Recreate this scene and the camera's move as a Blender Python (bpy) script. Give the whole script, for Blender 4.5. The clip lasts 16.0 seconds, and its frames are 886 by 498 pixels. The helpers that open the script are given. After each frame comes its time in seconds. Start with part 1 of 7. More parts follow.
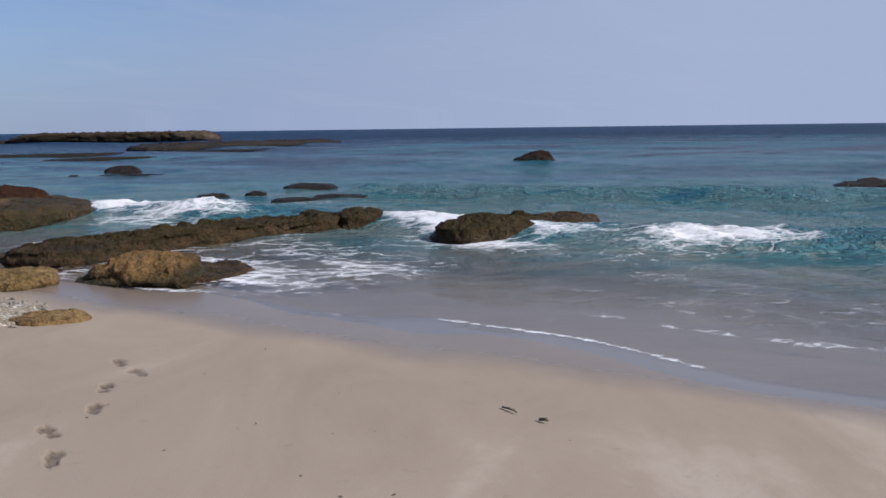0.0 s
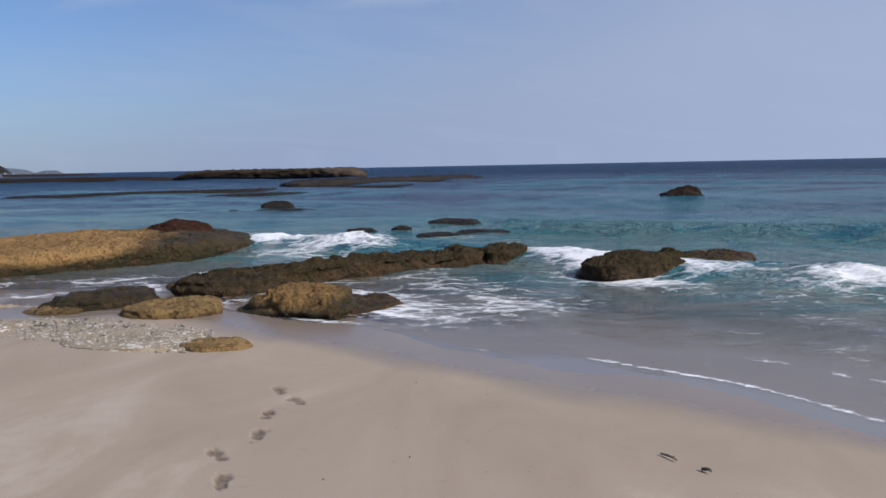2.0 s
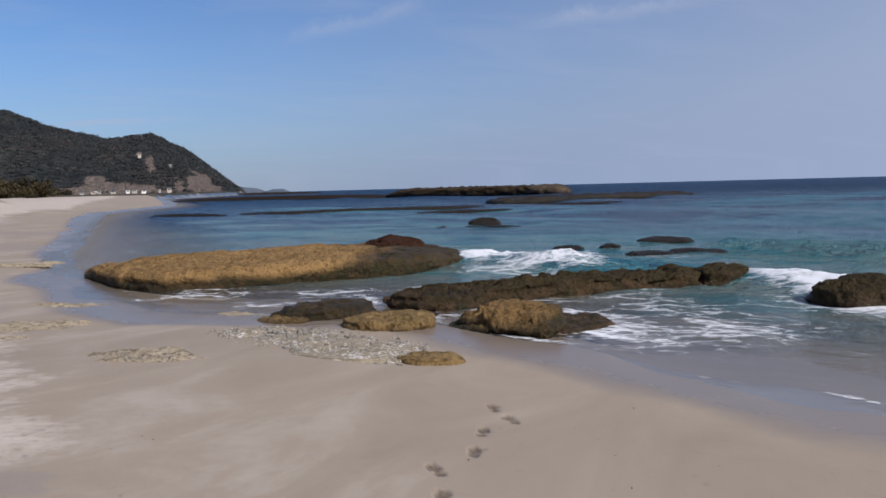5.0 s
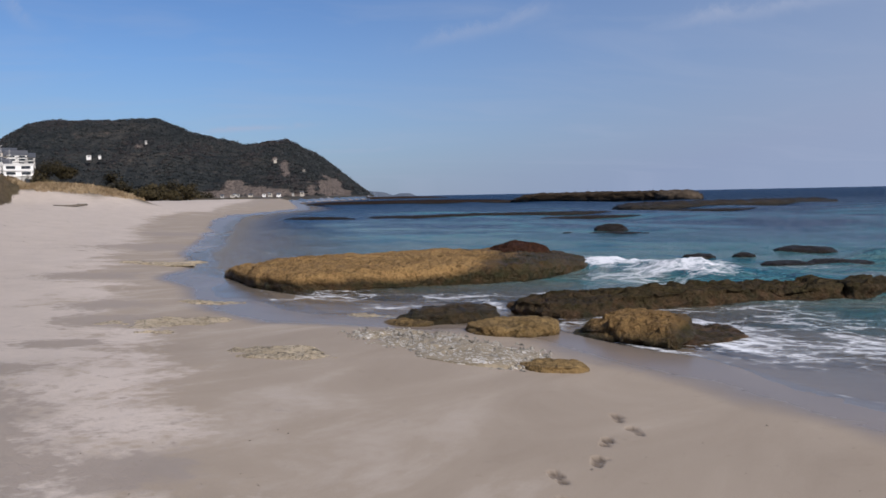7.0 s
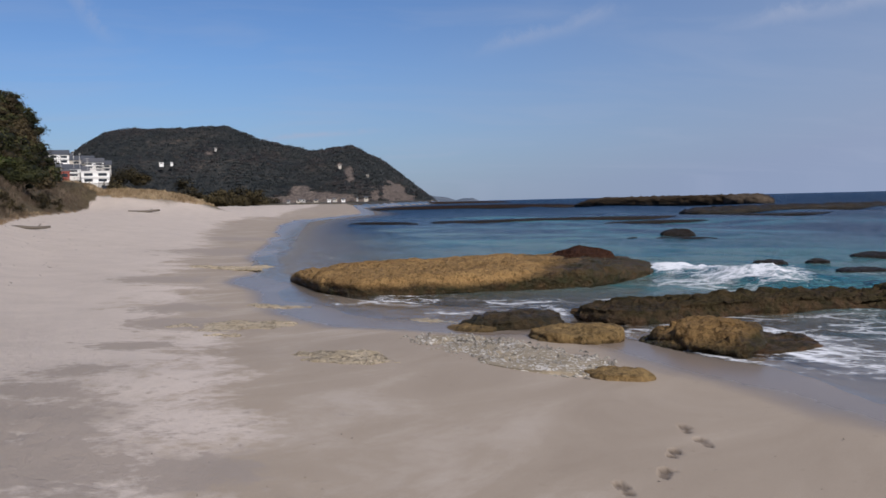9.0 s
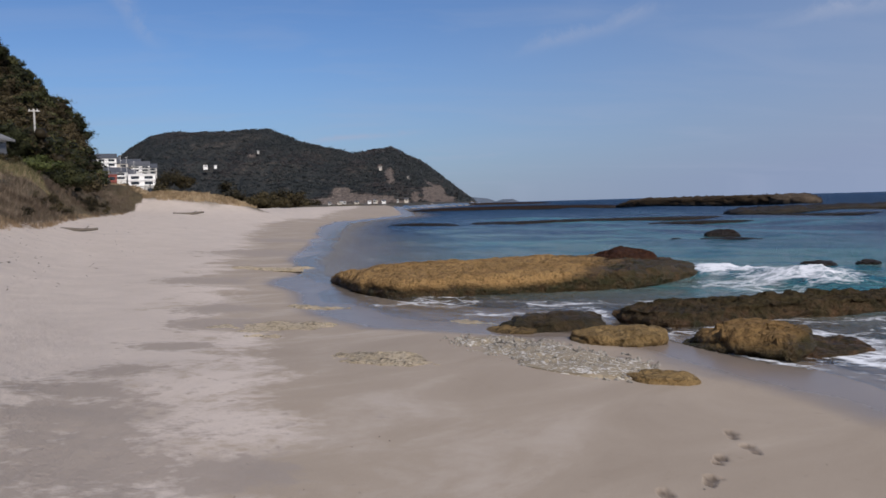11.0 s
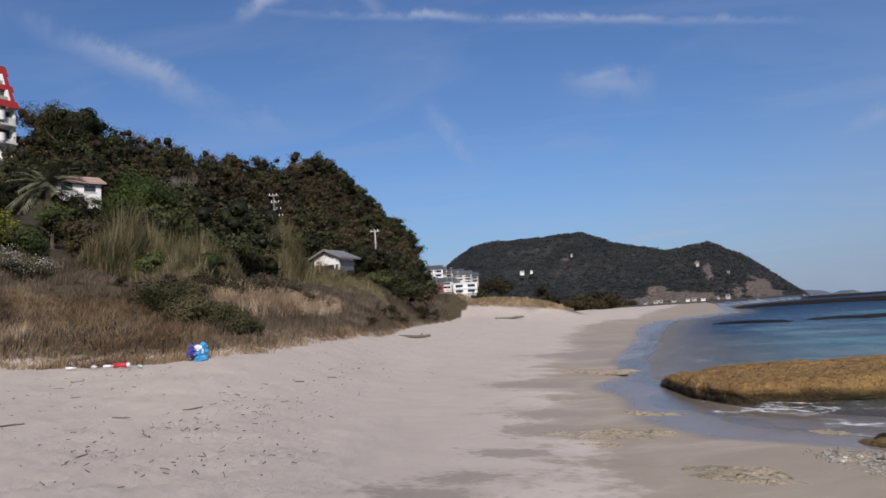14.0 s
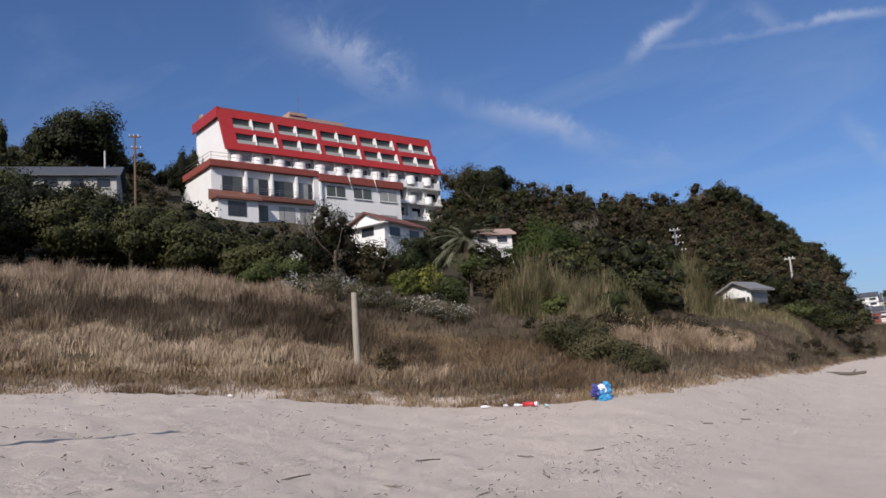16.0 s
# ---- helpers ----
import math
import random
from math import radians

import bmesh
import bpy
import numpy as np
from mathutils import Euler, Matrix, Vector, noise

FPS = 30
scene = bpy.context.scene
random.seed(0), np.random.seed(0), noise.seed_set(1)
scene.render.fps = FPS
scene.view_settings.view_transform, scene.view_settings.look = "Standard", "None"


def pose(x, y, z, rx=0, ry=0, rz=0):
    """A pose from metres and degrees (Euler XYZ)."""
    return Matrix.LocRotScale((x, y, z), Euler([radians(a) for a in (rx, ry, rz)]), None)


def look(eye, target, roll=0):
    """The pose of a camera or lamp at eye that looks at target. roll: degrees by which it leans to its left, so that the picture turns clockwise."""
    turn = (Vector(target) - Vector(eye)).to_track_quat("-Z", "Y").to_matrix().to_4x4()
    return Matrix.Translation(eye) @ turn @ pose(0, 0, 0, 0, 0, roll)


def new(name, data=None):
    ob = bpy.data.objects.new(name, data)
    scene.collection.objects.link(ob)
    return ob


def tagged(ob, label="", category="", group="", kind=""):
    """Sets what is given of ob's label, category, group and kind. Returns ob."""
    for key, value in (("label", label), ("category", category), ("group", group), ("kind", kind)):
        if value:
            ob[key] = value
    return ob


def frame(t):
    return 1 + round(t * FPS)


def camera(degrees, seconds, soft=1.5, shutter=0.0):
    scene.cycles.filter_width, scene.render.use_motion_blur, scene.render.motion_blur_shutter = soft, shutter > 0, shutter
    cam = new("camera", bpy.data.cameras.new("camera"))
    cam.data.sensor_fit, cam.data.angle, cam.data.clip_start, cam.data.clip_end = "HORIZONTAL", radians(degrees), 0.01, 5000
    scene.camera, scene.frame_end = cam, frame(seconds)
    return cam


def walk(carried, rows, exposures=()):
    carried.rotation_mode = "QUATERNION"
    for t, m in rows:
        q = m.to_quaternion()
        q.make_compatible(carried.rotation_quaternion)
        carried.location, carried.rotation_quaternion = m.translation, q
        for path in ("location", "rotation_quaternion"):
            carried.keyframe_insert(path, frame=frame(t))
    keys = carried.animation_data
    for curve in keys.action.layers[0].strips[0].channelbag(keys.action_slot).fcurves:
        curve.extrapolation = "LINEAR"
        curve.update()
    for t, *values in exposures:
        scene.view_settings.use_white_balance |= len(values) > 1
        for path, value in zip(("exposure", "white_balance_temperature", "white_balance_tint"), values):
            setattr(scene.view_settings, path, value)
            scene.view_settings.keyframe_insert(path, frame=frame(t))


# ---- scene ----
from itertools import product

# ---------------------------------------------------------------- camera
PATH = [  # seconds, x, y, z, yaw (to the left of +y), pitch, roll
    (0.0, 0.260, -0.052, 1.967, 0.00, -8.43, -0.73),
    (0.5, 0.230, -0.029, 1.963, 2.49, -7.74, -0.57),
    (1.0, 0.184, -0.031, 1.970, 4.91, -6.71, -0.90),
    (1.5, 0.164, -0.035, 1.973, 7.50, -6.08, -1.01),
    (2.0, 0.151, -0.033, 1.977, 9.76, -5.82, -1.10),
    (2.5, 0.129, -0.034, 1.978, 11.87, -5.73, -1.05),
    (3.0, 0.107, -0.021, 1.986, 14.37, -5.55, -0.87),
    (3.5, 0.082, -0.036, 1.996, 16.32, -5.14, -1.00),
    (4.0, 0.018, 0.004, 1.979, 18.37, -4.60, -0.98),
    (4.5, 0.016, -0.019, 1.990, 20.78, -4.38, -1.01),
    (5.0, 0.014, 0.035, 1.983, 23.98, -4.32, -1.47),
    (7.5, 0.034, -0.040, 2.010, 33.79, -3.55, -1.05),
    (8.0, 0.033, -0.025, 2.014, 34.60, -3.29, -1.08),
    (8.5, 0.024, -0.044, 2.023, 35.44, -3.19, -1.14),
    (9.0, 0.019, -0.017, 2.014, 37.08, -3.35, -1.36),
    (11.5, -0.028, 0.105, 2.001, 42.02, -2.84, -1.63),
    (12.0, -0.009, 0.152, 1.974, 45.61, -2.13, -1.60),
    (12.5, -0.029, 0.073, 2.002, 48.62, -1.03, -2.44),
    (13.0, -0.139, 0.079, 2.020, 52.09, 1.03, -2.88),
    (13.5, -0.378, 0.147, 2.028, 55.98, 3.16, -3.53),
    (14.0, -0.441, 0.103, 2.021, 61.32, 4.93, -3.77),
    (14.5, -0.492, 0.058, 2.030, 68.66, 6.60, -4.74),
    (15.0, -0.903, 0.374, 2.042, 77.97, 8.12, -4.97),
    (15.5, -0.967, 0.467, 2.003, 84.49, 9.23, -4.32),
    (16.0, -0.882, 0.488, 1.997, 89.18, 9.64, -4.45),
]


def view(x, y, z, yaw, pitch, roll):
    a, b = radians(yaw), radians(pitch)
    way = Vector((-math.sin(a) * math.cos(b), math.cos(a) * math.cos(b), math.sin(b)))
    eye = Vector((x, y, z))
    return look(eye, eye + way, roll)


cam = camera(57.0, 16.0, soft=1.6)
walk(cam, [(t, view(*row)) for t, *row in PATH], [(0.0, 0.0, 6500, 15), (3.5, -0.02, 6500, 15), (5.0, -0.07, 6500, 15), (8.0, -0.16, 6500, 15), (11.5, -0.22, 6500, 15), (13.0, -0.22, 6500, 15), (15.0, -0.06, 6500, 15), (16.0, -0.03, 6500, 15)])

# ---------------------------------------------------------------- light
SUN_YAW, SUN_UP = 245.0, 34.0   # the sun stands behind the viewer, over the land's left shoulder
scene.view_settings.exposure = 0.0


WISPS = [(66, 21.2, 41, 18.3, 0.28, 0.6), (99, 25.0, 91.5, 21.2, 1.3, 0.42), (87, 19.8, 77.6, 15.8, 0.75, 0.40), (74.2, 21.2, 70.0, 23.5, 0.5, 0.5), (51, 15.4, 46.4, 15.0, 0.9, 0.36), (61.3, 14.4, 59.0, 11.3, 0.6, 0.36),
         (49, 4.55, 42.4, 5.0, 0.20, 0.55), (40.8, 3.2, 36.3, 3.3, 0.17, 0.32), (33.5, 10.6, 26, 12.1, 0.5, 0.40), (17, 10.8, 6.5, 11.6, 0.5, 0.35), (31, 14.3, 26.3, 15.5, 0.6, 0.35), (64.6, 21.0, 66.5, 23.0, 0.6, 0.3), (78, 14.5, 71, 13.5, 0.9, 0.16)]


def build_world():
    w = bpy.data.worlds.new("sky")
    scene.world = w
    w.use_nodes = True
    nt = w.node_tree
    nt.nodes.clear()
    out = nt.nodes.new("ShaderNodeOutputWorld")
    bg = nt.nodes.new("ShaderNodeBackground")
    sky = nt.nodes.new("ShaderNodeTexSky")
    sky.sky_type = "NISHITA"
    sky.sun_disc = False
    sky.sun_elevation = radians(SUN_UP)
    sky.sun_rotation = radians(-SUN_YAW)
    sky.altitude = 0.0
    sky.air_density = 1.0
    sky.dust_density = 0.35
    sky.ozone_density = 2.5
    bg.inputs["Strength"].default_value = 0.10
    # thin cirrus: stretched noise laid on a plane high above
    co = nt.nodes.new("ShaderNodeTexCoord")
    sep = nt.nodes.new("ShaderNodeSeparateXYZ")
    nt.links.new(co.outputs["Generated"], sep.inputs[0])
    zz = nt.nodes.new("ShaderNodeMath"); zz.operation = "MAXIMUM"; zz.inputs[1].default_value = 0.02
    nt.links.new(sep.outputs["Z"], zz.inputs[0])
    zo = nt.nodes.new("ShaderNodeMath"); zo.operation = "ADD"; zo.inputs[1].default_value = 0.12
    nt.links.new(zz.outputs[0], zo.inputs[0])
    dx = nt.nodes.new("ShaderNodeMath"); dx.operation = "DIVIDE"
    dy = nt.nodes.new("ShaderNodeMath"); dy.operation = "DIVIDE"
    nt.links.new(sep.outputs["X"], dx.inputs[0]); nt.links.new(zo.outputs[0], dx.inputs[1])
    nt.links.new(sep.outputs["Y"], dy.inputs[0]); nt.links.new(zo.outputs[0], dy.inputs[1])
    comb = nt.nodes.new("ShaderNodeCombineXYZ")
    nt.links.new(dx.outputs[0], comb.inputs["X"]); nt.links.new(dy.outputs[0], comb.inputs["Y"])
    turn = nt.nodes.new("ShaderNodeMapping")
    turn.inputs["Rotation"].default_value = (0, 0, radians(45))
    nt.links.new(comb.outputs[0], turn.inputs["Vector"])
    mp = nt.nodes.new("ShaderNodeMapping")
    mp.inputs["Scale"].default_value = (1.9, 0.75, 1.0)
    nt.links.new(turn.outputs[0], mp.inputs["Vector"])
    n1 = nt.nodes.new("ShaderNodeTexNoise")
    n1.inputs["Scale"].default_value = 1.1
    n1.inputs["Detail"].default_value = 8.0
    n1.inputs["Roughness"].default_value = 0.55
    n1.inputs["Distortion"].default_value = 0.9
    nt.links.new(mp.outputs[0], n1.inputs["Vector"])
    r1 = nt.nodes.new("ShaderNodeMapRange")
    r1.inputs["From Min"].default_value = 0.48
    r1.inputs["From Max"].default_value = 0.78
    r1.inputs["To Max"].default_value = 0.22
    nt.links.new(n1.outputs[0], r1.inputs["Value"])
    # haze: thick at the horizon, thinning upwards, and more of it over the sea than over the land
    veil = nt.nodes.new("ShaderNodeValToRGB")
    veil.color_ramp.interpolation = "B_SPLINE"
    els = veil.color_ramp.elements
    els[0].position, els[0].color = 0.0, (0.93, 0.93, 0.93, 1)
    els[1].position, els[1].color = 0.55, (0, 0, 0, 1)
    for p, g in ((0.07, 0.62), (0.16, 0.30), (0.3, 0.07)):
        e = els.new(p)
        e.color = (g, g, g, 1)
    nt.links.new(zz.outputs[0], veil.inputs[0])
    n2 = nt.nodes.new("ShaderNodeMapRange")
    n2.inputs["From Min"].default_value = -0.78
    n2.inputs["From Max"].default_value = 0.12
    n2.inputs["To Min"].default_value = -0.30
    n2.inputs["To Max"].default_value = 0.62
    nt.links.new(sep.outputs["X"], n2.inputs["Value"])
    mx = nt.nodes.new("ShaderNodeMath"); mx.operation = "ADD"; mx.use_clamp = True
    nt.links.new(n2.outputs[0], mx.inputs[0]); nt.links.new(veil.outputs[0], mx.inputs[1])
    blue = nt.nodes.new("ShaderNodeMix"); blue.data_type = "RGBA"; blue.blend_type = "MULTIPLY"
    blue.inputs["Factor"].default_value = 1.0
    blue.inputs["B"].default_value = (0.57, 0.75, 1.0, 1)
    nt.links.new(sky.outputs[0], blue.inputs["A"])
    mix = nt.nodes.new("ShaderNodeMix"); mix.data_type = "RGBA"
    side = nt.nodes.new("ShaderNodeMapRange")
    side.inputs["From Min"].default_value, side.inputs["From Max"].default_value = -0.8, 0.3
    nt.links.new(sep.outputs["X"], side.inputs["Value"])
    tone = nt.nodes.new("ShaderNodeMix"); tone.data_type = "RGBA"
    tone.inputs["A"].default_value, tone.inputs["B"].default_value = (2.5, 3.35, 5.0, 1), (3.55, 4.45, 6.2, 1)
    nt.links.new(side.outputs[0], tone.inputs["Factor"])
    nt.links.new(tone.outputs["Result"], mix.inputs["B"])
    nt.links.new(mx.outputs[0], mix.inputs["Factor"])
    nt.links.new(blue.outputs["Result"], mix.inputs["A"])
    wisp = nt.nodes.new("ShaderNodeMix"); wisp.data_type = "RGBA"
    wisp.inputs["B"].default_value = (4.1, 4.9, 6.5, 1)
    # single wisps and the trail: two ends (bearing, height), half width in degrees, density
    ray = nt.nodes.new("ShaderNodeVectorMath"); ray.operation = "NORMALIZE"
    nt.links.new(co.outputs["Generated"], ray.inputs[0])
    frayed = nt.nodes.new("ShaderNodeTexNoise")
    frayed.inputs["Scale"].default_value, frayed.inputs["Detail"].default_value, frayed.inputs["Roughness"].default_value = 13.0, 8.0, 0.66
    frayed.inputs["Distortion"].default_value = 0.6
    nt.links.new(ray.outputs[0], frayed.inputs["Vector"])

    def towards(az, el):
        return Vector((-math.sin(radians(az)) * math.cos(radians(el)), math.cos(radians(az)) * math.cos(radians(el)), math.sin(radians(el))))

    def step(op, p, q):
        n = nt.nodes.new("ShaderNodeMath"); n.operation = op
        for i, v in enumerate((p, q)):
            if isinstance(v, (int, float)):
                n.inputs[i].default_value = v
            else:
                nt.links.new(v, n.inputs[i])
        return n.outputs[0]

    def dot(w):
        n = nt.nodes.new("ShaderNodeVectorMath"); n.operation = "DOT_PRODUCT"
        nt.links.new(ray.outputs[0], n.inputs[0])
        n.inputs[1].default_value = w
        return n.outputs["Value"]

    total = r1.outputs[0]
    for a0, e0, a1, e1, wide, thick in WISPS:
        p, q = towards(a0, e0), towards(a1, e1)
        mid = (p + q).normalized()
        axis = (q - p).normalized()
        cross = mid.cross(axis).normalized()
        u = step("DIVIDE", dot(axis), max((q - p).length * 0.62, 0.01))
        shift = step("MULTIPLY", step("SUBTRACT", frayed.outputs["Fac"], 0.5), radians(wide) * 5.0)
        v = step("DIVIDE", step("ADD", dot(cross), shift), radians(wide))
        far = step("ADD", step("POWER", step("ABSOLUTE", u, 0), 3.0), step("MULTIPLY", v, v))
        m = step("MULTIPLY", step("EXPONENT", step("MULTIPLY", far, -1.0), 0), thick)
        m = step("MULTIPLY", m, step("MULTIPLY", step("MAXIMUM", step("SUBTRACT", frayed.outputs["Fac"], 0.28), 0.0), 4.2))
        total = step("MAXIMUM", total, m)
    nt.links.new(total, wisp.inputs["Factor"])
    nt.links.new(mix.outputs["Result"], wisp.inputs["A"])
    nt.links.new(wisp.outputs["Result"], bg.inputs["Color"])
    nt.links.new(bg.outputs[0], out.inputs[0])


build_world()
sun = new("sun", bpy.data.lights.new("sun", "SUN"))
sun.data.energy, sun.data.angle, sun.data.color = 4.6, radians(0.6), (1.0, 0.95, 0.87)
a, b = radians(SUN_YAW), radians(SUN_UP)
sun.matrix_world = look((0, 0, 60), Vector((0, 0, 60)) - Vector((-math.sin(a) * math.cos(b), math.cos(a) * math.cos(b), math.sin(b))))

# ---------------------------------------------------------------- materials


def fresh(name):
    m = bpy.data.materials.new(name)
    m.use_nodes = True
    nt = m.node_tree
    return m, nt, nt.nodes["Principled BSDF"]


def ramp(nt, fac, stops):
    r = nt.nodes.new("ShaderNodeValToRGB")
    els = r.color_ramp.elements
    while len(els) < len(stops):
        els.new(0.5)
    for e, (p, c) in zip(els, stops):
        e.position, e.color = p, (*c, 1)
    nt.links.new(fac, r.inputs[0])
    return r.outputs[0]


def noise_tex(nt, vec, scale, detail=4.0, rough=0.55, distort=0.0):
    n = nt.nodes.new("ShaderNodeTexNoise")
    n.inputs["Scale"].default_value = scale
    n.inputs["Detail"].default_value = detail
    n.inputs["Roughness"].default_value = rough
    n.inputs["Distortion"].default_value = distort
    nt.links.new(vec, n.inputs["Vector"])
    return n.outputs["Fac"]


def maprange(nt, v, a0, a1, b0=0.0, b1=1.0):
    n = nt.nodes.new("ShaderNodeMapRange")
    for k, x in zip(("From Min", "From Max", "To Min", "To Max"), (a0, a1, b0, b1)):
        n.inputs[k].default_value = x
    nt.links.new(v, n.inputs["Value"])
    return n.outputs[0]


def calc(nt, op, a, b):
    n = nt.nodes.new("ShaderNodeMath")
    n.operation = op
    for i, v in enumerate((a, b)):
        if isinstance(v, (int, float)):
            n.inputs[i].default_value = v
        else:
            nt.links.new(v, n.inputs[i])
    return n.outputs[0]


def blend(nt, fac, a, b, mode="MIX"):
    n = nt.nodes.new("ShaderNodeMix")
    n.data_type, n.blend_type = "RGBA", mode
    for key, v in (("Factor", fac), ("A", a), ("B", b)):
        if isinstance(v, (int, float)):
            n.inputs[key].default_value = v
        elif isinstance(v, tuple):
            n.inputs[key].default_value = (*v, 1)
        else:
            nt.links.new(v, n.inputs[key])
    return n.outputs["Result"]


def relief(nt, bsdf, h, strength, dist):
    b = nt.nodes.new("ShaderNodeBump")
    b.inputs["Strength"].default_value = strength
    b.inputs["Distance"].default_value = dist
    nt.links.new(h, b.inputs["Height"])
    nt.links.new(b.outputs[0], bsdf.inputs["Normal"])


def coords(nt, kind="Object"):
    return nt.nodes.new("ShaderNodeTexCoord").outputs[kind]


def attribute(nt, name):
    n = nt.nodes.new("ShaderNodeAttribute")
    n.attribute_name = name
    return n.outputs["Fac"]


def plain(name, c1, c2, scale=3.0, rough=0.7, bump=0.2, metal=0.0, vary=0.0, dist=0.02):
    """A surface of two colours mixed by coarse and fine noise, with fine relief."""
    m, nt, p = fresh(name)
    v = coords(nt)
    big, small = noise_tex(nt, v, scale, 5.0, 0.6), noise_tex(nt, v, scale * 9, 4.0, 0.6)
    f = maprange(nt, calc(nt, "ADD", calc(nt, "MULTIPLY", big, 0.65), calc(nt, "MULTIPLY", small, 0.35)), 0.3, 0.7)
    col = blend(nt, f, c1, c2)
    if vary:
        info = nt.nodes.new("ShaderNodeObjectInfo")
        hsv = nt.nodes.new("ShaderNodeHueSaturation")
        nt.links.new(maprange(nt, info.outputs["Random"], 0, 1, 1 - vary, 1 + vary), hsv.inputs["Value"])
        nt.links.new(col, hsv.inputs["Color"])
        col = hsv.outputs[0]
    nt.links.new(col, p.inputs["Base Color"])
    p.inputs["Roughness"].default_value, p.inputs["Metallic"].default_value = rough, metal
    relief(nt, p, small, bump, dist)
    return m


def leafy(name, c1, c2, c3):
    """Foliage: every clump of leaves its own tone."""
    m, nt, p = fresh(name)
    isl = nt.nodes.new("ShaderNodeNewGeometry").outputs["Random Per Island"]
    v = coords(nt)
    n = calc(nt, "ADD", calc(nt, "MULTIPLY", maprange(nt, noise_tex(nt, v, 0.4, 3.0), 0.3, 0.7), 0.33), calc(nt, "MULTIPLY", maprange(nt, noise_tex(nt, v, 1.9, 3.0), 0.3, 0.7), 0.25))
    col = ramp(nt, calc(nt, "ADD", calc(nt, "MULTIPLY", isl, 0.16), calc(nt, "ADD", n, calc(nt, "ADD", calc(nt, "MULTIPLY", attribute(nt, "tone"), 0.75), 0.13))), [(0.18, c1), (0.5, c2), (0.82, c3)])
    nt.links.new(col, p.inputs["Base Color"])
    p.inputs["Roughness"].default_value = 0.6
    p.inputs["Specular IOR Level"].default_value = 0.12
    return m


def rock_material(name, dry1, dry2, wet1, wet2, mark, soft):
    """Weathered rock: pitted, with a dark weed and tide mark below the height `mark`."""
    m, nt, p = fresh(name)
    v = coords(nt, "Object")
    big, mid, fine = noise_tex(nt, v, 0.8, 5, 0.6), noise_tex(nt, v, 3.5, 6, 0.65), noise_tex(nt, v, 22, 5, 0.7)
    vor = nt.nodes.new("ShaderNodeTexVoronoi")
    vor.inputs["Scale"].default_value = 9.0
    nt.links.new(v, vor.inputs["Vector"])
    dry = blend(nt, maprange(nt, calc(nt, "ADD", calc(nt, "MULTIPLY", mid, 0.6), calc(nt, "MULTIPLY", fine, 0.4)), 0.35, 0.68), dry1, dry2)
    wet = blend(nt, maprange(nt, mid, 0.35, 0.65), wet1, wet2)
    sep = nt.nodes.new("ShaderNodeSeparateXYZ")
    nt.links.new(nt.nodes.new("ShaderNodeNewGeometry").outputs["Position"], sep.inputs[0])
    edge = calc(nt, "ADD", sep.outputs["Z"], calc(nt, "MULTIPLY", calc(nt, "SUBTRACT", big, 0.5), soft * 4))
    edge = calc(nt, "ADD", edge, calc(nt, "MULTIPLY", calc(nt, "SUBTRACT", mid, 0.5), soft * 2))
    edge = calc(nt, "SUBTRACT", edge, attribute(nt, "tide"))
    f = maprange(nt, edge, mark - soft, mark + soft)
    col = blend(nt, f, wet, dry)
    pits = calc(nt, "MULTIPLY", maprange(nt, noise_tex(nt, v, 11, 5, 0.75, 1.2), 0.36, 0.52, 0.32, 1.0), maprange(nt, big, 0.3, 0.7, 0.78, 1.12))
    col = blend(nt, 1.0, col, pits, "MULTIPLY")
    nt.links.new(col, p.inputs["Base Color"])
    nt.links.new(maprange(nt, f, 0, 1, 0.5, 0.9), p.inputs["Roughness"])
    nt.links.new(maprange(nt, f, 0, 1, 0.3, 0.12), p.inputs["Specular IOR Level"])
    h = calc(nt, "ADD", calc(nt, "MULTIPLY", fine, 0.7), calc(nt, "ADD", mid, calc(nt, "MULTIPLY", vor.outputs["Distance"], 0.5)))
    relief(nt, p, h, 1.0, 0.12)
    return m


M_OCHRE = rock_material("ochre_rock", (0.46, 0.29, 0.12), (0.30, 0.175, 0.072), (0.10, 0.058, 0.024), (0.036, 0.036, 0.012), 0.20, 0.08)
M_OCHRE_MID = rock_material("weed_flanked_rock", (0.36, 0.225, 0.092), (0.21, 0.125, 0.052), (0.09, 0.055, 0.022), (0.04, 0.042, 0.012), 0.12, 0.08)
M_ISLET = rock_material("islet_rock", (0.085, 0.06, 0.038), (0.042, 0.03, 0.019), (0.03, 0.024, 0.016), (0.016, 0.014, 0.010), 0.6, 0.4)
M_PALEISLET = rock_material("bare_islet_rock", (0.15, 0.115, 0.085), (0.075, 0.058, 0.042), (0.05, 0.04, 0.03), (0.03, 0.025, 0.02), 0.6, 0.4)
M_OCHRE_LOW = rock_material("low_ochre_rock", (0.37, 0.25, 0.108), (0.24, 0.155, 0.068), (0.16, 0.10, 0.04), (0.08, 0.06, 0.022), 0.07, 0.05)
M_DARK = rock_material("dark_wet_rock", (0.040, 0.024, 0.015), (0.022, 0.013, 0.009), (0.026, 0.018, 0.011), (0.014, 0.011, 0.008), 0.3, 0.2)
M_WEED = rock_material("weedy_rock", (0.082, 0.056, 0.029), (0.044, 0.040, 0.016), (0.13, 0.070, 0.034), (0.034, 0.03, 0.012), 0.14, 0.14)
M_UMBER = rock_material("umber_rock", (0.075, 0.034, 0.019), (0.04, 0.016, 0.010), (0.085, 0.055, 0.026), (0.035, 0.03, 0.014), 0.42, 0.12)
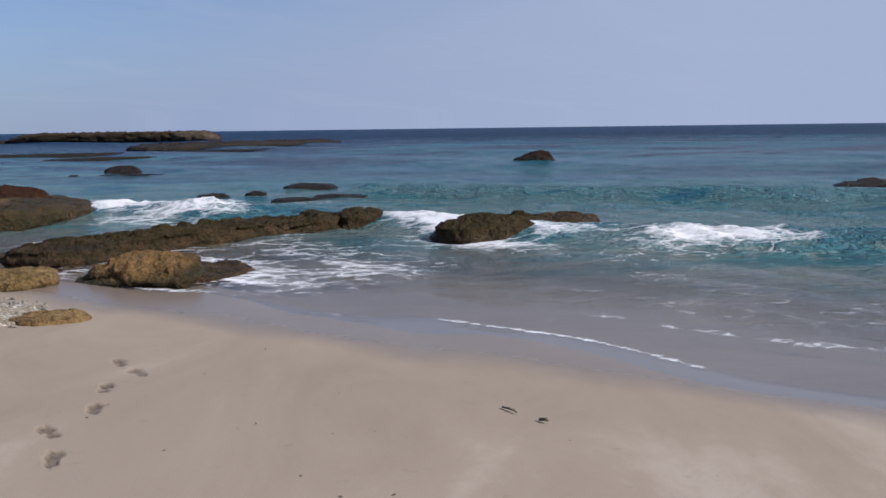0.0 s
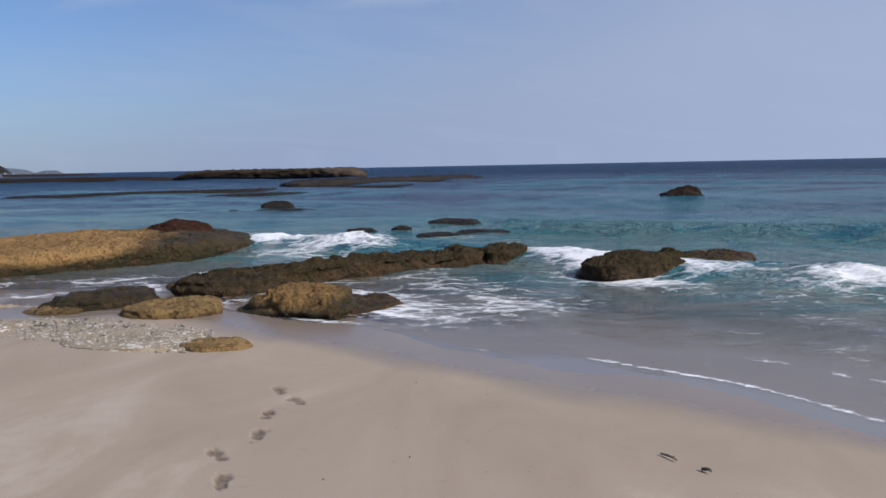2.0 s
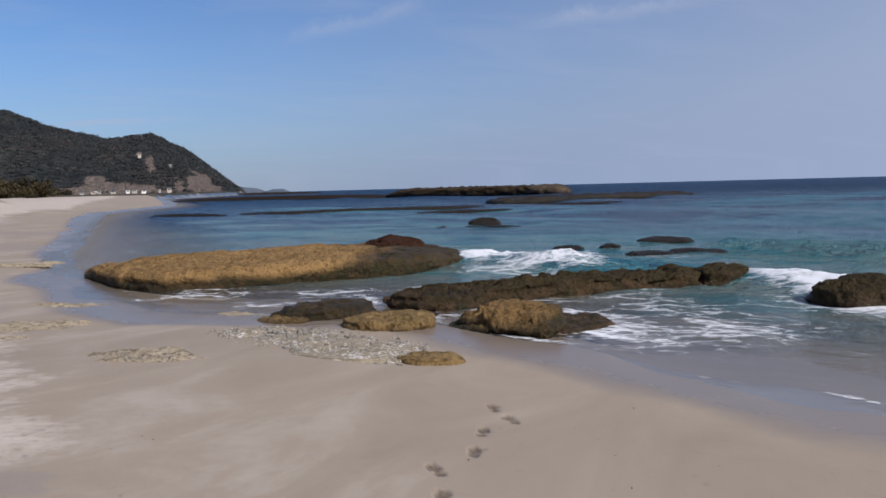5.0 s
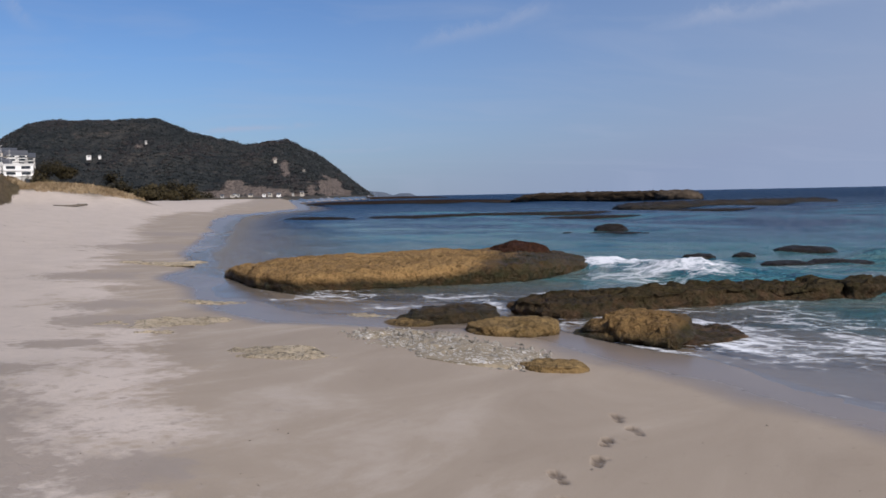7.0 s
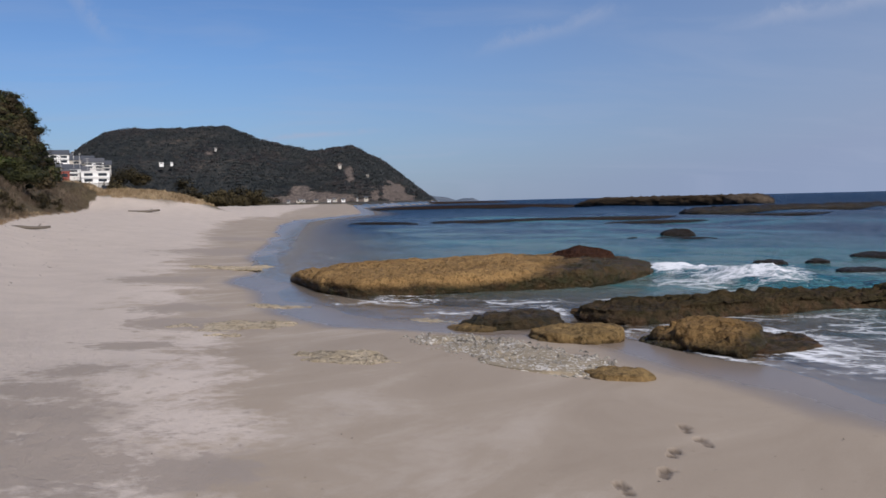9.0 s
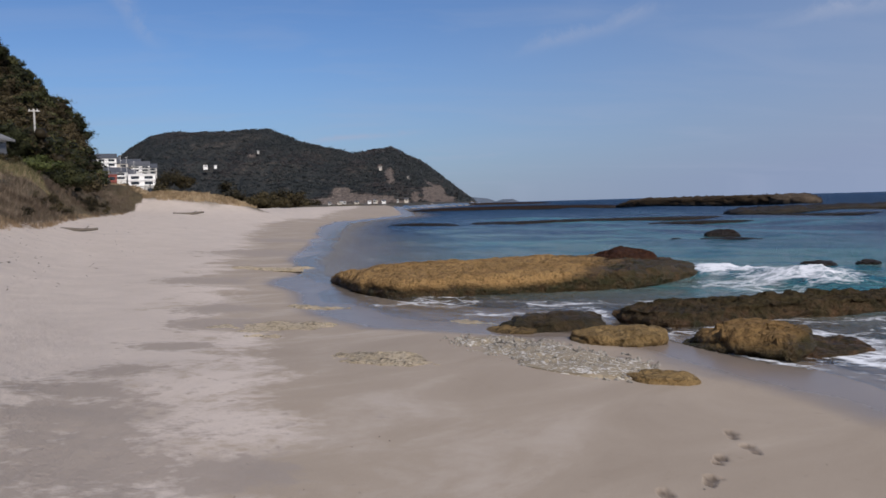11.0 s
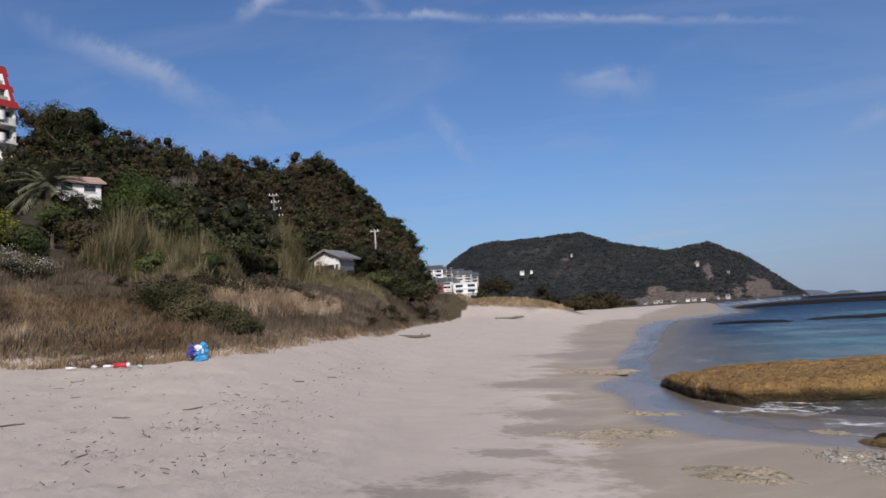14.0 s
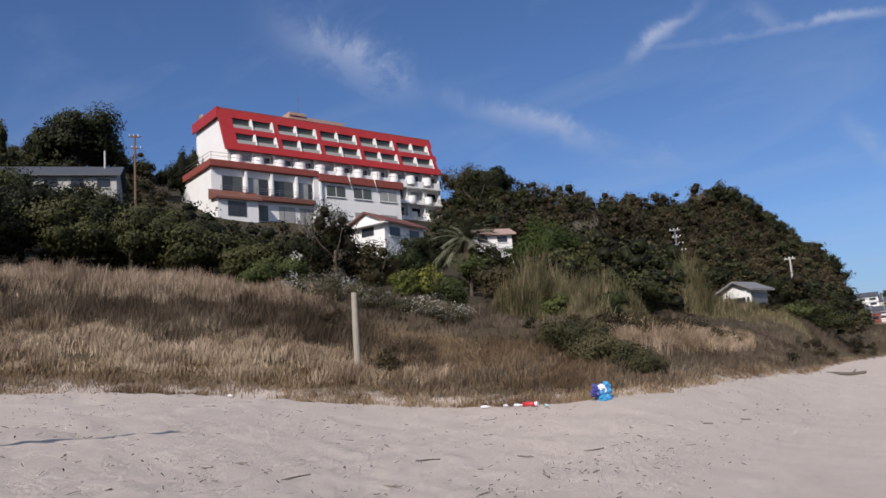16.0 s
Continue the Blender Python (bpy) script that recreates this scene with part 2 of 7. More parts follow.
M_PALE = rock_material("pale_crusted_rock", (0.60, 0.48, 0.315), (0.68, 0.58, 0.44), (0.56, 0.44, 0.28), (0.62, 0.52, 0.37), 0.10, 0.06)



def crust_material():
    """Sandy rock with scattered white shell crust."""
    m, nt, p = fresh("shell_crusted_rock")
    v = coords(nt)
    mid, fine = noise_tex(nt, v, 3.0, 5, 0.6), noise_tex(nt, v, 16, 5, 0.65, 0.6)
    base = blend(nt, maprange(nt, mid, 0.35, 0.65), (0.32, 0.265, 0.185), (0.23, 0.185, 0.115))
    mp = nt.nodes.new("ShaderNodeMapping")
    mp.inputs["Scale"].default_value = (1.0, 1.7, 1.0)
    nt.links.new(v, mp.inputs["Vector"])
    flake = noise_tex(nt, mp.outputs[0], 17, 3, 0.5, 0.8)
    f = maprange(nt, calc(nt, "ADD", flake, calc(nt, "MULTIPLY", calc(nt, "SUBTRACT", mid, 0.5), 0.6)), 0.54, 0.60)
    nt.links.new(blend(nt, f, base, (0.60, 0.56, 0.50)), p.inputs["Base Color"])
    p.inputs["Roughness"].default_value = 0.8
    relief(nt, p, calc(nt, "ADD", f, fine), 0.6, 0.03)
    return m


M_CRUST = crust_material()
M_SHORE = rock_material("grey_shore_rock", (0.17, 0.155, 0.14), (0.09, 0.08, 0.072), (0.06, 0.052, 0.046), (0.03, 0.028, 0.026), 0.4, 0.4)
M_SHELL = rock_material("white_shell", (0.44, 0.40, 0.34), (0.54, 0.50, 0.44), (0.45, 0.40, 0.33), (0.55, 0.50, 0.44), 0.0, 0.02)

# ---------------------------------------------------------------- lie of the land
# waterline, from the right-hand bay to the far beach; sea on the far side
SHORE = np.array([(900, -700), (120, -60), (30, -8), (9, 2.0), (3.6, 5.6), (1.4, 7.2), (-1.2, 8.7), (-3.2, 9.8), (-5.2, 10.9), (-7.4, 11.1), (-9.2, 10.8), (-11.5, 11.5), (-13.6, 12.9), (-16.2, 14.9), (-18.3, 16.2),
                  (-22.9, 19.8), (-29.4, 26.5), (-43, 39.6), (-58, 54.5), (-72, 70), (-95, 106), (-135, 150), (-230, 250), (-420, 560), (-900, 1150)], float)
# how far the last waves ran up, and where the sand begins to lie dry
SWASH = np.array([(900, -704), (120, -64), (30, -12), (9, -0.4), (3.6, 4.5), (1.9, 5.8), (0.4, 6.4), (-1.0, 7.1), (-2.2, 8.0), (-3.5, 8.5), (-4.6, 9.5), (-6.2, 9.9), (-7.6, 9.4), (-9.1, 8.8), (-10.8, 9.5), (-13, 10.5), (-15.6, 12.5),
                  (-17.4, 14.0), (-18.6, 15.5), (-23.6, 19.3), (-30.6, 26.2), (-44, 38.6), (-60, 53.6), (-74, 69), (-97, 105), (-138, 148), (-234, 248), (-424, 558), (-904, 1148)], float)
DRY = np.array([(900, -722), (120, -80), (30, -26), (12, -6), (4, 1.2), (1.5, 2.2), (0, 2.6), (-1.6, 2.6), (-3.2, 2.6), (-4.6, 3.0), (-6.0, 4.0), (-7.4, 5.2), (-9.0, 6.4), (-11.0, 7.6), (-13.6, 9.0), (-18, 12.2), (-22.4, 15.6), (-30.4, 22.8),
                (-44, 33), (-62, 48), (-82, 72), (-108, 100), (-150, 145), (-250, 245), (-440, 550), (-920, 1140)], float)
# inner edge of the sand by bearing: distance and height angle of its foot, then of the dune's brow
BEAR = np.array([-180, -120, 30, 50, 55, 57, 59, 62, 66, 70.5, 74.5, 78, 81, 87.5, 97, 108, 118, 135, 180.0])
FOOT_R = np.array([24, 30, 400, 300, 190, 150, 112, 76, 42, 29, 22.5, 21.5, 21.5, 22, 22, 22, 22, 22, 24.0])
FOOT_EL = np.array([2, 2, 0, 0, 0.05, 0.1, 0.05, -0.2, -0.57, -0.75, -1.2, -1.3, -1.43, -1.31, -0.41, 1.2, 1.9, 2, 2.0])
BROW_EL = np.array([4, 3, 0.1, 0.1, 0.2, 0.3, 0.5, 0.6, 0.7, 1.6, 2.4, 2.9, 3.0, 3.9, 6.4, 7.6, 8.2, 6, 4.0])
MID_EL = np.array([6, 4, 0.1, 0.1, 0.2, 0.3, 0.5, 0.7, 1.9, 3.2, 4.0, 5.0, 5.6, 7.2, 8.8, 10.4, 11.5, 9, 6.0])
HIGH_EL = np.array([7, 4, 0.1, 0.1, 0.2, 0.3, 0.5, 0.8, 3.4, 5.0, 6.0, 7.0, 7.7, 9.2, 10.4, 12.4, 14.4, 12, 7.0])
CREST_AZ = np.array([-180, 30, 50, 58, 62.8, 63.1, 63.4, 64.2, 65.2, 66.7, 68.2, 69.2, 70.3, 71.4, 73.6, 75, 78.3, 82, 85, 88, 90, 107, 110, 118, 135, 180.0])
CREST_EL = np.array([5, 0.02, 0.04, 0.3, 0.6, 2.4, 4.6, 6.2, 7.0, 8.7, 10.3, 11.2, 11.3, 10.9, 10.7, 10.8, 11.3, 12.4, 13.3, 12.6, 11.0, 14.6, 15.4, 16.2, 13, 6.0])



def wob(x, y, size, seed=0.0):
    """Smooth cheap waviness between -1 and 1."""
    u, v = x / size + seed, y / size - 1.7 * seed
    return (np.sin(1.3 * u + 1.9 * np.sin(0.7 * v + seed)) + np.sin(1.7 * v - 0.6 + 1.3 * np.sin(0.9 * u + 2 * seed)) + np.sin(2.9 * u + 2.3 * v + 3 * np.sin(0.5 * u))) / 3


FINE = np.arange(-180, 180.01, 0.25)


def smoothed(az, v, width):
    """A table by bearing, rounded off over some degrees."""
    k = np.exp(-0.5 * (np.arange(-60, 61) * 0.25 / width) ** 2)
    row = np.interp(FINE, az, v)
    return np.convolve(np.pad(row, 60, "edge"), k / k.sum(), "valid")


T_FOOT, T_FEL, T_BROW, T_MID, T_HIGH = (smoothed(BEAR, q, 1.6) for q in (FOOT_R, FOOT_EL, BROW_EL, MID_EL, HIGH_EL))
T_CREST = smoothed(CREST_AZ, CREST_EL, 0.4)


def line_side(x, y, line):
    """Metres from a line, positive to the left of its run."""
    best, side = np.full(x.shape, 1e9), np.zeros(x.shape)
    for p, q in zip(line[:-1], line[1:]):
        d = q - p
        n2 = d @ d
        t = (((x - p[0]) * d[0] + (y - p[1]) * d[1]) / n2).clip(0, 1)
        ox, oy = x - p[0] - t * d[0], y - p[1] - t * d[1]
        dist = np.hypot(ox, oy)
        near = dist < best
        best = np.where(near, dist, best)
        side = np.where(near, d[0] * oy - d[1] * ox, side)
    return np.where(side > 0, best, -best)


def shore_distance(x, y):
    """Metres from the waterline, positive on land."""
    s = line_side(x, y, SHORE)
    return s + (0.34 * wob(x, y, 1.5, 0.6) + 0.16 * wob(x, y, 0.6, 1.9)) * np.exp(-np.abs(s) / 2.5) * np.clip(60 / (1 + np.hypot(x, y)), 0, 1)


def bearing(x, y):
    return np.degrees(np.arctan2(-x, y))


def sand_profile(s):
    return np.interp(s, [-600, -60, -20, -6, 0, 7, 10, 17, 30, 60, 300], [-9, -3.6, -1.75, -0.6, 0, 0.35, 0.66, 1.45, 1.7, 1.8, 2.0])


HERE = (-0.6, 0.3)


def height(x, y):
    """Ground height, its distance from the water, and how far it lies beyond the foot of the dune (0 on sand)."""
    s, r, az = shore_distance(x, y), np.hypot(x - HERE[0], y - HERE[1]), bearing(x - HERE[0], y - HERE[1])
    fr = np.interp(az, FINE, T_FOOT)
    fel = np.interp(az, FINE, T_FEL)
    fx, fy = HERE[0] - fr * np.sin(np.radians(az)), HERE[1] + fr * np.cos(np.radians(az))
    lift = 2 + fr * np.tan(np.radians(fel)) - sand_profile(shore_distance(fx, fy))
    u = r / fr
    z = sand_profile(s) + np.where(s > 0, lift * np.clip(u, 0, 1) ** 2 * np.clip(s / 8, 0, 1), 0)
    dune = np.clip(r - fr, 0, None) * (s > 6)
    rings = [fr, fr + 10, np.maximum(fr + 16, 60), np.maximum(fr + 24, 98), np.maximum(fr + 40, 150)]
    els = [fel] + [np.interp(az, FINE, e) for e in (T_BROW, T_MID, T_HIGH, T_CREST)]
    out = z.copy()
    for k in range(4):
        t = ((r - rings[k]) / (rings[k + 1] - rings[k])).clip(0, 1)
        if k == 0:
            t = t ** 0.8
        el = els[k] + (els[k + 1] - els[k]) * t
        out = np.where((dune > 0) & (r >= rings[k]), 2 + np.minimum(r, rings[4]) * np.tan(np.radians(el)), out)
    out = np.where((dune > 0) & (r > rings[4]), out - (out - 3) * ((r - rings[4]) / 160).clip(0, 1), out)
    out = out + 1.5 * np.exp(-((x + 95) / 20) ** 2 - ((y - 57) / 9) ** 2) + 1.0 * np.exp(-((x + 88) / 8) ** 4 - ((y - 56) / 7) ** 4)
    dune = np.clip(r - fr + 0.35 * wob(x, y, 1.1, 0.4) + 0.25 * wob(x, y, 0.35, 0.9), 0, None) * (s > 6)
    return out, s, dune


def ground_at(x, y):
    return float(height(np.array([float(x)]), np.array([float(y)]))[0][0])


def polar(radii, angles):
    """x, y of a fan of points round the viewer and the faces between them."""
    rr, aa = np.meshgrid(radii, np.radians(angles), indexing="ij")
    n, m = rr.shape
    idx = np.arange(n * m).reshape(n, m)
    quads = np.stack([idx[:-1, :-1], idx[:-1, 1:], idx[1:, 1:], idx[1:, :-1]], -1).reshape(-1, 4)
    return (-rr * np.sin(aa)).ravel(), (rr * np.cos(aa)).ravel(), quads


def sheet(name, x, y, z, quads, material, attrs, smooth=True):
    me = bpy.data.meshes.new(name)
    co = np.stack([x, y, z], -1).astype(np.float32)
    me.vertices.add(len(co))
    me.vertices.foreach_set("co", co.ravel())
    q = quads.shape[1]
    me.loops.add(quads.size)
    me.loops.foreach_set("vertex_index", quads.astype(np.int32).ravel())
    me.polygons.add(len(quads))
    me.polygons.foreach_set("loop_start", np.arange(0, quads.size, q, dtype=np.int32))
    for key, v in attrs.items():
        at = me.attributes.new(key, "FLOAT", "POINT")
        at.data.foreach_set("value", v.astype(np.float32))
    me.update(calc_edges=True)
    me.validate()
    if smooth:
        me.polygons.foreach_set("use_smooth", np.ones(len(quads), bool))
    me.materials.append(material)
    return new(name, me)


def steps(*spans):
    """Growing radii: (from, to, relative step) one after another."""
    out = []
    for a0, a1, k in spans:
        n = max(2, int(math.log(a1 / a0) / k))
        out += list(np.geomspace(a0, a1, n, endpoint=False))
    return np.array(out + [spans[-1][1]])


PRINTS = [(-1.87, 4.16, 20), (-2.11, 4.60, 45), (-2.04, 5.09, 15), (-2.18, 5.60, 10), (-2.12, 6.06, 40), (-2.37, 6.35, 30)]


def sand_material():
    m, nt, p = fresh("beach_sand")
    v = coords(nt)
    s, veg = attribute(nt, "shore"), attribute(nt, "dune")
    big, mid, fine, grit = noise_tex(nt, v, 0.16, 4, 0.55, 0.4), noise_tex(nt, v, 0.9, 6, 0.62, 0.6), noise_tex(nt, v, 7, 6, 0.6), noise_tex(nt, v, 160, 3, 0.7)
    mottle = calc(nt, "ADD", calc(nt, "MULTIPLY", calc(nt, "SUBTRACT", mid, 0.5), 5.0), calc(nt, "ADD", calc(nt, "MULTIPLY", calc(nt, "SUBTRACT", big, 0.5), 3.0), calc(nt, "MULTIPLY", calc(nt, "SUBTRACT", fine, 0.5), 2.2)))
    smear = nt.nodes.new("ShaderNodeMapping")
    smear.inputs["Rotation"].default_value = (0, 0, radians(-42))
    smear.inputs["Scale"].default_value = (1.0, 0.42, 1.0)
    nt.links.new(v, smear.inputs["Vector"])
    swept = noise_tex(nt, smear.outputs[0], 0.75, 5, 0.6, 0.7)
    dry = blend(nt, maprange(nt, mid, 0.3, 0.7), (0.505, 0.43, 0.365), (0.59, 0.505, 0.43))
    damp = blend(nt, maprange(nt, swept, 0.33, 0.66), (0.335, 0.268, 0.20), (0.41, 0.335, 0.256))
    pale = calc(nt, "MULTIPLY", maprange(nt, calc(nt, "ADD", swept, calc(nt, "MULTIPLY", calc(nt, "SUBTRACT", fine, 0.5), 0.25)), 0.54, 0.72), maprange(nt, attribute(nt, "dryness"), -5.0, -1.5, 0.0, 0.5))
    damp = blend(nt, pale, damp, (0.53, 0.46, 0.395))
    wet = blend(nt, mid, (0.225, 0.18, 0.145), (0.265, 0.215, 0.172))
    f_dry = maprange(nt, calc(nt, "ADD", attribute(nt, "dryness"), mottle), -0.35, 0.55)
    f_damp = maprange(nt, calc(nt, "ADD", attribute(nt, "swash"), calc(nt, "MULTIPLY", calc(nt, "SUBTRACT", mid, 0.5), 0.7)), -0.25, 0.22)
    col = blend(nt, f_dry, blend(nt, f_damp, wet, damp), dry)
    f_stain = maprange(nt, calc(nt, "ADD", attribute(nt, "stain"), calc(nt, "ADD", calc(nt, "MULTIPLY", calc(nt, "SUBTRACT", mid, 0.5), 1.3), calc(nt, "MULTIPLY", calc(nt, "SUBTRACT", fine, 0.5), 1.6))), 0.30, 0.66, 0.0, 0.9)
    col = blend(nt, f_stain, col, blend(nt, fine, (0.30, 0.25, 0.203), (0.36, 0.30, 0.25)))
    # footprint hollows take a darker colour than the sand round them
    col = blend(nt, attribute(nt, "print_dark"), col, blend(nt, fine, (0.07, 0.05, 0.033), (0.2, 0.15, 0.105)))
    speck = maprange(nt, grit, 0.3, 0.75, 0.86, 1.08)
    col = blend(nt, 1.0, col, speck, "MULTIPLY")
    soil = ramp(nt, calc(nt, "ADD", calc(nt, "MULTIPLY", mid, 0.6), calc(nt, "MULTIPLY", fine, 0.4)), [(0.3, (0.035, 0.03, 0.015)), (0.55, (0.10, 0.075, 0.04)), (0.75, (0.17, 0.125, 0.065))])
    col = blend(nt, maprange(nt, calc(nt, "ADD", veg, calc(nt, "MULTIPLY", calc(nt, "SUBTRACT", fine, 0.5), 1.5)), 0.2, 1.0), col, soil)
    # ground under the woods is coloured darker in place of the shade there
    litter = blend(nt, mid, (0.030, 0.025, 0.013), (0.07, 0.055, 0.030))
    col = blend(nt, maprange(nt, veg, 13, 18), col, litter)
    nt.links.new(col, p.inputs["Base Color"])
    gloss = blend(nt, f_damp, (0.26, 0.26, 0.26), (0.72, 0.72, 0.72))
    gloss = blend(nt, f_dry, gloss, (0.95, 0.95, 0.95))
    nt.links.new(gloss, p.inputs["Roughness"])
    nt.links.new(maprange(nt, s, -0.3, 0.1, 0.0, 0.27), p.inputs["Specular IOR Level"])
    rough = calc(nt, "ADD", calc(nt, "ADD", fine, calc(nt, "MULTIPLY", noise_tex(nt, v, 24, 4, 0.65, 0.5), 0.7)), calc(nt, "MULTIPLY", grit, 0.25))
    b = nt.nodes.new("ShaderNodeBump")
    b.inputs["Distance"].default_value = 0.03
    nt.links.new(maprange(nt, attribute(nt, "dryness"), -1.0, 2.0, 0.02, 1.0), b.inputs["Strength"])
    nt.links.new(rough, b.inputs["Height"])
    nt.links.new(b.outputs[0], p.inputs["Normal"])
    return m


def build_ground():
    radii = steps((0.001, 0.6, 0.9), (0.6, 3.4, 0.05), (3.4, 4.4, 0.012), (4.4, 6.95, 0.006), (6.95, 8.0, 0.01), (8.0, 40.0, 0.0175), (40, 160, 0.022), (160, 4800, 0.06))
    ang = np.concatenate([np.arange(-180, -42, 2.0), np.arange(-42, 17.6, 0.5), np.arange(17.6, 27, 0.14), np.arange(27, 125, 0.47), np.arange(125, 180.1, 2.2), [180.0]])
    ang = np.unique(ang.round(3))
    x, y, quads = polar(radii, ang)
    z, s, dune = height(x, y)
    r = np.hypot(x, y)
    loose = np.clip((s - 5) / 5, 0, 1) * np.clip(40 / np.maximum(r, 1), 0, 1)
    z += loose * (0.02 * wob(x, y, 0.22, 1.0) + 0.022 * wob(x, y, 0.38, 4.0) * np.clip(s - 8, 0, 1) + 0.03 * wob(x, y, 0.6, 2.0) + 0.05 * wob(x, y, 2.4, 3.0)) * (dune <= 0.2)
    churn = np.clip((line_side(x, y, DRY) - 0.6) / 2.5, 0, 1) * (dune <= 0.2) * (r < 60)
    dents = np.maximum(wob(x, y, 0.13, 8.0) + wob(x, y, 0.21, 9.5), -0.1) + 0.8 * np.maximum(wob(x, y, 0.33, 3.3) + wob(x, y, 0.19, 6.1), 0)
    z -= 0.014 * churn * dents
    z += (dune > 0.2) * np.minimum(dune * 0.1, 1) * (0.12 * wob(x, y, 1.4, 5.0) + 0.3 * wob(x, y, 5.0, 6.0)) * np.clip(r / 20, 0, 1)
    z += 0.012 * wob(x, y, 1.7, 7.0) * (s > 0) * (r < 60)
    print_mark = np.zeros(len(x))
    stain = np.zeros(len(x))
    for px, py, rad in [(-5.3, 2.5, 0.8), (-6.4, 3.1, 0.85), (-7.5, 3.6, 0.7), (-8.2, 4.4, 0.55), (-4.3, 3.1, 0.45), (-9.6, 5.9, 0.5), (-11.2, 7.6, 0.9), (-13.0, 9.0, 0.8), (-18.5, 12.2, 1.4), (-28, 21.5, 2.6), (-37, 30.5, 2.6), (-2.6, 2.9, 0.5)]:
        stain = np.maximum(stain, np.exp(-((x - px) ** 2 + (y - py) ** 2) / rad ** 2 * (1 + 0.5 * wob(x, y, 0.45, px) + 0.35 * wob(x, y, 0.16, py))))
    for px, py, turn in PRINTS:
        c, si = math.cos(radians(turn)), math.sin(radians(turn))
        u, v = (x - px) * c + (y - py) * si, -(x - px) * si + (y - py) * c
        ragged = 1 + 0.30 * wob(x, y, 0.035, px) + 0.2 * wob(x, y, 0.014, py)
        d = np.minimum(np.sqrt((u / 0.050) ** 2 + ((v - 0.05) / 0.085) ** 2), np.sqrt((u / 0.040) ** 2 + ((v + 0.075) / 0.05) ** 2)) * ragged
        hole = np.exp(-d ** 6)
        z -= 0.014 * hole - 0.004 * np.exp(-((d - 1.3) / 0.25) ** 2) * np.clip(wob(x, y, 0.06, 3.0) + 0.3, 0, 1)
        print_mark = np.maximum(print_mark, np.clip(hole * (0.6 + 0.6 * np.abs(wob(x, y, 0.02, 4.0))), 0, 1))
    dune = np.maximum(dune, 3.0 * np.exp(-((x + 93) / 13) ** 4 - ((y - 58.5) / 7.5) ** 4) - 0.6 + 0.5 * wob(x, y, 2.2, 3.1))
    ob = sheet("ground", x, y, z, quads, sand_material(), {"shore": s, "dune": dune, "print_dark": print_mark, "stain": stain, "swash": line_side(x, y, SWASH) + 0.12 * wob(x, y, 0.9, 2.4) + 0.2 * wob(x, y, 2.6, 5.4) * np.clip(r / 10, 0.3, 2), "dryness": line_side(x, y, DRY)})
    return tagged(ob, "pale beige beach sand running up into dunes", "beach", kind="structure")


build_ground()

# ---------------------------------------------------------------- sea
BREAK = np.array([(-9.0, 20.9), (-7.6, 19.9), (-5.6, 18.6), (-4.0, 18.4), (-1.9, 18.2), (-0.6, 16.8), (0.6, 15.9), (2.4, 14.6), (4.2, 13.7), (6.5, 13.2), (9.5, 12.6)], float)


def line_distance(x, y, line):
    best, along, base = np.full(x.shape, 1e9), np.zeros(x.shape), 0.0
    for p, q in zip(line[:-1], line[1:]):
        d = q - p
        n2 = d @ d
        t = (((x - p[0]) * d[0] + (y - p[1]) * d[1]) / n2).clip(0, 1)
        dist = np.hypot(x - p[0] - t * d[0], y - p[1] - t * d[1])
        near = dist < best
        best, along = np.where(near, dist, best), np.where(near, base + t * math.sqrt(n2), along)
        base += math.sqrt(n2)
    return best, along


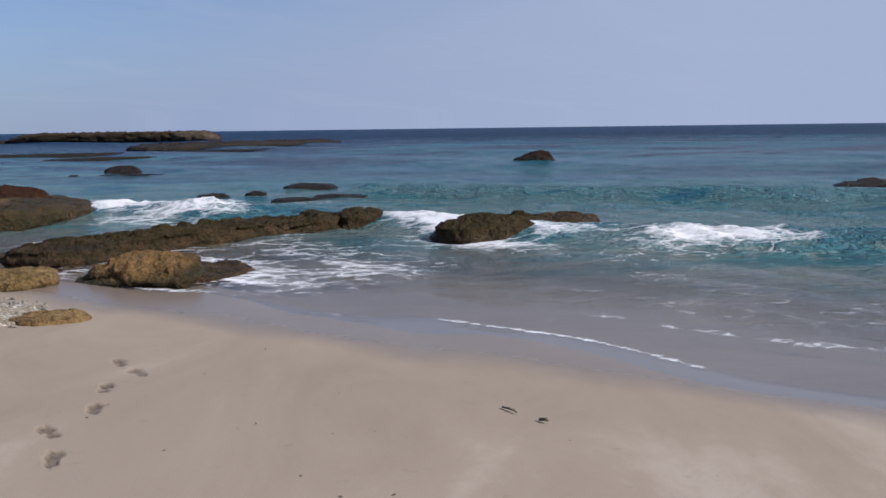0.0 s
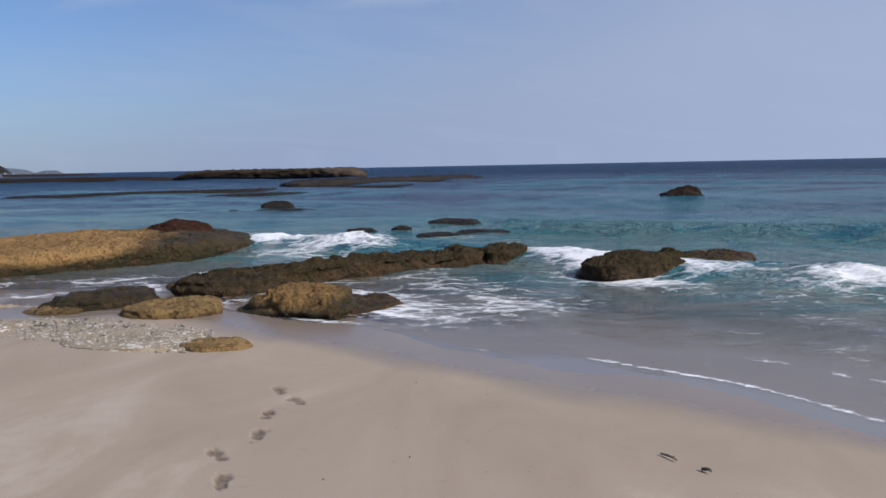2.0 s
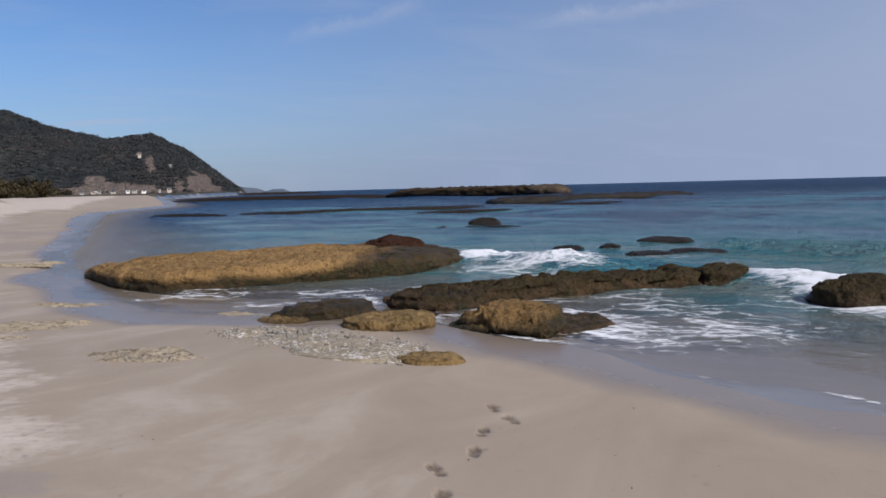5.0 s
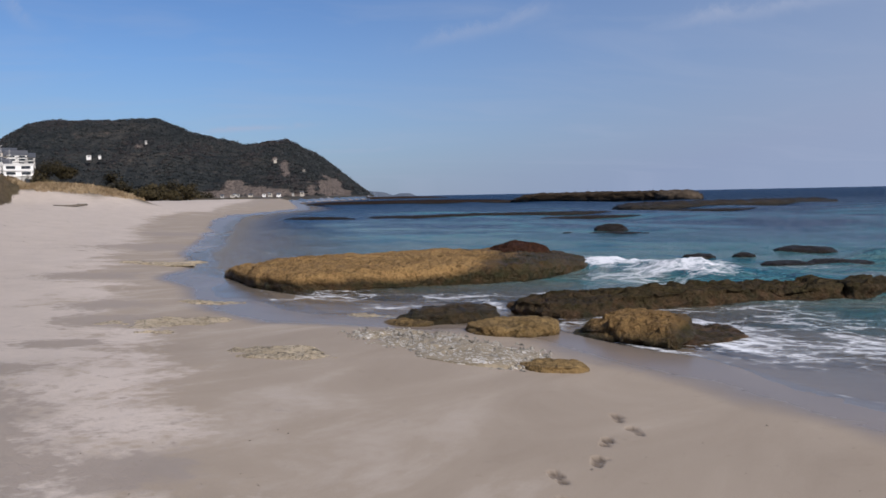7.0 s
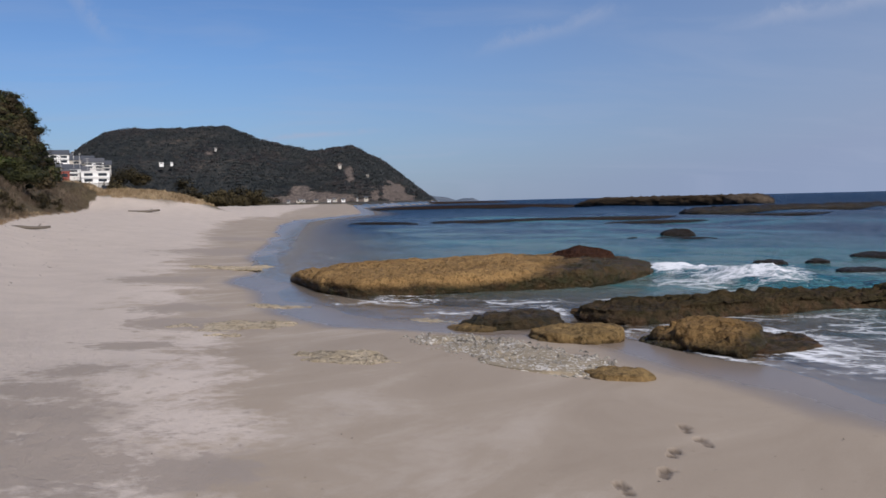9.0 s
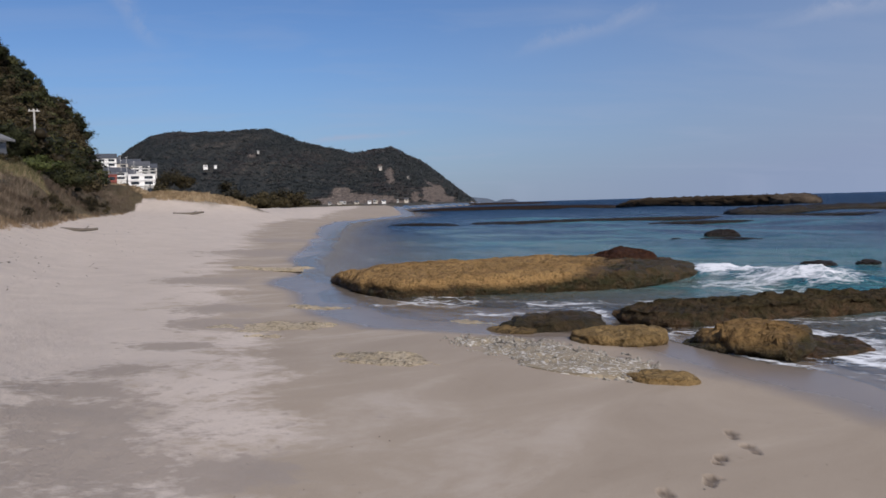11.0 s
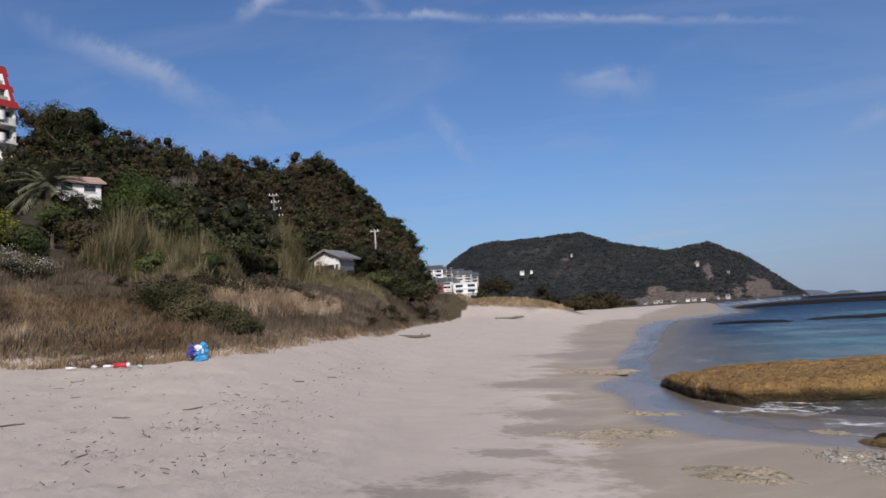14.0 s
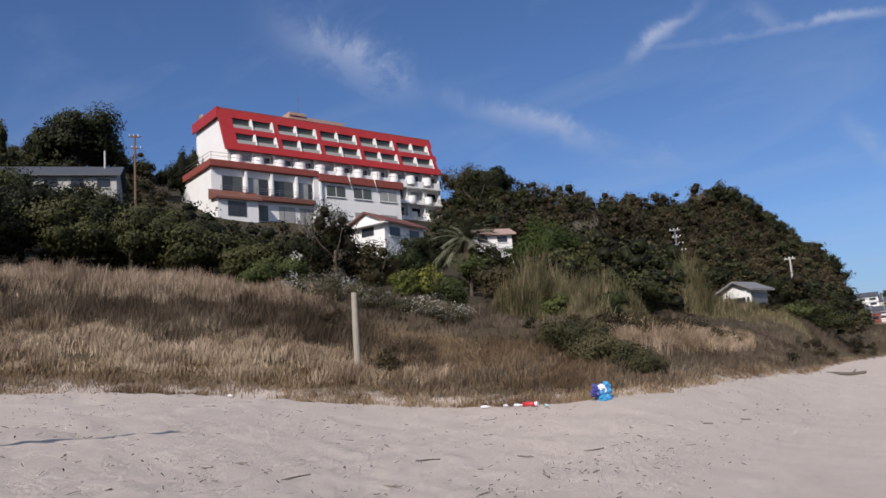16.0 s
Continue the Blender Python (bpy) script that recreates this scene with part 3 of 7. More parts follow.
def water_material():
    m, nt, p = fresh("sea_water")
    v = coords(nt)
    depth, foam, dist = attribute(nt, "depth"), attribute(nt, "foam"), attribute(nt, "away")
    stretch = nt.nodes.new("ShaderNodeMapping")
    stretch.inputs["Rotation"].default_value = (0, 0, radians(-25))
    stretch.inputs["Scale"].default_value = (0.6, 1.6, 1.0)
    nt.links.new(v, stretch.inputs["Vector"])
    patch = noise_tex(nt, stretch.outputs[0], 0.05, 5, 0.6, 0.5)
    d2 = calc(nt, "ADD", depth, calc(nt, "MULTIPLY", calc(nt, "SUBTRACT", patch, 0.5), calc(nt, "MULTIPLY", depth, 3.4)))
    streak = noise_tex(nt, stretch.outputs[0], 0.3, 4, 0.6, 0.8)
    d2 = calc(nt, "ADD", d2, calc(nt, "MULTIPLY", maprange(nt, streak, 0.50, 0.64), calc(nt, "MULTIPLY", depth, 2.2)))
    mp = nt.nodes.new("ShaderNodeMapping")
    mp.inputs["Scale"].default_value = (1.0, 2.2, 1.0)
    nt.links.new(v, mp.inputs["Vector"])
    w1, w2, w3 = noise_tex(nt, mp.outputs[0], 1.3, 3, 0.55, 0.4), noise_tex(nt, mp.outputs[0], 5.0, 3, 0.6, 0.6), noise_tex(nt, mp.outputs[0], 0.25, 3, 0.6)
    # bright and dark sides of ripples are painted as changes of body depth
    ripple = calc(nt, "ADD", calc(nt, "SUBTRACT", w1, 0.5), calc(nt, "MULTIPLY", calc(nt, "SUBTRACT", w2, 0.5), 0.6))
    d2 = calc(nt, "ADD", d2, calc(nt, "MULTIPLY", ripple, calc(nt, "MULTIPLY", depth, 3.2)))
    d2 = calc(nt, "MAXIMUM", d2, calc(nt, "MULTIPLY", depth, 0.8))
    shoal = ramp(nt, maprange(nt, d2, 0.0, 6.0), [(0.0, (0.33, 0.29, 0.24)), (0.045, (0.24, 0.245, 0.215)), (0.11, (0.135, 0.205, 0.20)), (0.24, (0.055, 0.180, 0.200)), (0.5, (0.015, 0.128, 0.180)), (0.95, (0.010, 0.105, 0.165))])
    # weed beds and deep water show dark blue
    beds = noise_tex(nt, stretch.outputs[0], 0.062, 6, 0.62, 0.9)
    weed = calc(nt, "ADD", beds, calc(nt, "MULTIPLY", calc(nt, "SUBTRACT", streak, 0.5), 0.35))
    weed = calc(nt, "ADD", weed, maprange(nt, dist, 60, 260, 0.0, 0.30))
    east = nt.nodes.new("ShaderNodeSeparateXYZ")
    nt.links.new(v, east.inputs[0])
    weed = calc(nt, "ADD", weed, maprange(nt, east.outputs["X"], -26, 2, 0.07, -0.03))
    weed = calc(nt, "MULTIPLY", maprange(nt, weed, 0.475, 0.56), maprange(nt, dist, 26, 48))
    # ripple shading over the weed is put into two blues
    body = blend(nt, weed, shoal, blend(nt, maprange(nt, ripple, -0.2, 0.2), (0.006, 0.026, 0.072), (0.012, 0.046, 0.098)))
    nt.links.new(body, p.inputs["Base Color"])
    nt.links.new(maprange(nt, dist, 10, 200, 0.12, 0.45), p.inputs["Roughness"])
    nt.links.new(calc(nt, "MULTIPLY", maprange(nt, depth, 0.1, 0.7, 0.55, 0.36), maprange(nt, dist, 20, 140, 1.1, 0.5)), p.inputs["Specular IOR Level"])
    p.inputs["IOR"].default_value = 1.33
    h = calc(nt, "ADD", calc(nt, "MULTIPLY", w1, 0.8), calc(nt, "ADD", calc(nt, "MULTIPLY", w2, 0.5), calc(nt, "MULTIPLY", w3, 1.2)))
    b = nt.nodes.new("ShaderNodeBump")
    b.inputs["Distance"].default_value = 0.55
    nt.links.new(maprange(nt, depth, 0.1, 0.9, 0.06, 1.0), b.inputs["Strength"])
    nt.links.new(h, b.inputs["Height"])
    nt.links.new(b.outputs[0], p.inputs["Normal"])
    clear = nt.nodes.new("ShaderNodeBsdfTransparent")
    clear.inputs[0].default_value = (0.93, 0.94, 0.935, 1)
    gloss = nt.nodes.new("ShaderNodeBsdfGlossy")
    gloss.inputs["Roughness"].default_value = 0.08
    nt.links.new(b.outputs[0], gloss.inputs["Normal"])
    fres = nt.nodes.new("ShaderNodeFresnel")
    fres.inputs["IOR"].default_value = 1.33
    nt.links.new(b.outputs[0], fres.inputs["Normal"])
    film = nt.nodes.new("ShaderNodeMixShader")
    nt.links.new(calc(nt, "MULTIPLY", fres.outputs[0], 0.3), film.inputs[0])
    nt.links.new(clear.outputs[0], film.inputs[1])
    nt.links.new(gloss.outputs[0], film.inputs[2])
    deep = nt.nodes.new("ShaderNodeMixShader")
    nt.links.new(maprange(nt, depth, 0.02, 0.75), deep.inputs[0])
    nt.links.new(film.outputs[0], deep.inputs[1])
    nt.links.new(p.outputs[0], deep.inputs[2])
    froth = nt.nodes.new("ShaderNodeBsdfDiffuse")
    froth.inputs[0].default_value = (0.84, 0.86, 0.88, 1)
    along = nt.nodes.new("ShaderNodeMapping")
    along.inputs["Rotation"].default_value = (0, 0, radians(20))
    along.inputs["Scale"].default_value = (0.75, 1.25, 1.0)
    nt.links.new(v, along.inputs["Vector"])
    lv = along.outputs[0]
    lace, lace2 = noise_tex(nt, lv, 1.5, 8, 0.72, 1.2), noise_tex(nt, lv, 7.0, 6, 0.75, 0.6)
    warp = nt.nodes.new("ShaderNodeVectorMath")
    warp.operation = "ADD"
    wn = nt.nodes.new("ShaderNodeTexNoise")
    wn.inputs["Scale"].default_value, wn.inputs["Detail"].default_value = 2.2, 6.0
    nt.links.new(lv, wn.inputs["Vector"])
    nt.links.new(lv, warp.inputs[0])
    nt.links.new(wn.outputs["Color"], warp.inputs[1])
    cover = calc(nt, "ADD", calc(nt, "MULTIPLY", lace, 0.5), calc(nt, "MULTIPLY", lace2, 0.42))
    for size, width, most in ((1.5, 0.16, 0.22), (4.2, 0.16, 0.15)):
        cell = nt.nodes.new("ShaderNodeTexVoronoi")
        cell.feature = "DISTANCE_TO_EDGE"
        cell.inputs["Scale"].default_value = size
        nt.links.new(warp.outputs[0], cell.inputs["Vector"])
        cover = calc(nt, "ADD", cover, maprange(nt, cell.outputs["Distance"], 0.0, width, most, 0.0))
    mask = maprange(nt, calc(nt, "ADD", cover, foam), 0.92, 1.30, 0.0, 0.95)
    top = nt.nodes.new("ShaderNodeMixShader")
    nt.links.new(mask, top.inputs[0])
    nt.links.new(deep.outputs[0], top.inputs[1])
    nt.links.new(froth.outputs[0], top.inputs[2])
    nt.links.new(top.outputs[0], nt.nodes["Material Output"].inputs["Surface"])
    return m


def build_sea():
    radii = steps((4.6, 30, 0.0088), (30, 160, 0.014), (160, 4850, 0.04))
    ang = np.unique(np.concatenate([np.arange(-140, -42, 3.0), np.arange(-42, 62, 0.37), np.arange(62, 66, 1.0)]).round(3))
    x, y, quads = polar(radii, ang)
    g, s, dune = height(x, y)
    r = np.hypot(x, y)
    out = -s
    chop = np.clip(out / 5, 0, 1)
    z = chop * (0.028 * wob(x, y, 0.5, 1.3) + 0.035 * wob(x, y, 1.1, 2.2) + 0.05 * wob(x, y, 3.1, 0.7)) * np.clip(60 / r, 0.3, 1)
    z += 0.16 * np.clip((out - 14) / 20, 0, 1) * np.clip(300 / r, 0, 1) * np.sin(out / 2.6 + 1.2 * wob(x, y, 9, 0.3))
    d, along = line_distance(x, y, BREAK)
    gate = np.exp(-((x + 6.4) / 2.6) ** 4) + 0.95 * np.exp(-((x - 0.6) / 1.6) ** 4) + 0.72 * np.exp(-((x - 4.4) / 2.2) ** 4)
    gate = gate * np.clip(0.85 + 0.4 * wob(x, y, 0.7, 3.7), 0, 1.1)
    curl = np.clip(wob(x, y, 0.16, 6.0) + wob(x, y, 0.4, 2.0) + wob(x, y, 0.09, 4.4), -1.2, 2)
    crest = (0.30 * np.exp(-(d / 0.9) ** 2) + gate * np.exp(-(d / 0.55) ** 2) * (0.10 + 0.06 * curl)) * (0.85 + 0.3 * wob(x, y, 1.6, 4.0))
    z += crest
    # swell standing farther out to the right
    d3 = line_distance(x, y, np.array([(-2, 25.5), (4, 23.5), (12, 20.5), (24, 15)], float))[0]
    z += 0.32 * np.exp(-(d3 / 0.9) ** 2)
    foam = 0.64 * gate * np.exp(-(d / 0.72) ** 4) * np.clip(0.95 + 0.4 * wob(x, y, 0.9, 8.0), 0, 1.2)
    foam += 0.42 * (0.3 + gate) * np.exp(-((line_distance(x, y, BREAK + np.array([0.2, -1.5]))[0]) / 1.2) ** 2) * (0.6 + 0.5 * wob(x, y, 0.9, 1.5))
    foam += 0.30 * np.exp(-((line_distance(x, y, BREAK + np.array([0.4, 2.6]))[0]) / 1.3) ** 2) * (x < -1) * (0.6 + 0.6 * wob(x, y, 0.9, 2.5))
    foam += 0.62 * np.exp(-(((out - 0.10) / 0.07) ** 2)) * np.clip(0.7 + 0.7 * wob(x, y, 1.1, 1.0), 0.15, 1) * np.clip((x + 7) / 4, 0.35, 1) * np.clip(30 / r, 0, 1)
    # lacy wash in front of the ridge and over the shallows
    wash = np.exp(-(((x + 2.2) / 2.0) ** 4) - (((y - 11.9 - 0.25 * x) / 2.1) ** 4))
    foam += 0.24 * wash * np.clip(0.8 + 0.45 * wob(x, y, 1.1, 5.5), 0, 1.2)
    foam += (0.30 + 0.16 * wob(x, y, 0.8, 5.5)) * np.exp(-((out - 2.6) / 2.0) ** 2) * np.clip(0.7 + 0.5 * wob(x, y, 2.3, 6.5), 0, 1) * np.clip((x + 8) / 3, 0.75, 1) * np.clip((9 - x) / 6, 0, 1)
    foam += 0.40 * np.exp(-((out - 1.3 - 0.5 * wob(x, y, 1.6, 2.0)) / 0.14) ** 2) * np.clip(wob(x, y, 1.9, 3.3) + 0.2, 0, 1) * np.clip((x + 7) / 4, 0, 1)
    for rx, ry, rad in FOAMY:
        foam += 0.2 * np.exp(-((np.hypot(x - rx, y - ry) - rad) / 0.5) ** 2) * (0.7 + 0.6 * wob(x, y, 0.7, 9.1))
    z += 0.006
    film = g + 0.004 - 0.035 * np.clip((-out - 0.3) / 1.2, 0, 1) - 0.8 * np.clip((-out - 1.2) / 4, 0, 1)
    z = np.where(out > 0, np.maximum(z, g + 0.004), np.where(out > -0.3, np.maximum(np.minimum(z, 0.012), g + 0.004), film))
    ob = sheet("water", x, y, z, quads, water_material(), {"depth": np.clip(z - g, 0, 40) * (out > 0), "foam": foam.clip(0, 1), "away": r})
    return tagged(ob, "turquoise to deep blue sea with breaking waves", "sea", kind="structure")


FOAMY = [(-11.9, 12.4, 0.9), (-10.8, 12.9, 0.7), (-9.4, 12.6, 0.9), (-8.2, 12.8, 0.9), (-7.2, 13.6, 0.9), (-5.6, 12.0, 0.9), (-8.2, 20.4, 1.2), (-3.8, 15.0, 1.4), (1.2, 14.6, 1.3), (-4.4, 24.2, 1.4), (-3.2, 23.6, 1.2), (-6.4, 22.8, 1.0), (-48, 160, 4), (-15.2, 39.5, 1.0), (-45, 57, 2.0)]
build_sea()

# ---------------------------------------------------------------- rocks


def part(name, bm, material, parent=None, label="", smooth=False):
    me = bpy.data.meshes.new(name)
    bm.to_mesh(me)
    bm.free()
    if smooth:
        me.polygons.foreach_set("use_smooth", np.ones(len(me.polygons), bool))
    me.materials.append(material)
    ob = new(name, me)
    if parent:
        ob.parent = parent
    if label:
        ob["label"] = label
    return ob


def thing(name, label, category, x=0.0, y=0.0, z=0.0, turn=0.0, group=""):
    ob = new(name)
    ob.empty_display_size = 0.2
    ob.matrix_world = pose(x, y, z, 0, 0, turn)
    return tagged(ob, label, category, group)


def stone(bm, cx, cy, base, length, width, top, turn, seed, rough=0.12, blocky=2.8, sub=4):
    """One worn boulder added to bm: a squarish ellipsoid, sunk into its bed and broken up by noise."""
    made = bmesh.ops.create_icosphere(bm, subdivisions=sub, radius=1.0)["verts"]
    c, s = math.cos(radians(turn)), math.sin(radians(turn))
    size = min(length, width)
    for v in made:
        n = v.co.normalized()
        k = (abs(n.x) ** blocky + abs(n.y) ** blocky + abs(n.z) ** blocky) ** (-1 / blocky)
        q = Vector((n.x * k * length / 2, n.y * k * width / 2, n.z * k * top))
        at = Vector((q.x, q.y, q.z * 2.4)) + Vector((seed * 7.3, seed * 3.1, seed))
        big = 1.0 / min(size, 2.4)
        d = noise.fractal(at * (1.1 * big), 1.0, 2.0, 4) * 0.8 + noise.fractal(at * (4.2 * big), 0.8, 2.1, 5) * 0.55
        ridge = abs(noise.noise(at * (2.6 * big))) * 0.45 + abs(noise.noise(at * (7.0 * big))) * 0.4
        g = rough * (d - ridge + 0.3) / (big * size)
        q += Vector((n.x * size * g, n.y * size * g, n.z * min(size, top * 2.0) * g * 0.9))
        v.co = Vector((cx + q.x * c - q.y * s, cy + q.x * s + q.y * c, base + q.z))
    return made


def pitting(name, kind, size):
    tex = bpy.data.textures.new(name, kind)
    tex.noise_scale = size
    if kind == "CLOUDS":
        tex.noise_depth = 3
    return tex


PITTED = [(pitting("hollows", "CLOUDS", 0.42), 0.20), (pitting("pits", "CLOUDS", 0.12), 0.075)]


def rock(name, label, material, lobes, group="", fuse=0.04, pitted=1.0):
    bm = bmesh.new()
    for k, lobe in enumerate(lobes):
        stone(bm, *lobe)
    ob = part(name, bm, material, smooth=True)
    if len(lobes) > 1 and fuse:
        mod = ob.modifiers.new("fused", "REMESH")
        mod.mode, mod.voxel_size, mod.use_smooth_shade = "VOXEL", fuse, True
    for tex, deep in PITTED:
        mod = ob.modifiers.new("pitted", "DISPLACE")
        mod.texture, mod.strength, mod.mid_level = tex, deep * pitted, 0.55
    return tagged(ob, label, "rock", group)


def closed_curve(rows, n):
    """A smooth closed line through the rows."""
    p = np.array(rows, float)
    m = len(p)
    t = np.linspace(0, m, n, endpoint=False)
    k = t.astype(int)
    f = (t - k)[:, None]
    a0, b0, c0, d0 = p[(k - 1) % m], p[k % m], p[(k + 1) % m], p[(k + 2) % m]
    return 0.5 * (2 * b0 + (c0 - a0) * f + (2 * a0 - 5 * b0 + 4 * c0 - d0) * f ** 2 + (3 * b0 - 3 * c0 + d0 - a0) * f ** 3)


# from the spine to the brow, over the brow and down the undercut flank: share of the way out, share of the height
FLANK = [(0.935, 1.0), (0.96, 0.975), (0.98, 0.92), (0.995, 0.83), (1.004, 0.72), (1.005, 0.6), (0.995, 0.48), (0.978, 0.36), (0.962, 0.24), (0.955, 0.12), (0.97, 0.0), (1.0, -0.25)]


def ledge(bm, plan, crown, base, seed, rough=0.05, n=200, rings=22, layered=1.0, flank=FLANK):
    """A flat-topped worn rock: plan rows are x, y and brow height round its foot; the top rises to the crown."""
    row = closed_curve(plan, n)
    c = row[:, :2].mean(0)
    d = row[:, :2] - c
    w, vec = np.linalg.eigh(d.T @ d)
    u = vec[:, 1]
    along = d @ u
    wide = np.abs(d @ vec[:, 0]).max()
    reach = max(np.abs(along).max() - wide, 0.02)
    spine = c + np.outer(np.clip(along * 0.85, -reach, reach), u)
    spine_top = np.full(n, crown)
    levels = []
    for f in np.linspace(0.0, 0.91, rings):
        xy = spine + (row[:, :2] - spine) * f
        levels.append(np.column_stack([xy, spine_top + (row[:, 2] - spine_top) * f ** 2.0]))
    for f, hgt in flank:
        xy = spine + (row[:, :2] - spine) * f
        levels.append(np.column_stack([xy, base + (row[:, 2] - base) * hgt]))
    rows = [[bm.verts.new(p) for p in lev] for lev in levels]
    for r0, r1 in zip(rows[:-1], rows[1:]):
        for k in range(n):
            bm.faces.new((r0[k], r0[(k + 1) % n], r1[(k + 1) % n], r1[k]))
    bmesh.ops.recalc_face_normals(bm, faces=bm.faces[:])
    bm.normal_update()
    for r in rows:
        for v in r:
            at = Vector((v.co.x, v.co.y, v.co.z * 2.2)) + Vector((seed * 7.3, seed * 3.1, seed))
            flat = abs(v.normal.z)
            big, small = noise.fractal(at * 0.9, 1.0, 2.0, 4), noise.fractal(at * 3.4, 0.9, 2.1, 4)
            craggy = noise.turbulence(at * 1.5, 5, True, amplitude_scale=0.6, frequency_scale=2.1) - 0.75
            block = noise.cell(at * 2.3 + Vector((small, big, small)) * 0.5) - 0.5
            cleft = max(0.0, 0.12 - abs(noise.noise(at * 1.1))) * 5.0 + max(0.0, 0.08 - abs(noise.noise(at * 3.1 + Vector((5, 1, 2))))) * 4.0
            bed = layered * 0.5 * math.sin(v.co.z * 30 + 3.0 * noise.noise(at * 0.8)) * (1 - flat)
            v.co += v.normal * rough * (0.9 * big + 0.5 * small - 0.9 * craggy * (1.3 - 0.6 * flat) + 0.5 * block - cleft + bed)



def carved(name, material, spec, parent=None, label="", pitted=1.0, tide=None):
    bm = bmesh.new()
    ledge(bm, *spec[0], **spec[1])
    ob = part(name, bm, material, parent, label, smooth=True)
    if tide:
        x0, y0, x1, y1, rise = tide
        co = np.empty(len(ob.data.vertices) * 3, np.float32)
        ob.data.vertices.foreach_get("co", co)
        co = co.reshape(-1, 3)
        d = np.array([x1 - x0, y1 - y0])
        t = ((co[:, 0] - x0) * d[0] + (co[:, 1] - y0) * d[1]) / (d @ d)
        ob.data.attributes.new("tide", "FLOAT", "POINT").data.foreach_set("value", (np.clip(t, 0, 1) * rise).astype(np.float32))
    for tex, deep in PITTED:
        mod = ob.modifiers.new("pitted", "DISPLACE")
        mod.texture, mod.strength, mod.mid_level = tex, min(deep, 0.06) * pitted, 0.62
    return ob


# rows: x, y, brow height; then crown, base, seed
big = thing("ochre_rock", "long flat ochre rock with dark weedy seaward end", "rock")
carved("slab", M_OCHRE, (([(-16.35, 15.0, 0.22), (-14.9, 13.9, 0.36), (-13.4, 13.1, 0.42), (-11.8, 13.0, 0.42), (-10.5, 14.1, 0.42), (-9.5, 15.5, 0.44), (-8.4, 16.5, 0.42), (-8.0, 18.0, 0.36), (-8.0, 19.7, 0.22), (-8.8, 20.7, 0.3),
    (-10.2, 20.5, 0.46), (-11.8, 19.2, 0.52), (-13.6, 17.6, 0.46), (-15.4, 16.3, 0.32)], 0.55, -0.25, 1.0), dict(rough=0.055, n=340, rings=34)), big, pitted=0.8, tide=(-10.6, 16.2, -8.7, 18.2, 0.55))
carved("cap", M_UMBER, (([(-10.75, 19.0, 0.52), (-10.3, 18.4, 0.54), (-9.7, 18.3, 0.54), (-9.15, 18.8, 0.50), (-9.0, 19.4, 0.46), (-9.5, 19.9, 0.50), (-10.3, 19.8, 0.55)], 0.74, 0.3, 2.5), dict(rough=0.06, n=160, rings=16)), big, "dark red-brown weathered cap", 0.7)
ridge = thing("weedy_ridge_rock", "long low ridge of dark weed-grown rock", "rock")
carved("ridge", M_WEED, (([(-6.3, 12.5, 0.14), (-5.6, 12.3, 0.22), (-4.6, 13.2, 0.24), (-3.8, 14.1, 0.26), (-2.9, 14.9, 0.28), (-1.95, 15.7, 0.27), (-1.75, 16.5, 0.24), (-2.3, 16.9, 0.26), (-3.4, 16.2, 0.28), (-4.6, 15.1, 0.26), (-5.7, 14.0, 0.2)], 0.29, -0.3, 5.0),
    dict(rough=0.085, n=260, rings=20)), ridge, pitted=0.9)
carved("knob", M_WEED, (([(-1.75, 15.9, 0.3), (-1.3, 16.0, 0.34), (-1.0, 16.7, 0.26), (-1.3, 17.3, 0.3), (-1.85, 16.9, 0.28)], 0.36, -0.3, 8.0), dict(rough=0.07, n=90, rings=10)), ridge, "separate knob at the seaward end", 0.8)
carved("lump", M_WEED, (([(-6.55, 12.2, 0.16), (-5.9, 11.85, 0.22), (-5.2, 11.95, 0.22), (-4.8, 12.7, 0.26), (-5.4, 13.2, 0.3), (-6.3, 12.9, 0.2)], 0.27, -0.3, 8.6), dict(rough=0.07, n=120, rings=12)), ridge, "rounded brown landward end", 0.8)
boulder = thing("ochre_boulder", "squat ochre boulder with a low weedy flank", "rock")
carved("block", M_OCHRE_MID, (([(-4.66, 10.72, 0.08), (-4.2, 10.35, 0.14), (-3.55, 10.15, 0.16), (-3.05, 10.15, 0.14), (-2.95, 10.75, 0.17), (-3.2, 11.3, 0.22), (-3.8, 11.45, 0.22), (-4.4, 11.15, 0.16)], 0.33, -0.12, 9.0), dict(rough=0.06, n=180, rings=18)), boulder, pitted=0.75, tide=(-3.5, 10.8, -2.8, 11.1, 0.3))
carved("weedy_flank", M_WEED, (([(-3.1, 10.4, 0.04), (-2.65, 10.7, 0.04), (-2.4, 11.3, 0.03), (-2.7, 11.8, 0.05), (-3.3, 11.9, 0.08), (-3.5, 11.3, 0.12)], 0.10, -0.3, 10.0), dict(rough=0.05, n=110, rings=12)), boulder, "low dark weed-covered flank", 0.5)
carved_flat = carved("flat_ochre_rock", M_OCHRE_LOW, (([(-6.0, 9.95, 0.16), (-5.6, 9.62, 0.18), (-5.1, 9.65, 0.18), (-4.72, 10.05, 0.17), (-4.85, 10.6, 0.2), (-5.5, 10.7, 0.18), (-5.9, 10.4, 0.17)], 0.23, -0.12, 11.0), dict(rough=0.04, n=150, rings=14)), pitted=0.6)
tagged(carved_flat, "small flat ochre rock in wet sand", "rock")
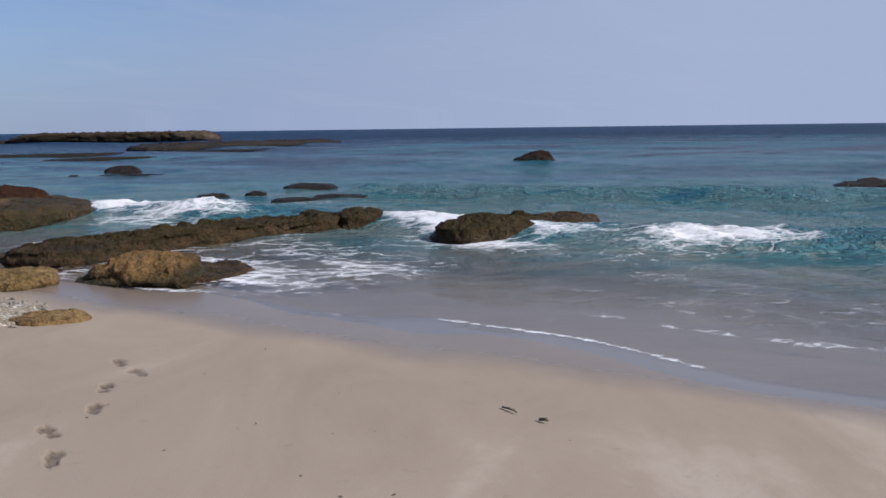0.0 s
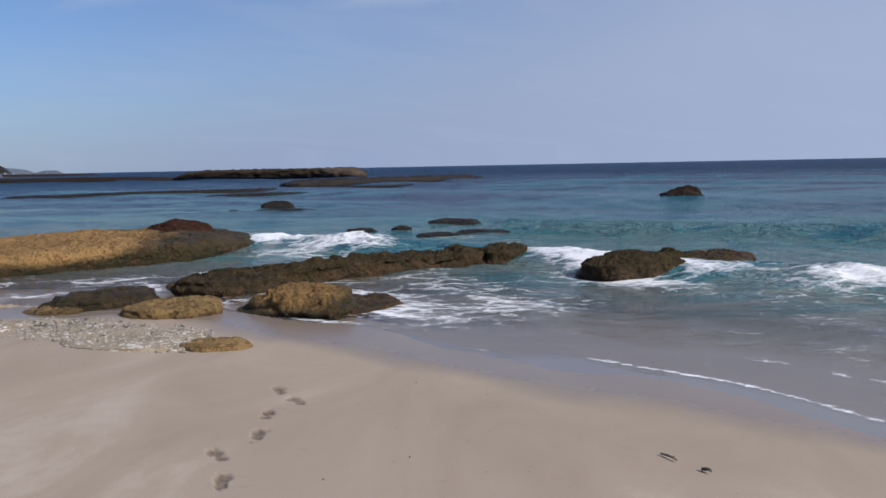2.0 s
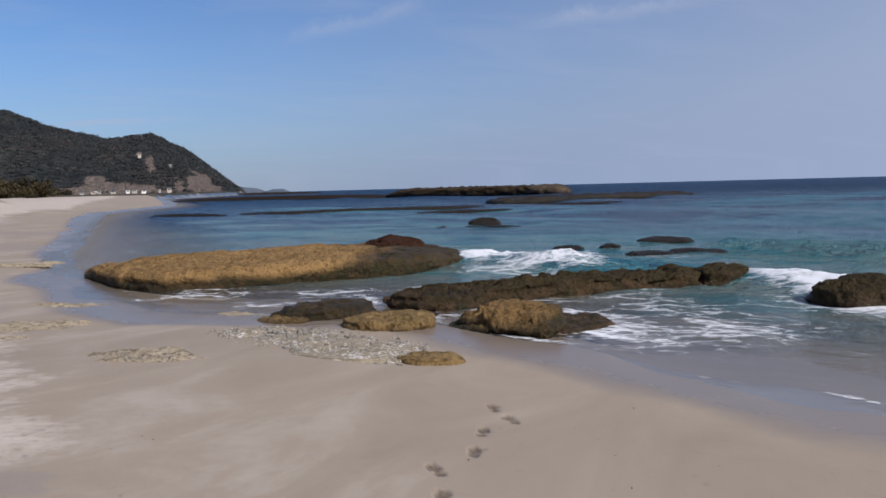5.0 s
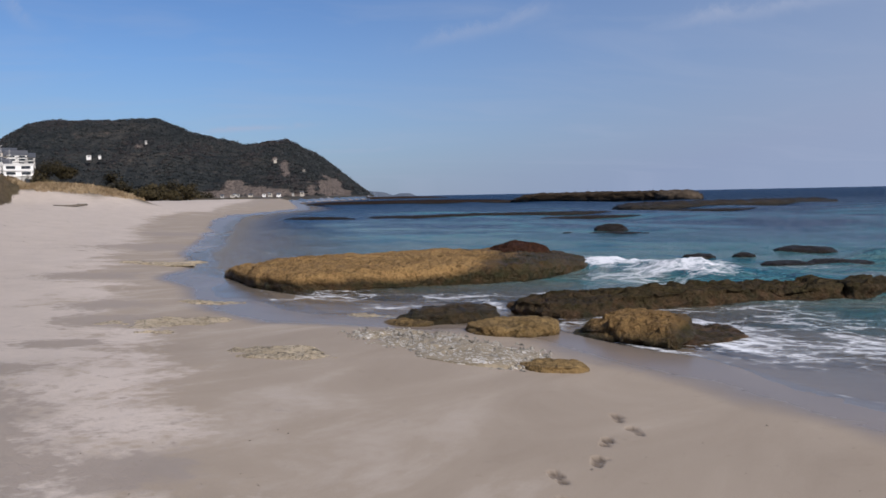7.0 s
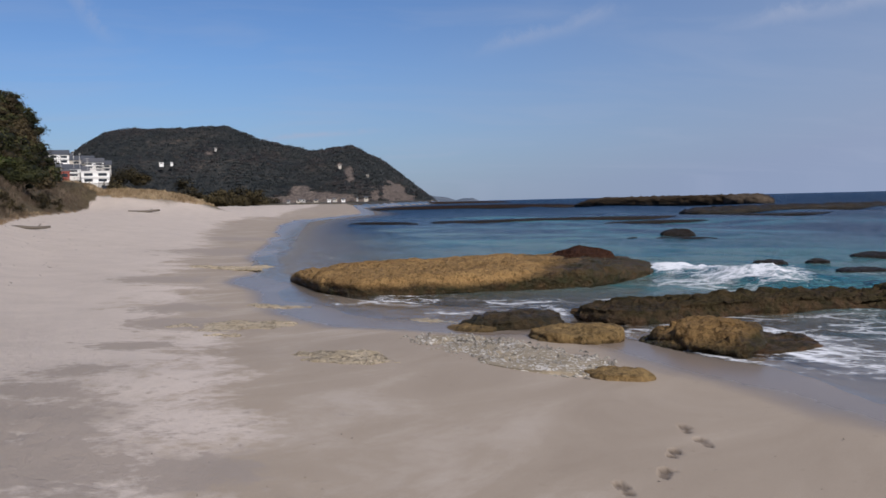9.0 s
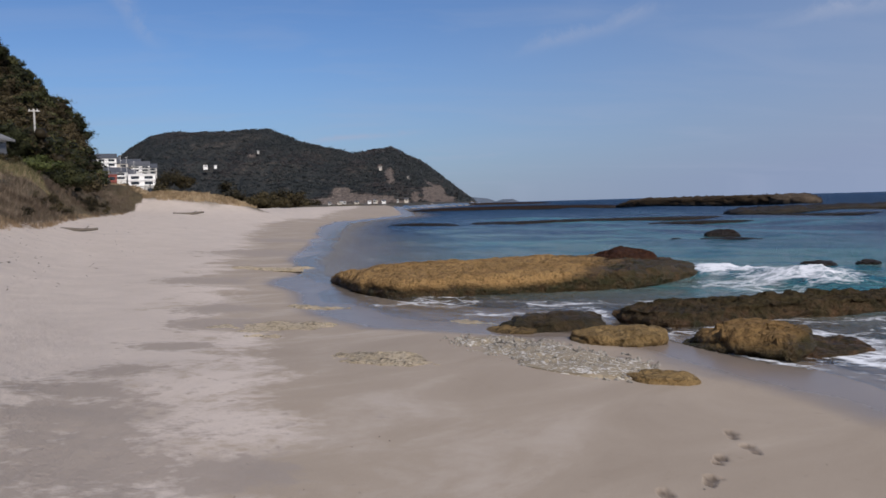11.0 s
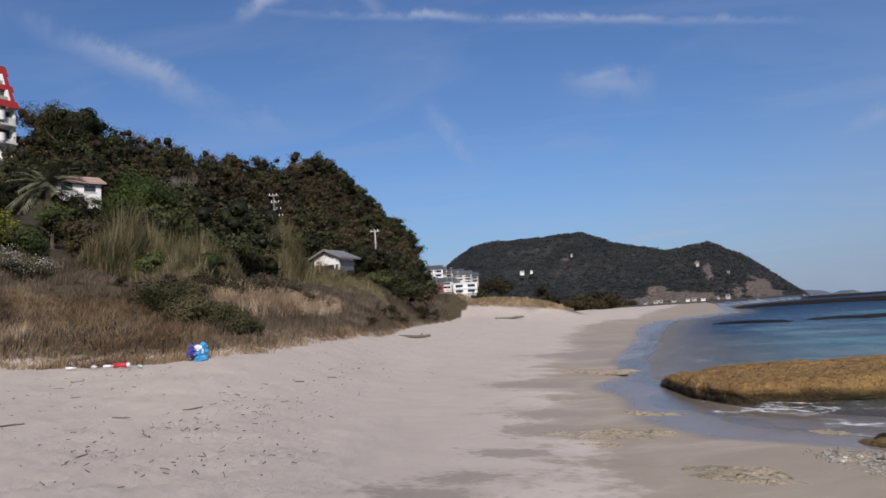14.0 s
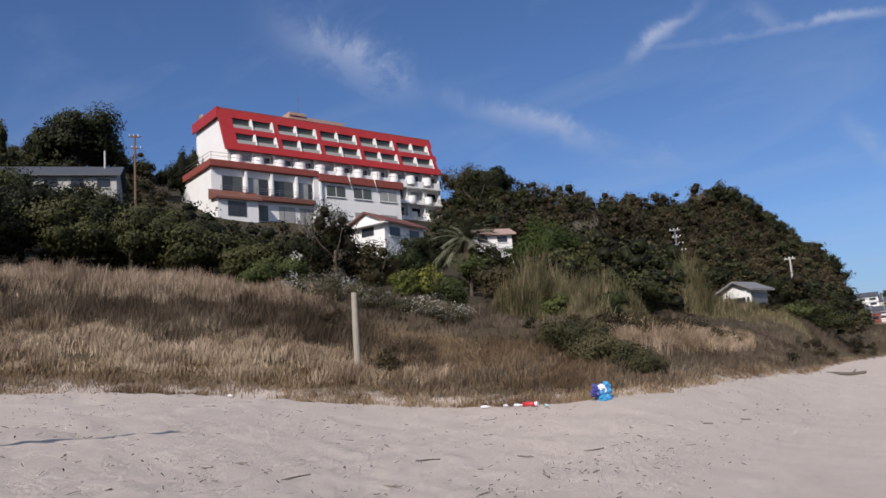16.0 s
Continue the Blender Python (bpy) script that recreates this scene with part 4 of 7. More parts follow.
low = carved("low_brown_rock", M_UMBER, (([(-7.45, 10.2, 0.08), (-7.1, 10.0, 0.11), (-6.7, 10.3, 0.15), (-6.35, 11.0, 0.18), (-6.3, 11.5, 0.16), (-6.75, 11.6, 0.19), (-7.1, 11.2, 0.18), (-7.45, 10.7, 0.12)], 0.25, -0.15, 12.0), dict(rough=0.05, n=150, rings=14)), pitted=0.6)
tagged(low, "low sloping brown rock with an ochre lower end", "rock")
carved("ochre_toe", M_OCHRE_LOW, (([(-7.6, 10.05, 0.07), (-7.15, 9.82, 0.09), (-6.75, 10.05, 0.1), (-6.8, 10.35, 0.12), (-7.2, 10.4, 0.13), (-7.55, 10.3, 0.1)], 0.14, -0.15, 12.5), dict(rough=0.03, n=90, rings=10)), low, "ochre lower end", 0.4)
mossy = thing("mossy_rock", "low rock with green weed awash in the surf", "rock")
carved("landward_part", M_WEED, (([(0.02, 14.5, 0.2), (0.35, 13.9, 0.26), (1.0, 13.8, 0.28), (1.7, 14.2, 0.26), (2.1, 14.9, 0.24), (1.9, 15.7, 0.28), (1.0, 15.6, 0.32), (0.3, 15.2, 0.28)], 0.4, -0.4, 13.0), dict(rough=0.075, n=160, rings=14)), mossy, "", 0.85)
carved("seaward_part", M_WEED, (([(1.6, 15.2, 0.16), (2.3, 14.9, 0.12), (3.1, 15.9, 0.12), (3.6, 17.2, 0.14), (3.1, 17.7, 0.16), (2.2, 17.0, 0.18), (1.6, 16.0, 0.2)], 0.22, -0.4, 14.0), dict(rough=0.075, n=160, rings=14)), mossy, "", 0.85)
for k, (x, y, l, w, h, t) in enumerate([(-6.6, 24.3, 0.9, 0.6, 0.26, 20), (-5.5, 25.2, 0.6, 0.5, 0.26, 40), (-3.95, 23.3, 1.2, 0.7, 0.20, 5), (-2.75, 23.9, 1.5, 0.8, 0.24, 8), (-4.2, 27.6, 1.6, 0.9, 0.36, 0), (-16.6, 37.5, 0.7, 0.5, 0.16, 0), (2.6, 17.9, 1.6, 0.7, 0.20, 0)]):
    rock("sea_rock", "small black rock awash in the sea", M_DARK, [(x, y, -0.08, l * 1.1, w * 1.2, h * 0.72, t, 20.0 + k, 0.12, 2.6, 4)], "black rocks off the beach", 0.04, 0.6)
rock("peaked_sea_rock", "dark peaked rock standing out of the sea", M_DARK, [(5.3, 44.6, -0.15, 2.7, 1.9, 0.66, 5, 30.0, 0.12, 2.2, 5), (5.6, 44.6, 0.1, 1.5, 1.2, 0.62, 5, 31.0, 0.12, 2.0, 4), (3.6, 43.4, -0.1, 1.6, 0.8, 0.2, 10, 31.5, 0.1, 2.4, 4)], "", 0.05, 0.5)
rock("rounded_sea_rock", "dark rounded rock in the blue water", M_DARK, [(-15.2, 39.7, -0.1, 1.9, 1.4, 0.44, 0, 32.0, 0.14, 2.4, 4)])
for k, (x, y, l, h) in enumerate([(13.4, 25.3, 2.2, 0.3), (14.4, 23.6, 2.6, 0.34)]):
    rock("sea_rock", "low black rock washed by foam", M_DARK, [(x, y, -0.08, l, 1.2, h, 10, 33.0 + k, 0.16, 2.6, 4)], "black rocks off the beach")
islet = thing("islet", "long flat brown rock islet near the horizon", "rock islet")
carved("plateau", M_ISLET, (([(-90, 171, 0.5), (-82, 167, 1.5), (-68, 164, 1.7), (-55, 162, 1.8), (-47, 161, 1.7), (-44, 164, 0.7), (-48, 172, 1.6), (-62, 176, 1.6), (-80, 176, 1.3)], 1.95, -0.6, 40.0), dict(rough=0.3, n=220, rings=12)), islet, "", 2.0)
carved("pale_end", M_PALEISLET, (([(-52, 160, 1.5), (-46, 159, 1.5), (-43.4, 162, 0.6), (-46, 166, 1.4), (-51, 165, 1.6)], 2.05, -0.6, 41.0), dict(rough=0.25, n=90, rings=8)), islet, "pale bare rock at its end", 1.5)
carved("low_apron", M_ISLET, (([(-35, 92, 0.2), (-31, 88, 0.3), (-24, 98, 0.5), (-15, 119, 0.25), (-17, 122, 0.3), (-26, 110, 0.6), (-33, 99, 0.5)], 0.62, -0.6, 42.0), dict(rough=0.16, n=200, rings=8)), None, "", 1.2)
tagged(bpy.data.objects["low_apron"], "low brown rock shelf reaching towards the open sea", "reef", "reefs off the beach")
for k, (x, y, l, w, h, t) in enumerate([(-36, 67, 25, 2.2, 0.24, 43), (-50, 57, 9, 1.3, 0.22, -2), (-118, 168, 60, 6, 0.9, 10), (-44, 61.5, 7, 1.6, 0.16, 20), (-25, 62, 9, 1.6, 0.12, 30), (-14, 37.6, 3.5, 0.9, 0.07, 0), (-20, 84, 22, 3, 0.10, 20), (-385, 470, 150, 14, 1.7, 30), (-480, 545, 120, 14, 1.6, 40)]):
    rock("reef", "low dark reef just breaking the surface", M_DARK, [(x, y, -0.1, l, w, h + 0.1, t, 50.0 + k, 0.06, 2.6, 5)], "reefs off the beach", 0.0, 0.4)
LOW = [(0.9, 1.0), (0.95, 0.9), (0.985, 0.7), (1.0, 0.4), (1.0, 0.0), (1.0, -0.3)]
shelf = thing("crusted_rock_shelf", "flat pale rock shelf crusted with white shell, in sand", "rock")
carved("shelf", M_CRUST, (([(-7.2, 9.0, 0.11), (-6.9, 8.35, 0.11), (-6.2, 7.85, 0.13), (-5.5, 7.65, 0.14), (-4.7, 7.55, 0.14), (-3.95, 7.75, 0.13), (-3.7, 8.15, 0.12), (-4.1, 8.65, 0.11), (-5.2, 9.0, 0.11), (-6.2, 9.3, 0.11), (-6.8, 9.35, 0.10)], 0.165, -0.02, 60.0), dict(rough=0.028, n=220, rings=26, layered=0.2, flank=LOW)), shelf, "", 0.22)
carved("ochre_lump", M_OCHRE_LOW, (([(-4.15, 7.9, 0.14), (-3.8, 7.72, 0.16), (-3.45, 7.85, 0.16), (-3.36, 8.15, 0.12), (-3.6, 8.35, 0.13), (-4.0, 8.2, 0.13)], 0.185, -0.05, 61.0), dict(rough=0.035, n=90, rings=10)), shelf, "small ochre lump at its end", 0.35)


def shell_crust():
    """Thin pale flakes of shell and barnacle lying on the shelf."""
    n = 620
    x, y = rng_shell.uniform(-7.4, -3.9, n), rng_shell.uniform(7.55, 9.4, n)
    keep = (((x + 5.5) / 1.9) ** 2 + ((y - 8.45 + 0.22 * (x + 5.5)) / 0.85) ** 2 < 1) & (wob(x, y, 0.3, 1.0) + rng_shell.normal(0, 0.5, n) > -0.1)
    x, y = x[keep], y[keep]
    bm = bmesh.new()
    for px, py in zip(x, y):
        a0, l, w = rng_shell.uniform(-0.5, 0.7), rng_shell.uniform(0.02, 0.06), rng_shell.uniform(0.010, 0.025)
        k = max(0.0, 1 - (((px + 5.5) / 2.0) ** 2 + ((py - 8.45 + 0.22 * (px + 5.5)) / 0.95) ** 2))
        pz = 0.122 + 0.05 * k
        ring = []
        for j in range(6):
            t = j * math.pi / 3
            r = rng_shell.uniform(0.7, 1.15)
            ring.append((px + r * (l * math.cos(t) * math.cos(a0) - w * math.sin(t) * math.sin(a0)), py + r * (l * math.cos(t) * math.sin(a0) + w * math.sin(t) * math.cos(a0))))
        low_ring = [bm.verts.new((qx, qy, pz - 0.02)) for qx, qy in ring]
        top_v = bm.verts.new((px, py, pz + rng_shell.uniform(0.008, 0.02)))
        for j in range(6):
            bm.faces.new((low_ring[j], low_ring[(j + 1) % 6], top_v))
    ob = part("shell_crust", bm, M_SHELL)
    tagged(ob, "white shell and barnacle flakes on the rock shelf", "shells", kind="stuff")


rng_shell = np.random.default_rng(17)
shell_crust()
for k, (x, y, l, w, t) in enumerate([(-6.75, 6.75, 1.3, 0.6, 20), (-10.4, 7.9, 1.8, 1.0, 48), (-9.5, 7.3, 0.5, 0.25, 20), (-21.4, 16.0, 3.4, 0.8, 12), (-20.8, 17.5, 0.9, 0.6, 30), (-12.1, 10.5, 1.2, 0.45, 20), (-8.4, 10.7, 0.9, 0.4, 15)]):
    rock("sandy_rock_patch", "pale rock patch showing through the sand", M_PALE, [(x, y, ground_at(x, y) - 0.05, l * 1.3, w * 1.3, 0.085, t, 65.0 + k, 0.22, 2.0, 5)], "rock patches in the sand", 0.04, 0.45)

# ---------------------------------------------------------------- far hills


rr_noise = np.random.default_rng(5)
# bare rock and scars on the headland: bearing, height angle, half widths, how bare
SCARS = [(40.4, 0.75, 0.8, 0.65, 0.9), (39.5, 0.25, 0.6, 0.25, 0.8), (41.7, 0.5, 0.5, 0.5, 0.5), (43.5, 2.15, 0.28, 0.45, 0.6), (44.1, 2.72, 0.22, 0.13, 0.7), (46.8, 1.0, 0.45, 0.25, 0.95), (46.2, 0.55, 1.2, 0.34, 0.9), (44.8, 0.3, 1.5, 0.26, 0.85), (48.2, 0.35, 1.2, 0.22, 0.75), (42.6, 0.2, 1.0, 0.16, 0.6), (43.4, 1.7, 0.3, 0.14, 0.7), (52.9, 3.6, 0.3, 0.2, 0.4), (42.3, 1.9, 0.25, 0.1, 0.5)]


def far_hill(name, label, points, depth, material, rough):
    """A wooded hill: ridge heights along a line of (bearing, distance, height), falling away to both sides."""
    bear, dist, top = np.array(points).T
    n, m = (420, 90) if depth > 200 else (110, 24)
    t = np.linspace(0, 1, n)
    az, rr, hh = (np.interp(t, np.linspace(0, 1, len(bear)), q) for q in (bear, dist, top))
    v = np.linspace(-1, 1, m)
    A, V = np.meshgrid(np.radians(az), v, indexing="ij")
    R = rr[:, None] + depth * V
    x, y = -R * np.sin(A), R * np.cos(A)
    lift = np.cos(V * math.pi / 2) ** 0.8
    spur = np.abs(wob(x, y, 70, 4.0)) * 0.5 + np.abs(wob(x, y, 30, 6.0)) * 0.25
    z = hh[:, None] * lift * (1 + 0.04 * wob(x, y, 60, 1.0)) * (1 - 0.55 * spur * np.clip(1 - lift, 0, 0.6)) + rough * (wob(x, y, 22, 2.0) + wob(x, y, 11, 3.0) + 0.3 * rr_noise.normal(0, 1, x.shape)) * np.clip(hh[:, None] / 30, 0, 1)
    up = np.degrees(np.arctan2(z - 3.0, R))
    bare = np.zeros(x.shape)
    for a0, e0, da, de, k in SCARS:
        q = ((np.degrees(A) - a0) / da) ** 2 + ((up - e0) / de) ** 2
        bare = np.maximum(bare, k * np.exp(-q * (1 + 0.6 * wob(x, y, 14, a0))) * (V < 0.1))
    idx = np.arange(n * m).reshape(n, m)
    quads = np.stack([idx[:-1, :-1], idx[1:, :-1], idx[1:, 1:], idx[:-1, 1:]], -1).reshape(-1, 4)
    ob = sheet(name, x.ravel(), y.ravel(), z.ravel() - 1.0, quads, material, {"bare": bare.ravel()})
    tagged(ob, label, "hill", kind="structure")
    ok = (V.ravel() < 0.12) & (bare.ravel() < 0.3) & (z.ravel() > 4)
    return x.ravel()[ok], y.ravel()[ok], z.ravel()[ok] - 1.0


def wood_far(name, c):
    m, nt, p = fresh(name)
    v = coords(nt)
    a1, a2, a3 = noise_tex(nt, v, 0.012, 5, 0.6), noise_tex(nt, v, 0.09, 5, 0.65), noise_tex(nt, v, 0.3, 3, 0.6)
    f = calc(nt, "ADD", calc(nt, "MULTIPLY", a1, 0.4), calc(nt, "ADD", calc(nt, "MULTIPLY", a2, 0.35), calc(nt, "MULTIPLY", a3, 0.25)))
    col = ramp(nt, f, c)
    rocky = maprange(nt, calc(nt, "ADD", attribute(nt, "bare"), calc(nt, "MULTIPLY", calc(nt, "SUBTRACT", a2, 0.5), 0.9)), 0.12, 0.34)
    col = blend(nt, rocky, col, blend(nt, maprange(nt, a3, 0.3, 0.7), (0.085, 0.070, 0.062), (0.21, 0.172, 0.148)))
    nt.links.new(col, p.inputs["Base Color"])
    p.inputs["Roughness"].default_value = 0.95
    p.inputs["Specular IOR Level"].default_value = 0.05
    relief(nt, p, calc(nt, "ADD", a2, calc(nt, "MULTIPLY", a3, 0.5)), 1.0, 6.0)
    return m


# distance haze is in these base colours: bluish woods, paler blue island
M_FAR = wood_far("hazed_woods", [(0.40, (0.018, 0.022, 0.025)), (0.48, (0.032, 0.036, 0.037)), (0.56, (0.054, 0.052, 0.049)), (0.64, (0.10, 0.083, 0.068))])
M_HAZY = wood_far("hazy_island", [(0.40, (0.10, 0.13, 0.17)), (0.5, (0.13, 0.16, 0.20)), (0.6, (0.17, 0.19, 0.22))])
HEADLAND = far_hill("hill_far", "long dark wooded headland across the bay", [(62.5, 1700, 30), (61.4, 1650, 100), (59.2, 1600, 140), (55.2, 1550, 142), (51.6, 1500, 136), (49.3, 1480, 113), (46.2, 1450, 93),
         (43.4, 1420, 98), (41.5, 1410, 77), (39.7, 1400, 42), (38.2, 1395, 14), (37.5, 1390, 0)], 420, M_FAR, 1.3)
far_hill("hill_behind_town", "small dark wooded hill behind the town", [(65, 620, 44), (63.4, 620, 43), (62.3, 620, 40), (61.3, 620, 27), (60.2, 620, 4)], 120, M_FAR, 1.2)
far_hill("island_far", "hazy island on the horizon", [(38, 3600, 30), (36.6, 3600, 18), (36.1, 3600, 6), (35.6, 3600, 14), (34.9, 3600, 14), (34.4, 3600, 0)], 150, M_HAZY, 1.0)

# ---------------------------------------------------------------- building helpers


def at(az, r):
    return HERE[0] - r * math.sin(radians(az)), HERE[1] + r * math.cos(radians(az))


def at_height(az, r, el):
    x, y = at(az, r)
    return x, y, 2 + r * math.tan(radians(el))


def box(bm, x0, x1, y0, y1, z0, z1):
    made = bmesh.ops.create_cube(bm, size=1.0)["verts"]
    for v in made:
        v.co = Vector((x0 + (v.co.x + 0.5) * (x1 - x0), y0 + (v.co.y + 0.5) * (y1 - y0), z0 + (v.co.z + 0.5) * (z1 - z0)))
    return made


def box_part(name, mat, parent, dims, label="", bevel=0.0):
    bm = bmesh.new()
    box(bm, *dims)
    if bevel:
        bmesh.ops.bevel(bm, geom=bm.edges[:], offset=bevel, segments=2, affect="EDGES", profile=0.6)
    return part(name, bm, mat, parent, label)


def prism(name, mat, parent, outline, x0, x1, label=""):
    """A shape with the given (y, z) outline, drawn out from x0 to x1."""
    bm = bmesh.new()
    a0 = [bm.verts.new((x0, y, z)) for y, z in outline]
    b0 = [bm.verts.new((x1, y, z)) for y, z in outline]
    bm.faces.new(a0)
    bm.faces.new(b0[::-1])
    n = len(outline)
    for i in range(n):
        bm.faces.new((a0[i], b0[i], b0[(i + 1) % n], a0[(i + 1) % n]))
    bmesh.ops.recalc_face_normals(bm, faces=bm.faces[:])
    return part(name, bm, mat, parent, label)


def tube(bm, points, radii, sides=7):
    """A tapered bent tube through the points."""
    rings = []
    for k, (p, r) in enumerate(zip(points, radii)):
        p, r = Vector(p), float(r)
        d = (Vector(points[min(k + 1, len(points) - 1)]) - Vector(points[max(k - 1, 0)])).normalized()
        u = d.orthogonal().normalized()
        w = d.cross(u)
        rings.append([bm.verts.new(p + r * (math.cos(2 * math.pi * j / sides) * u + math.sin(2 * math.pi * j / sides) * w)) for j in range(sides)])
    for r0, r1 in zip(rings[:-1], rings[1:]):
        for j in range(sides):
            bm.faces.new((r0[j], r0[(j + 1) % sides], r1[(j + 1) % sides], r1[j]))
    bm.faces.new(rings[0][::-1])
    bm.faces.new(rings[-1])


M_WHITE = plain("white_render", (0.70, 0.69, 0.66), (0.80, 0.79, 0.77), 0.6, 0.8, 0.1)
M_RED = plain("red_roof_paint", (0.30, 0.018, 0.016), (0.40, 0.030, 0.026), 0.8, 0.45, 0.1)
M_RUST = plain("faded_red_roofing", (0.20, 0.040, 0.028), (0.28, 0.07, 0.05), 1.2, 0.7, 0.3)
M_BROWNROOF = plain("brown_tile", (0.14, 0.05, 0.035), (0.20, 0.08, 0.055), 2.0, 0.7, 0.4)
M_SLATE = plain("slate_grey_tile", (0.05, 0.055, 0.065), (0.09, 0.095, 0.105), 3.0, 0.6, 0.4)
M_GLASS = plain("window_glass", (0.02, 0.024, 0.03), (0.035, 0.04, 0.045), 0.6, 0.08, 0.0)
M_CURTAIN = plain("curtained_window", (0.24, 0.25, 0.24), (0.34, 0.34, 0.32), 0.7, 0.25, 0.0)
M_DARKFRAME = plain("dark_window_frame", (0.05, 0.035, 0.028), (0.08, 0.06, 0.05), 2.0, 0.5, 0.1)
M_GREYROOF = plain("grey_roof_sheet", (0.15, 0.15, 0.15), (0.22, 0.215, 0.21), 2.0, 0.7, 0.3)
M_LOGGIA = plain("shaded_loggia_glass", (0.045, 0.05, 0.045), (0.10, 0.105, 0.09), 0.5, 0.3, 0.0)
M_FADED = plain("faded_pink_render", (0.34, 0.22, 0.18), (0.42, 0.29, 0.24), 0.9, 0.8, 0.2)
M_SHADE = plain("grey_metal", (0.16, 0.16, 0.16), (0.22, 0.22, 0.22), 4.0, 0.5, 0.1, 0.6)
M_WOOD = plain("weathered_wood", (0.26, 0.23, 0.18), (0.36, 0.32, 0.26), 6.0, 0.85, 0.6)
M_DRIFT = plain("driftwood", (0.10, 0.085, 0.065), (0.19, 0.16, 0.13), 9.0, 0.9, 0.6, 0.0, 0.3)
M_POLE = plain("creosoted_pole", (0.12, 0.075, 0.05), (0.18, 0.11, 0.075), 5.0, 0.8, 0.4)
M_CONC = plain("concrete", (0.36, 0.35, 0.33), (0.46, 0.45, 0.42), 2.0, 0.85, 0.3)
M_BARK = plain("bark", (0.07, 0.05, 0.035), (0.13, 0.10, 0.07), 7.0, 0.9, 0.8)
# near-black core colour that stands for the shade inside a crown
M_CROWN_SHADE = plain("crown_shade", (0.012, 0.014, 0.008), (0.022, 0.024, 0.012), 2.0, 0.95, 0.2)
M_CROWN_SHADE.node_tree.nodes["Principled BSDF"].inputs["Specular IOR Level"].default_value = 0.0
# lightest pine tone is raised to paint sunlit tips
M_PINE = leafy("pine_leaves", (0.012, 0.014, 0.006), (0.027, 0.030, 0.011), (0.060, 0.060, 0.023))
M_SCRUB = leafy("scrub_leaves", (0.014, 0.012, 0.006), (0.030, 0.024, 0.011), (0.056, 0.044, 0.021))
M_SCRUB2 = leafy("dune_shrub_leaves", (0.024, 0.026, 0.011), (0.046, 0.045, 0.02), (0.085, 0.074, 0.038))
M_GREEN = leafy("green_leaves", (0.020, 0.028, 0.009), (0.038, 0.049, 0.015), (0.068, 0.080, 0.025))
M_LEAF = leafy("bright_leaves", (0.027, 0.040, 0.010), (0.048, 0.066, 0.016), (0.078, 0.095, 0.025))
M_YELLOW = leafy("yellow_green_leaves", (0.055, 0.065, 0.016), (0.10, 0.105, 0.022), (0.18, 0.17, 0.035))
M_REED = leafy("reed_blades", (0.062, 0.055, 0.027), (0.118, 0.104, 0.057), (0.20, 0.172, 0.104))
M_REEDLEAF = leafy("green_reed_blades", (0.038, 0.040, 0.016), (0.075, 0.074, 0.032), (0.135, 0.122, 0.06))
M_GREY = leafy("grey_seed_heads", (0.09, 0.085, 0.07), (0.20, 0.19, 0.17), (0.44, 0.42, 0.39))
M_STRAW = leafy("straw_grass", (0.175, 0.122, 0.078), (0.335, 0.25, 0.17), (0.52, 0.41, 0.295))
M_BROWN = leafy("brown_weeds", (0.054, 0.040, 0.028), (0.098, 0.074, 0.053), (0.175, 0.136, 0.10))
M_HILL = leafy("winter_scrub", (0.021, 0.016, 0.008), (0.042, 0.032, 0.016), (0.082, 0.063, 0.032))
M_DARKWEED = leafy("dark_weeds", (0.045, 0.032, 0.02), (0.085, 0.062, 0.042), (0.15, 0.115, 0.08))
M_RUSTY = leafy("rusty_grass", (0.12, 0.078, 0.046), (0.20, 0.138, 0.082), (0.30, 0.22, 0.135))
# blue-grey of the haze is mixed into both treetop colours
M_FARWOOD = leafy("hazed_treetops", (0.025, 0.031, 0.034), (0.036, 0.042, 0.044), (0.050, 0.054, 0.054))
M_FARBROWN = leafy("hazed_winter_treetops", (0.036, 0.034, 0.037), (0.050, 0.045, 0.046), (0.070, 0.061, 0.059))
M_DUSK = leafy("tan_brow_grass", (0.14, 0.098, 0.067), (0.26, 0.19, 0.132), (0.43, 0.335, 0.24))
M_TAN = leafy("tan_dune_grass", (0.16, 0.11, 0.06), (0.27, 0.195, 0.115), (0.38, 0.29, 0.18))
M_TWIG = plain("grey_bark", (0.10, 0.085, 0.07), (0.19, 0.165, 0.14), 5.0, 0.9, 0.4)
M_PALM = leafy("palm_fronds", (0.06, 0.066, 0.038), (0.12, 0.125, 0.075), (0.23, 0.22, 0.15))

rng = np.random.default_rng(7)

# ---------------------------------------------------------------- foliage


def leaves(centre, out, size, narrow=0.6, flop=0.9):
    """Corner points of one four-cornered leaf spray at each centre, facing roughly outwards."""
    n = len(centre)
    nrm = out + rng.normal(0, flop * 0.62, (n, 3))
    nrm /= np.linalg.norm(nrm, axis=1, keepdims=True) + 1e-9
    u = np.cross(nrm, rng.normal(0, 1, (n, 3)))
    u /= np.linalg.norm(u, axis=1, keepdims=True) + 1e-9
    w = np.cross(nrm, u)
    s = size * rng.uniform(0.5, 1.35, (n, 1))
    return np.stack([centre + u * s, centre + w * s * narrow, centre - u * s, centre - w * s * narrow], 1).reshape(-1, 3)


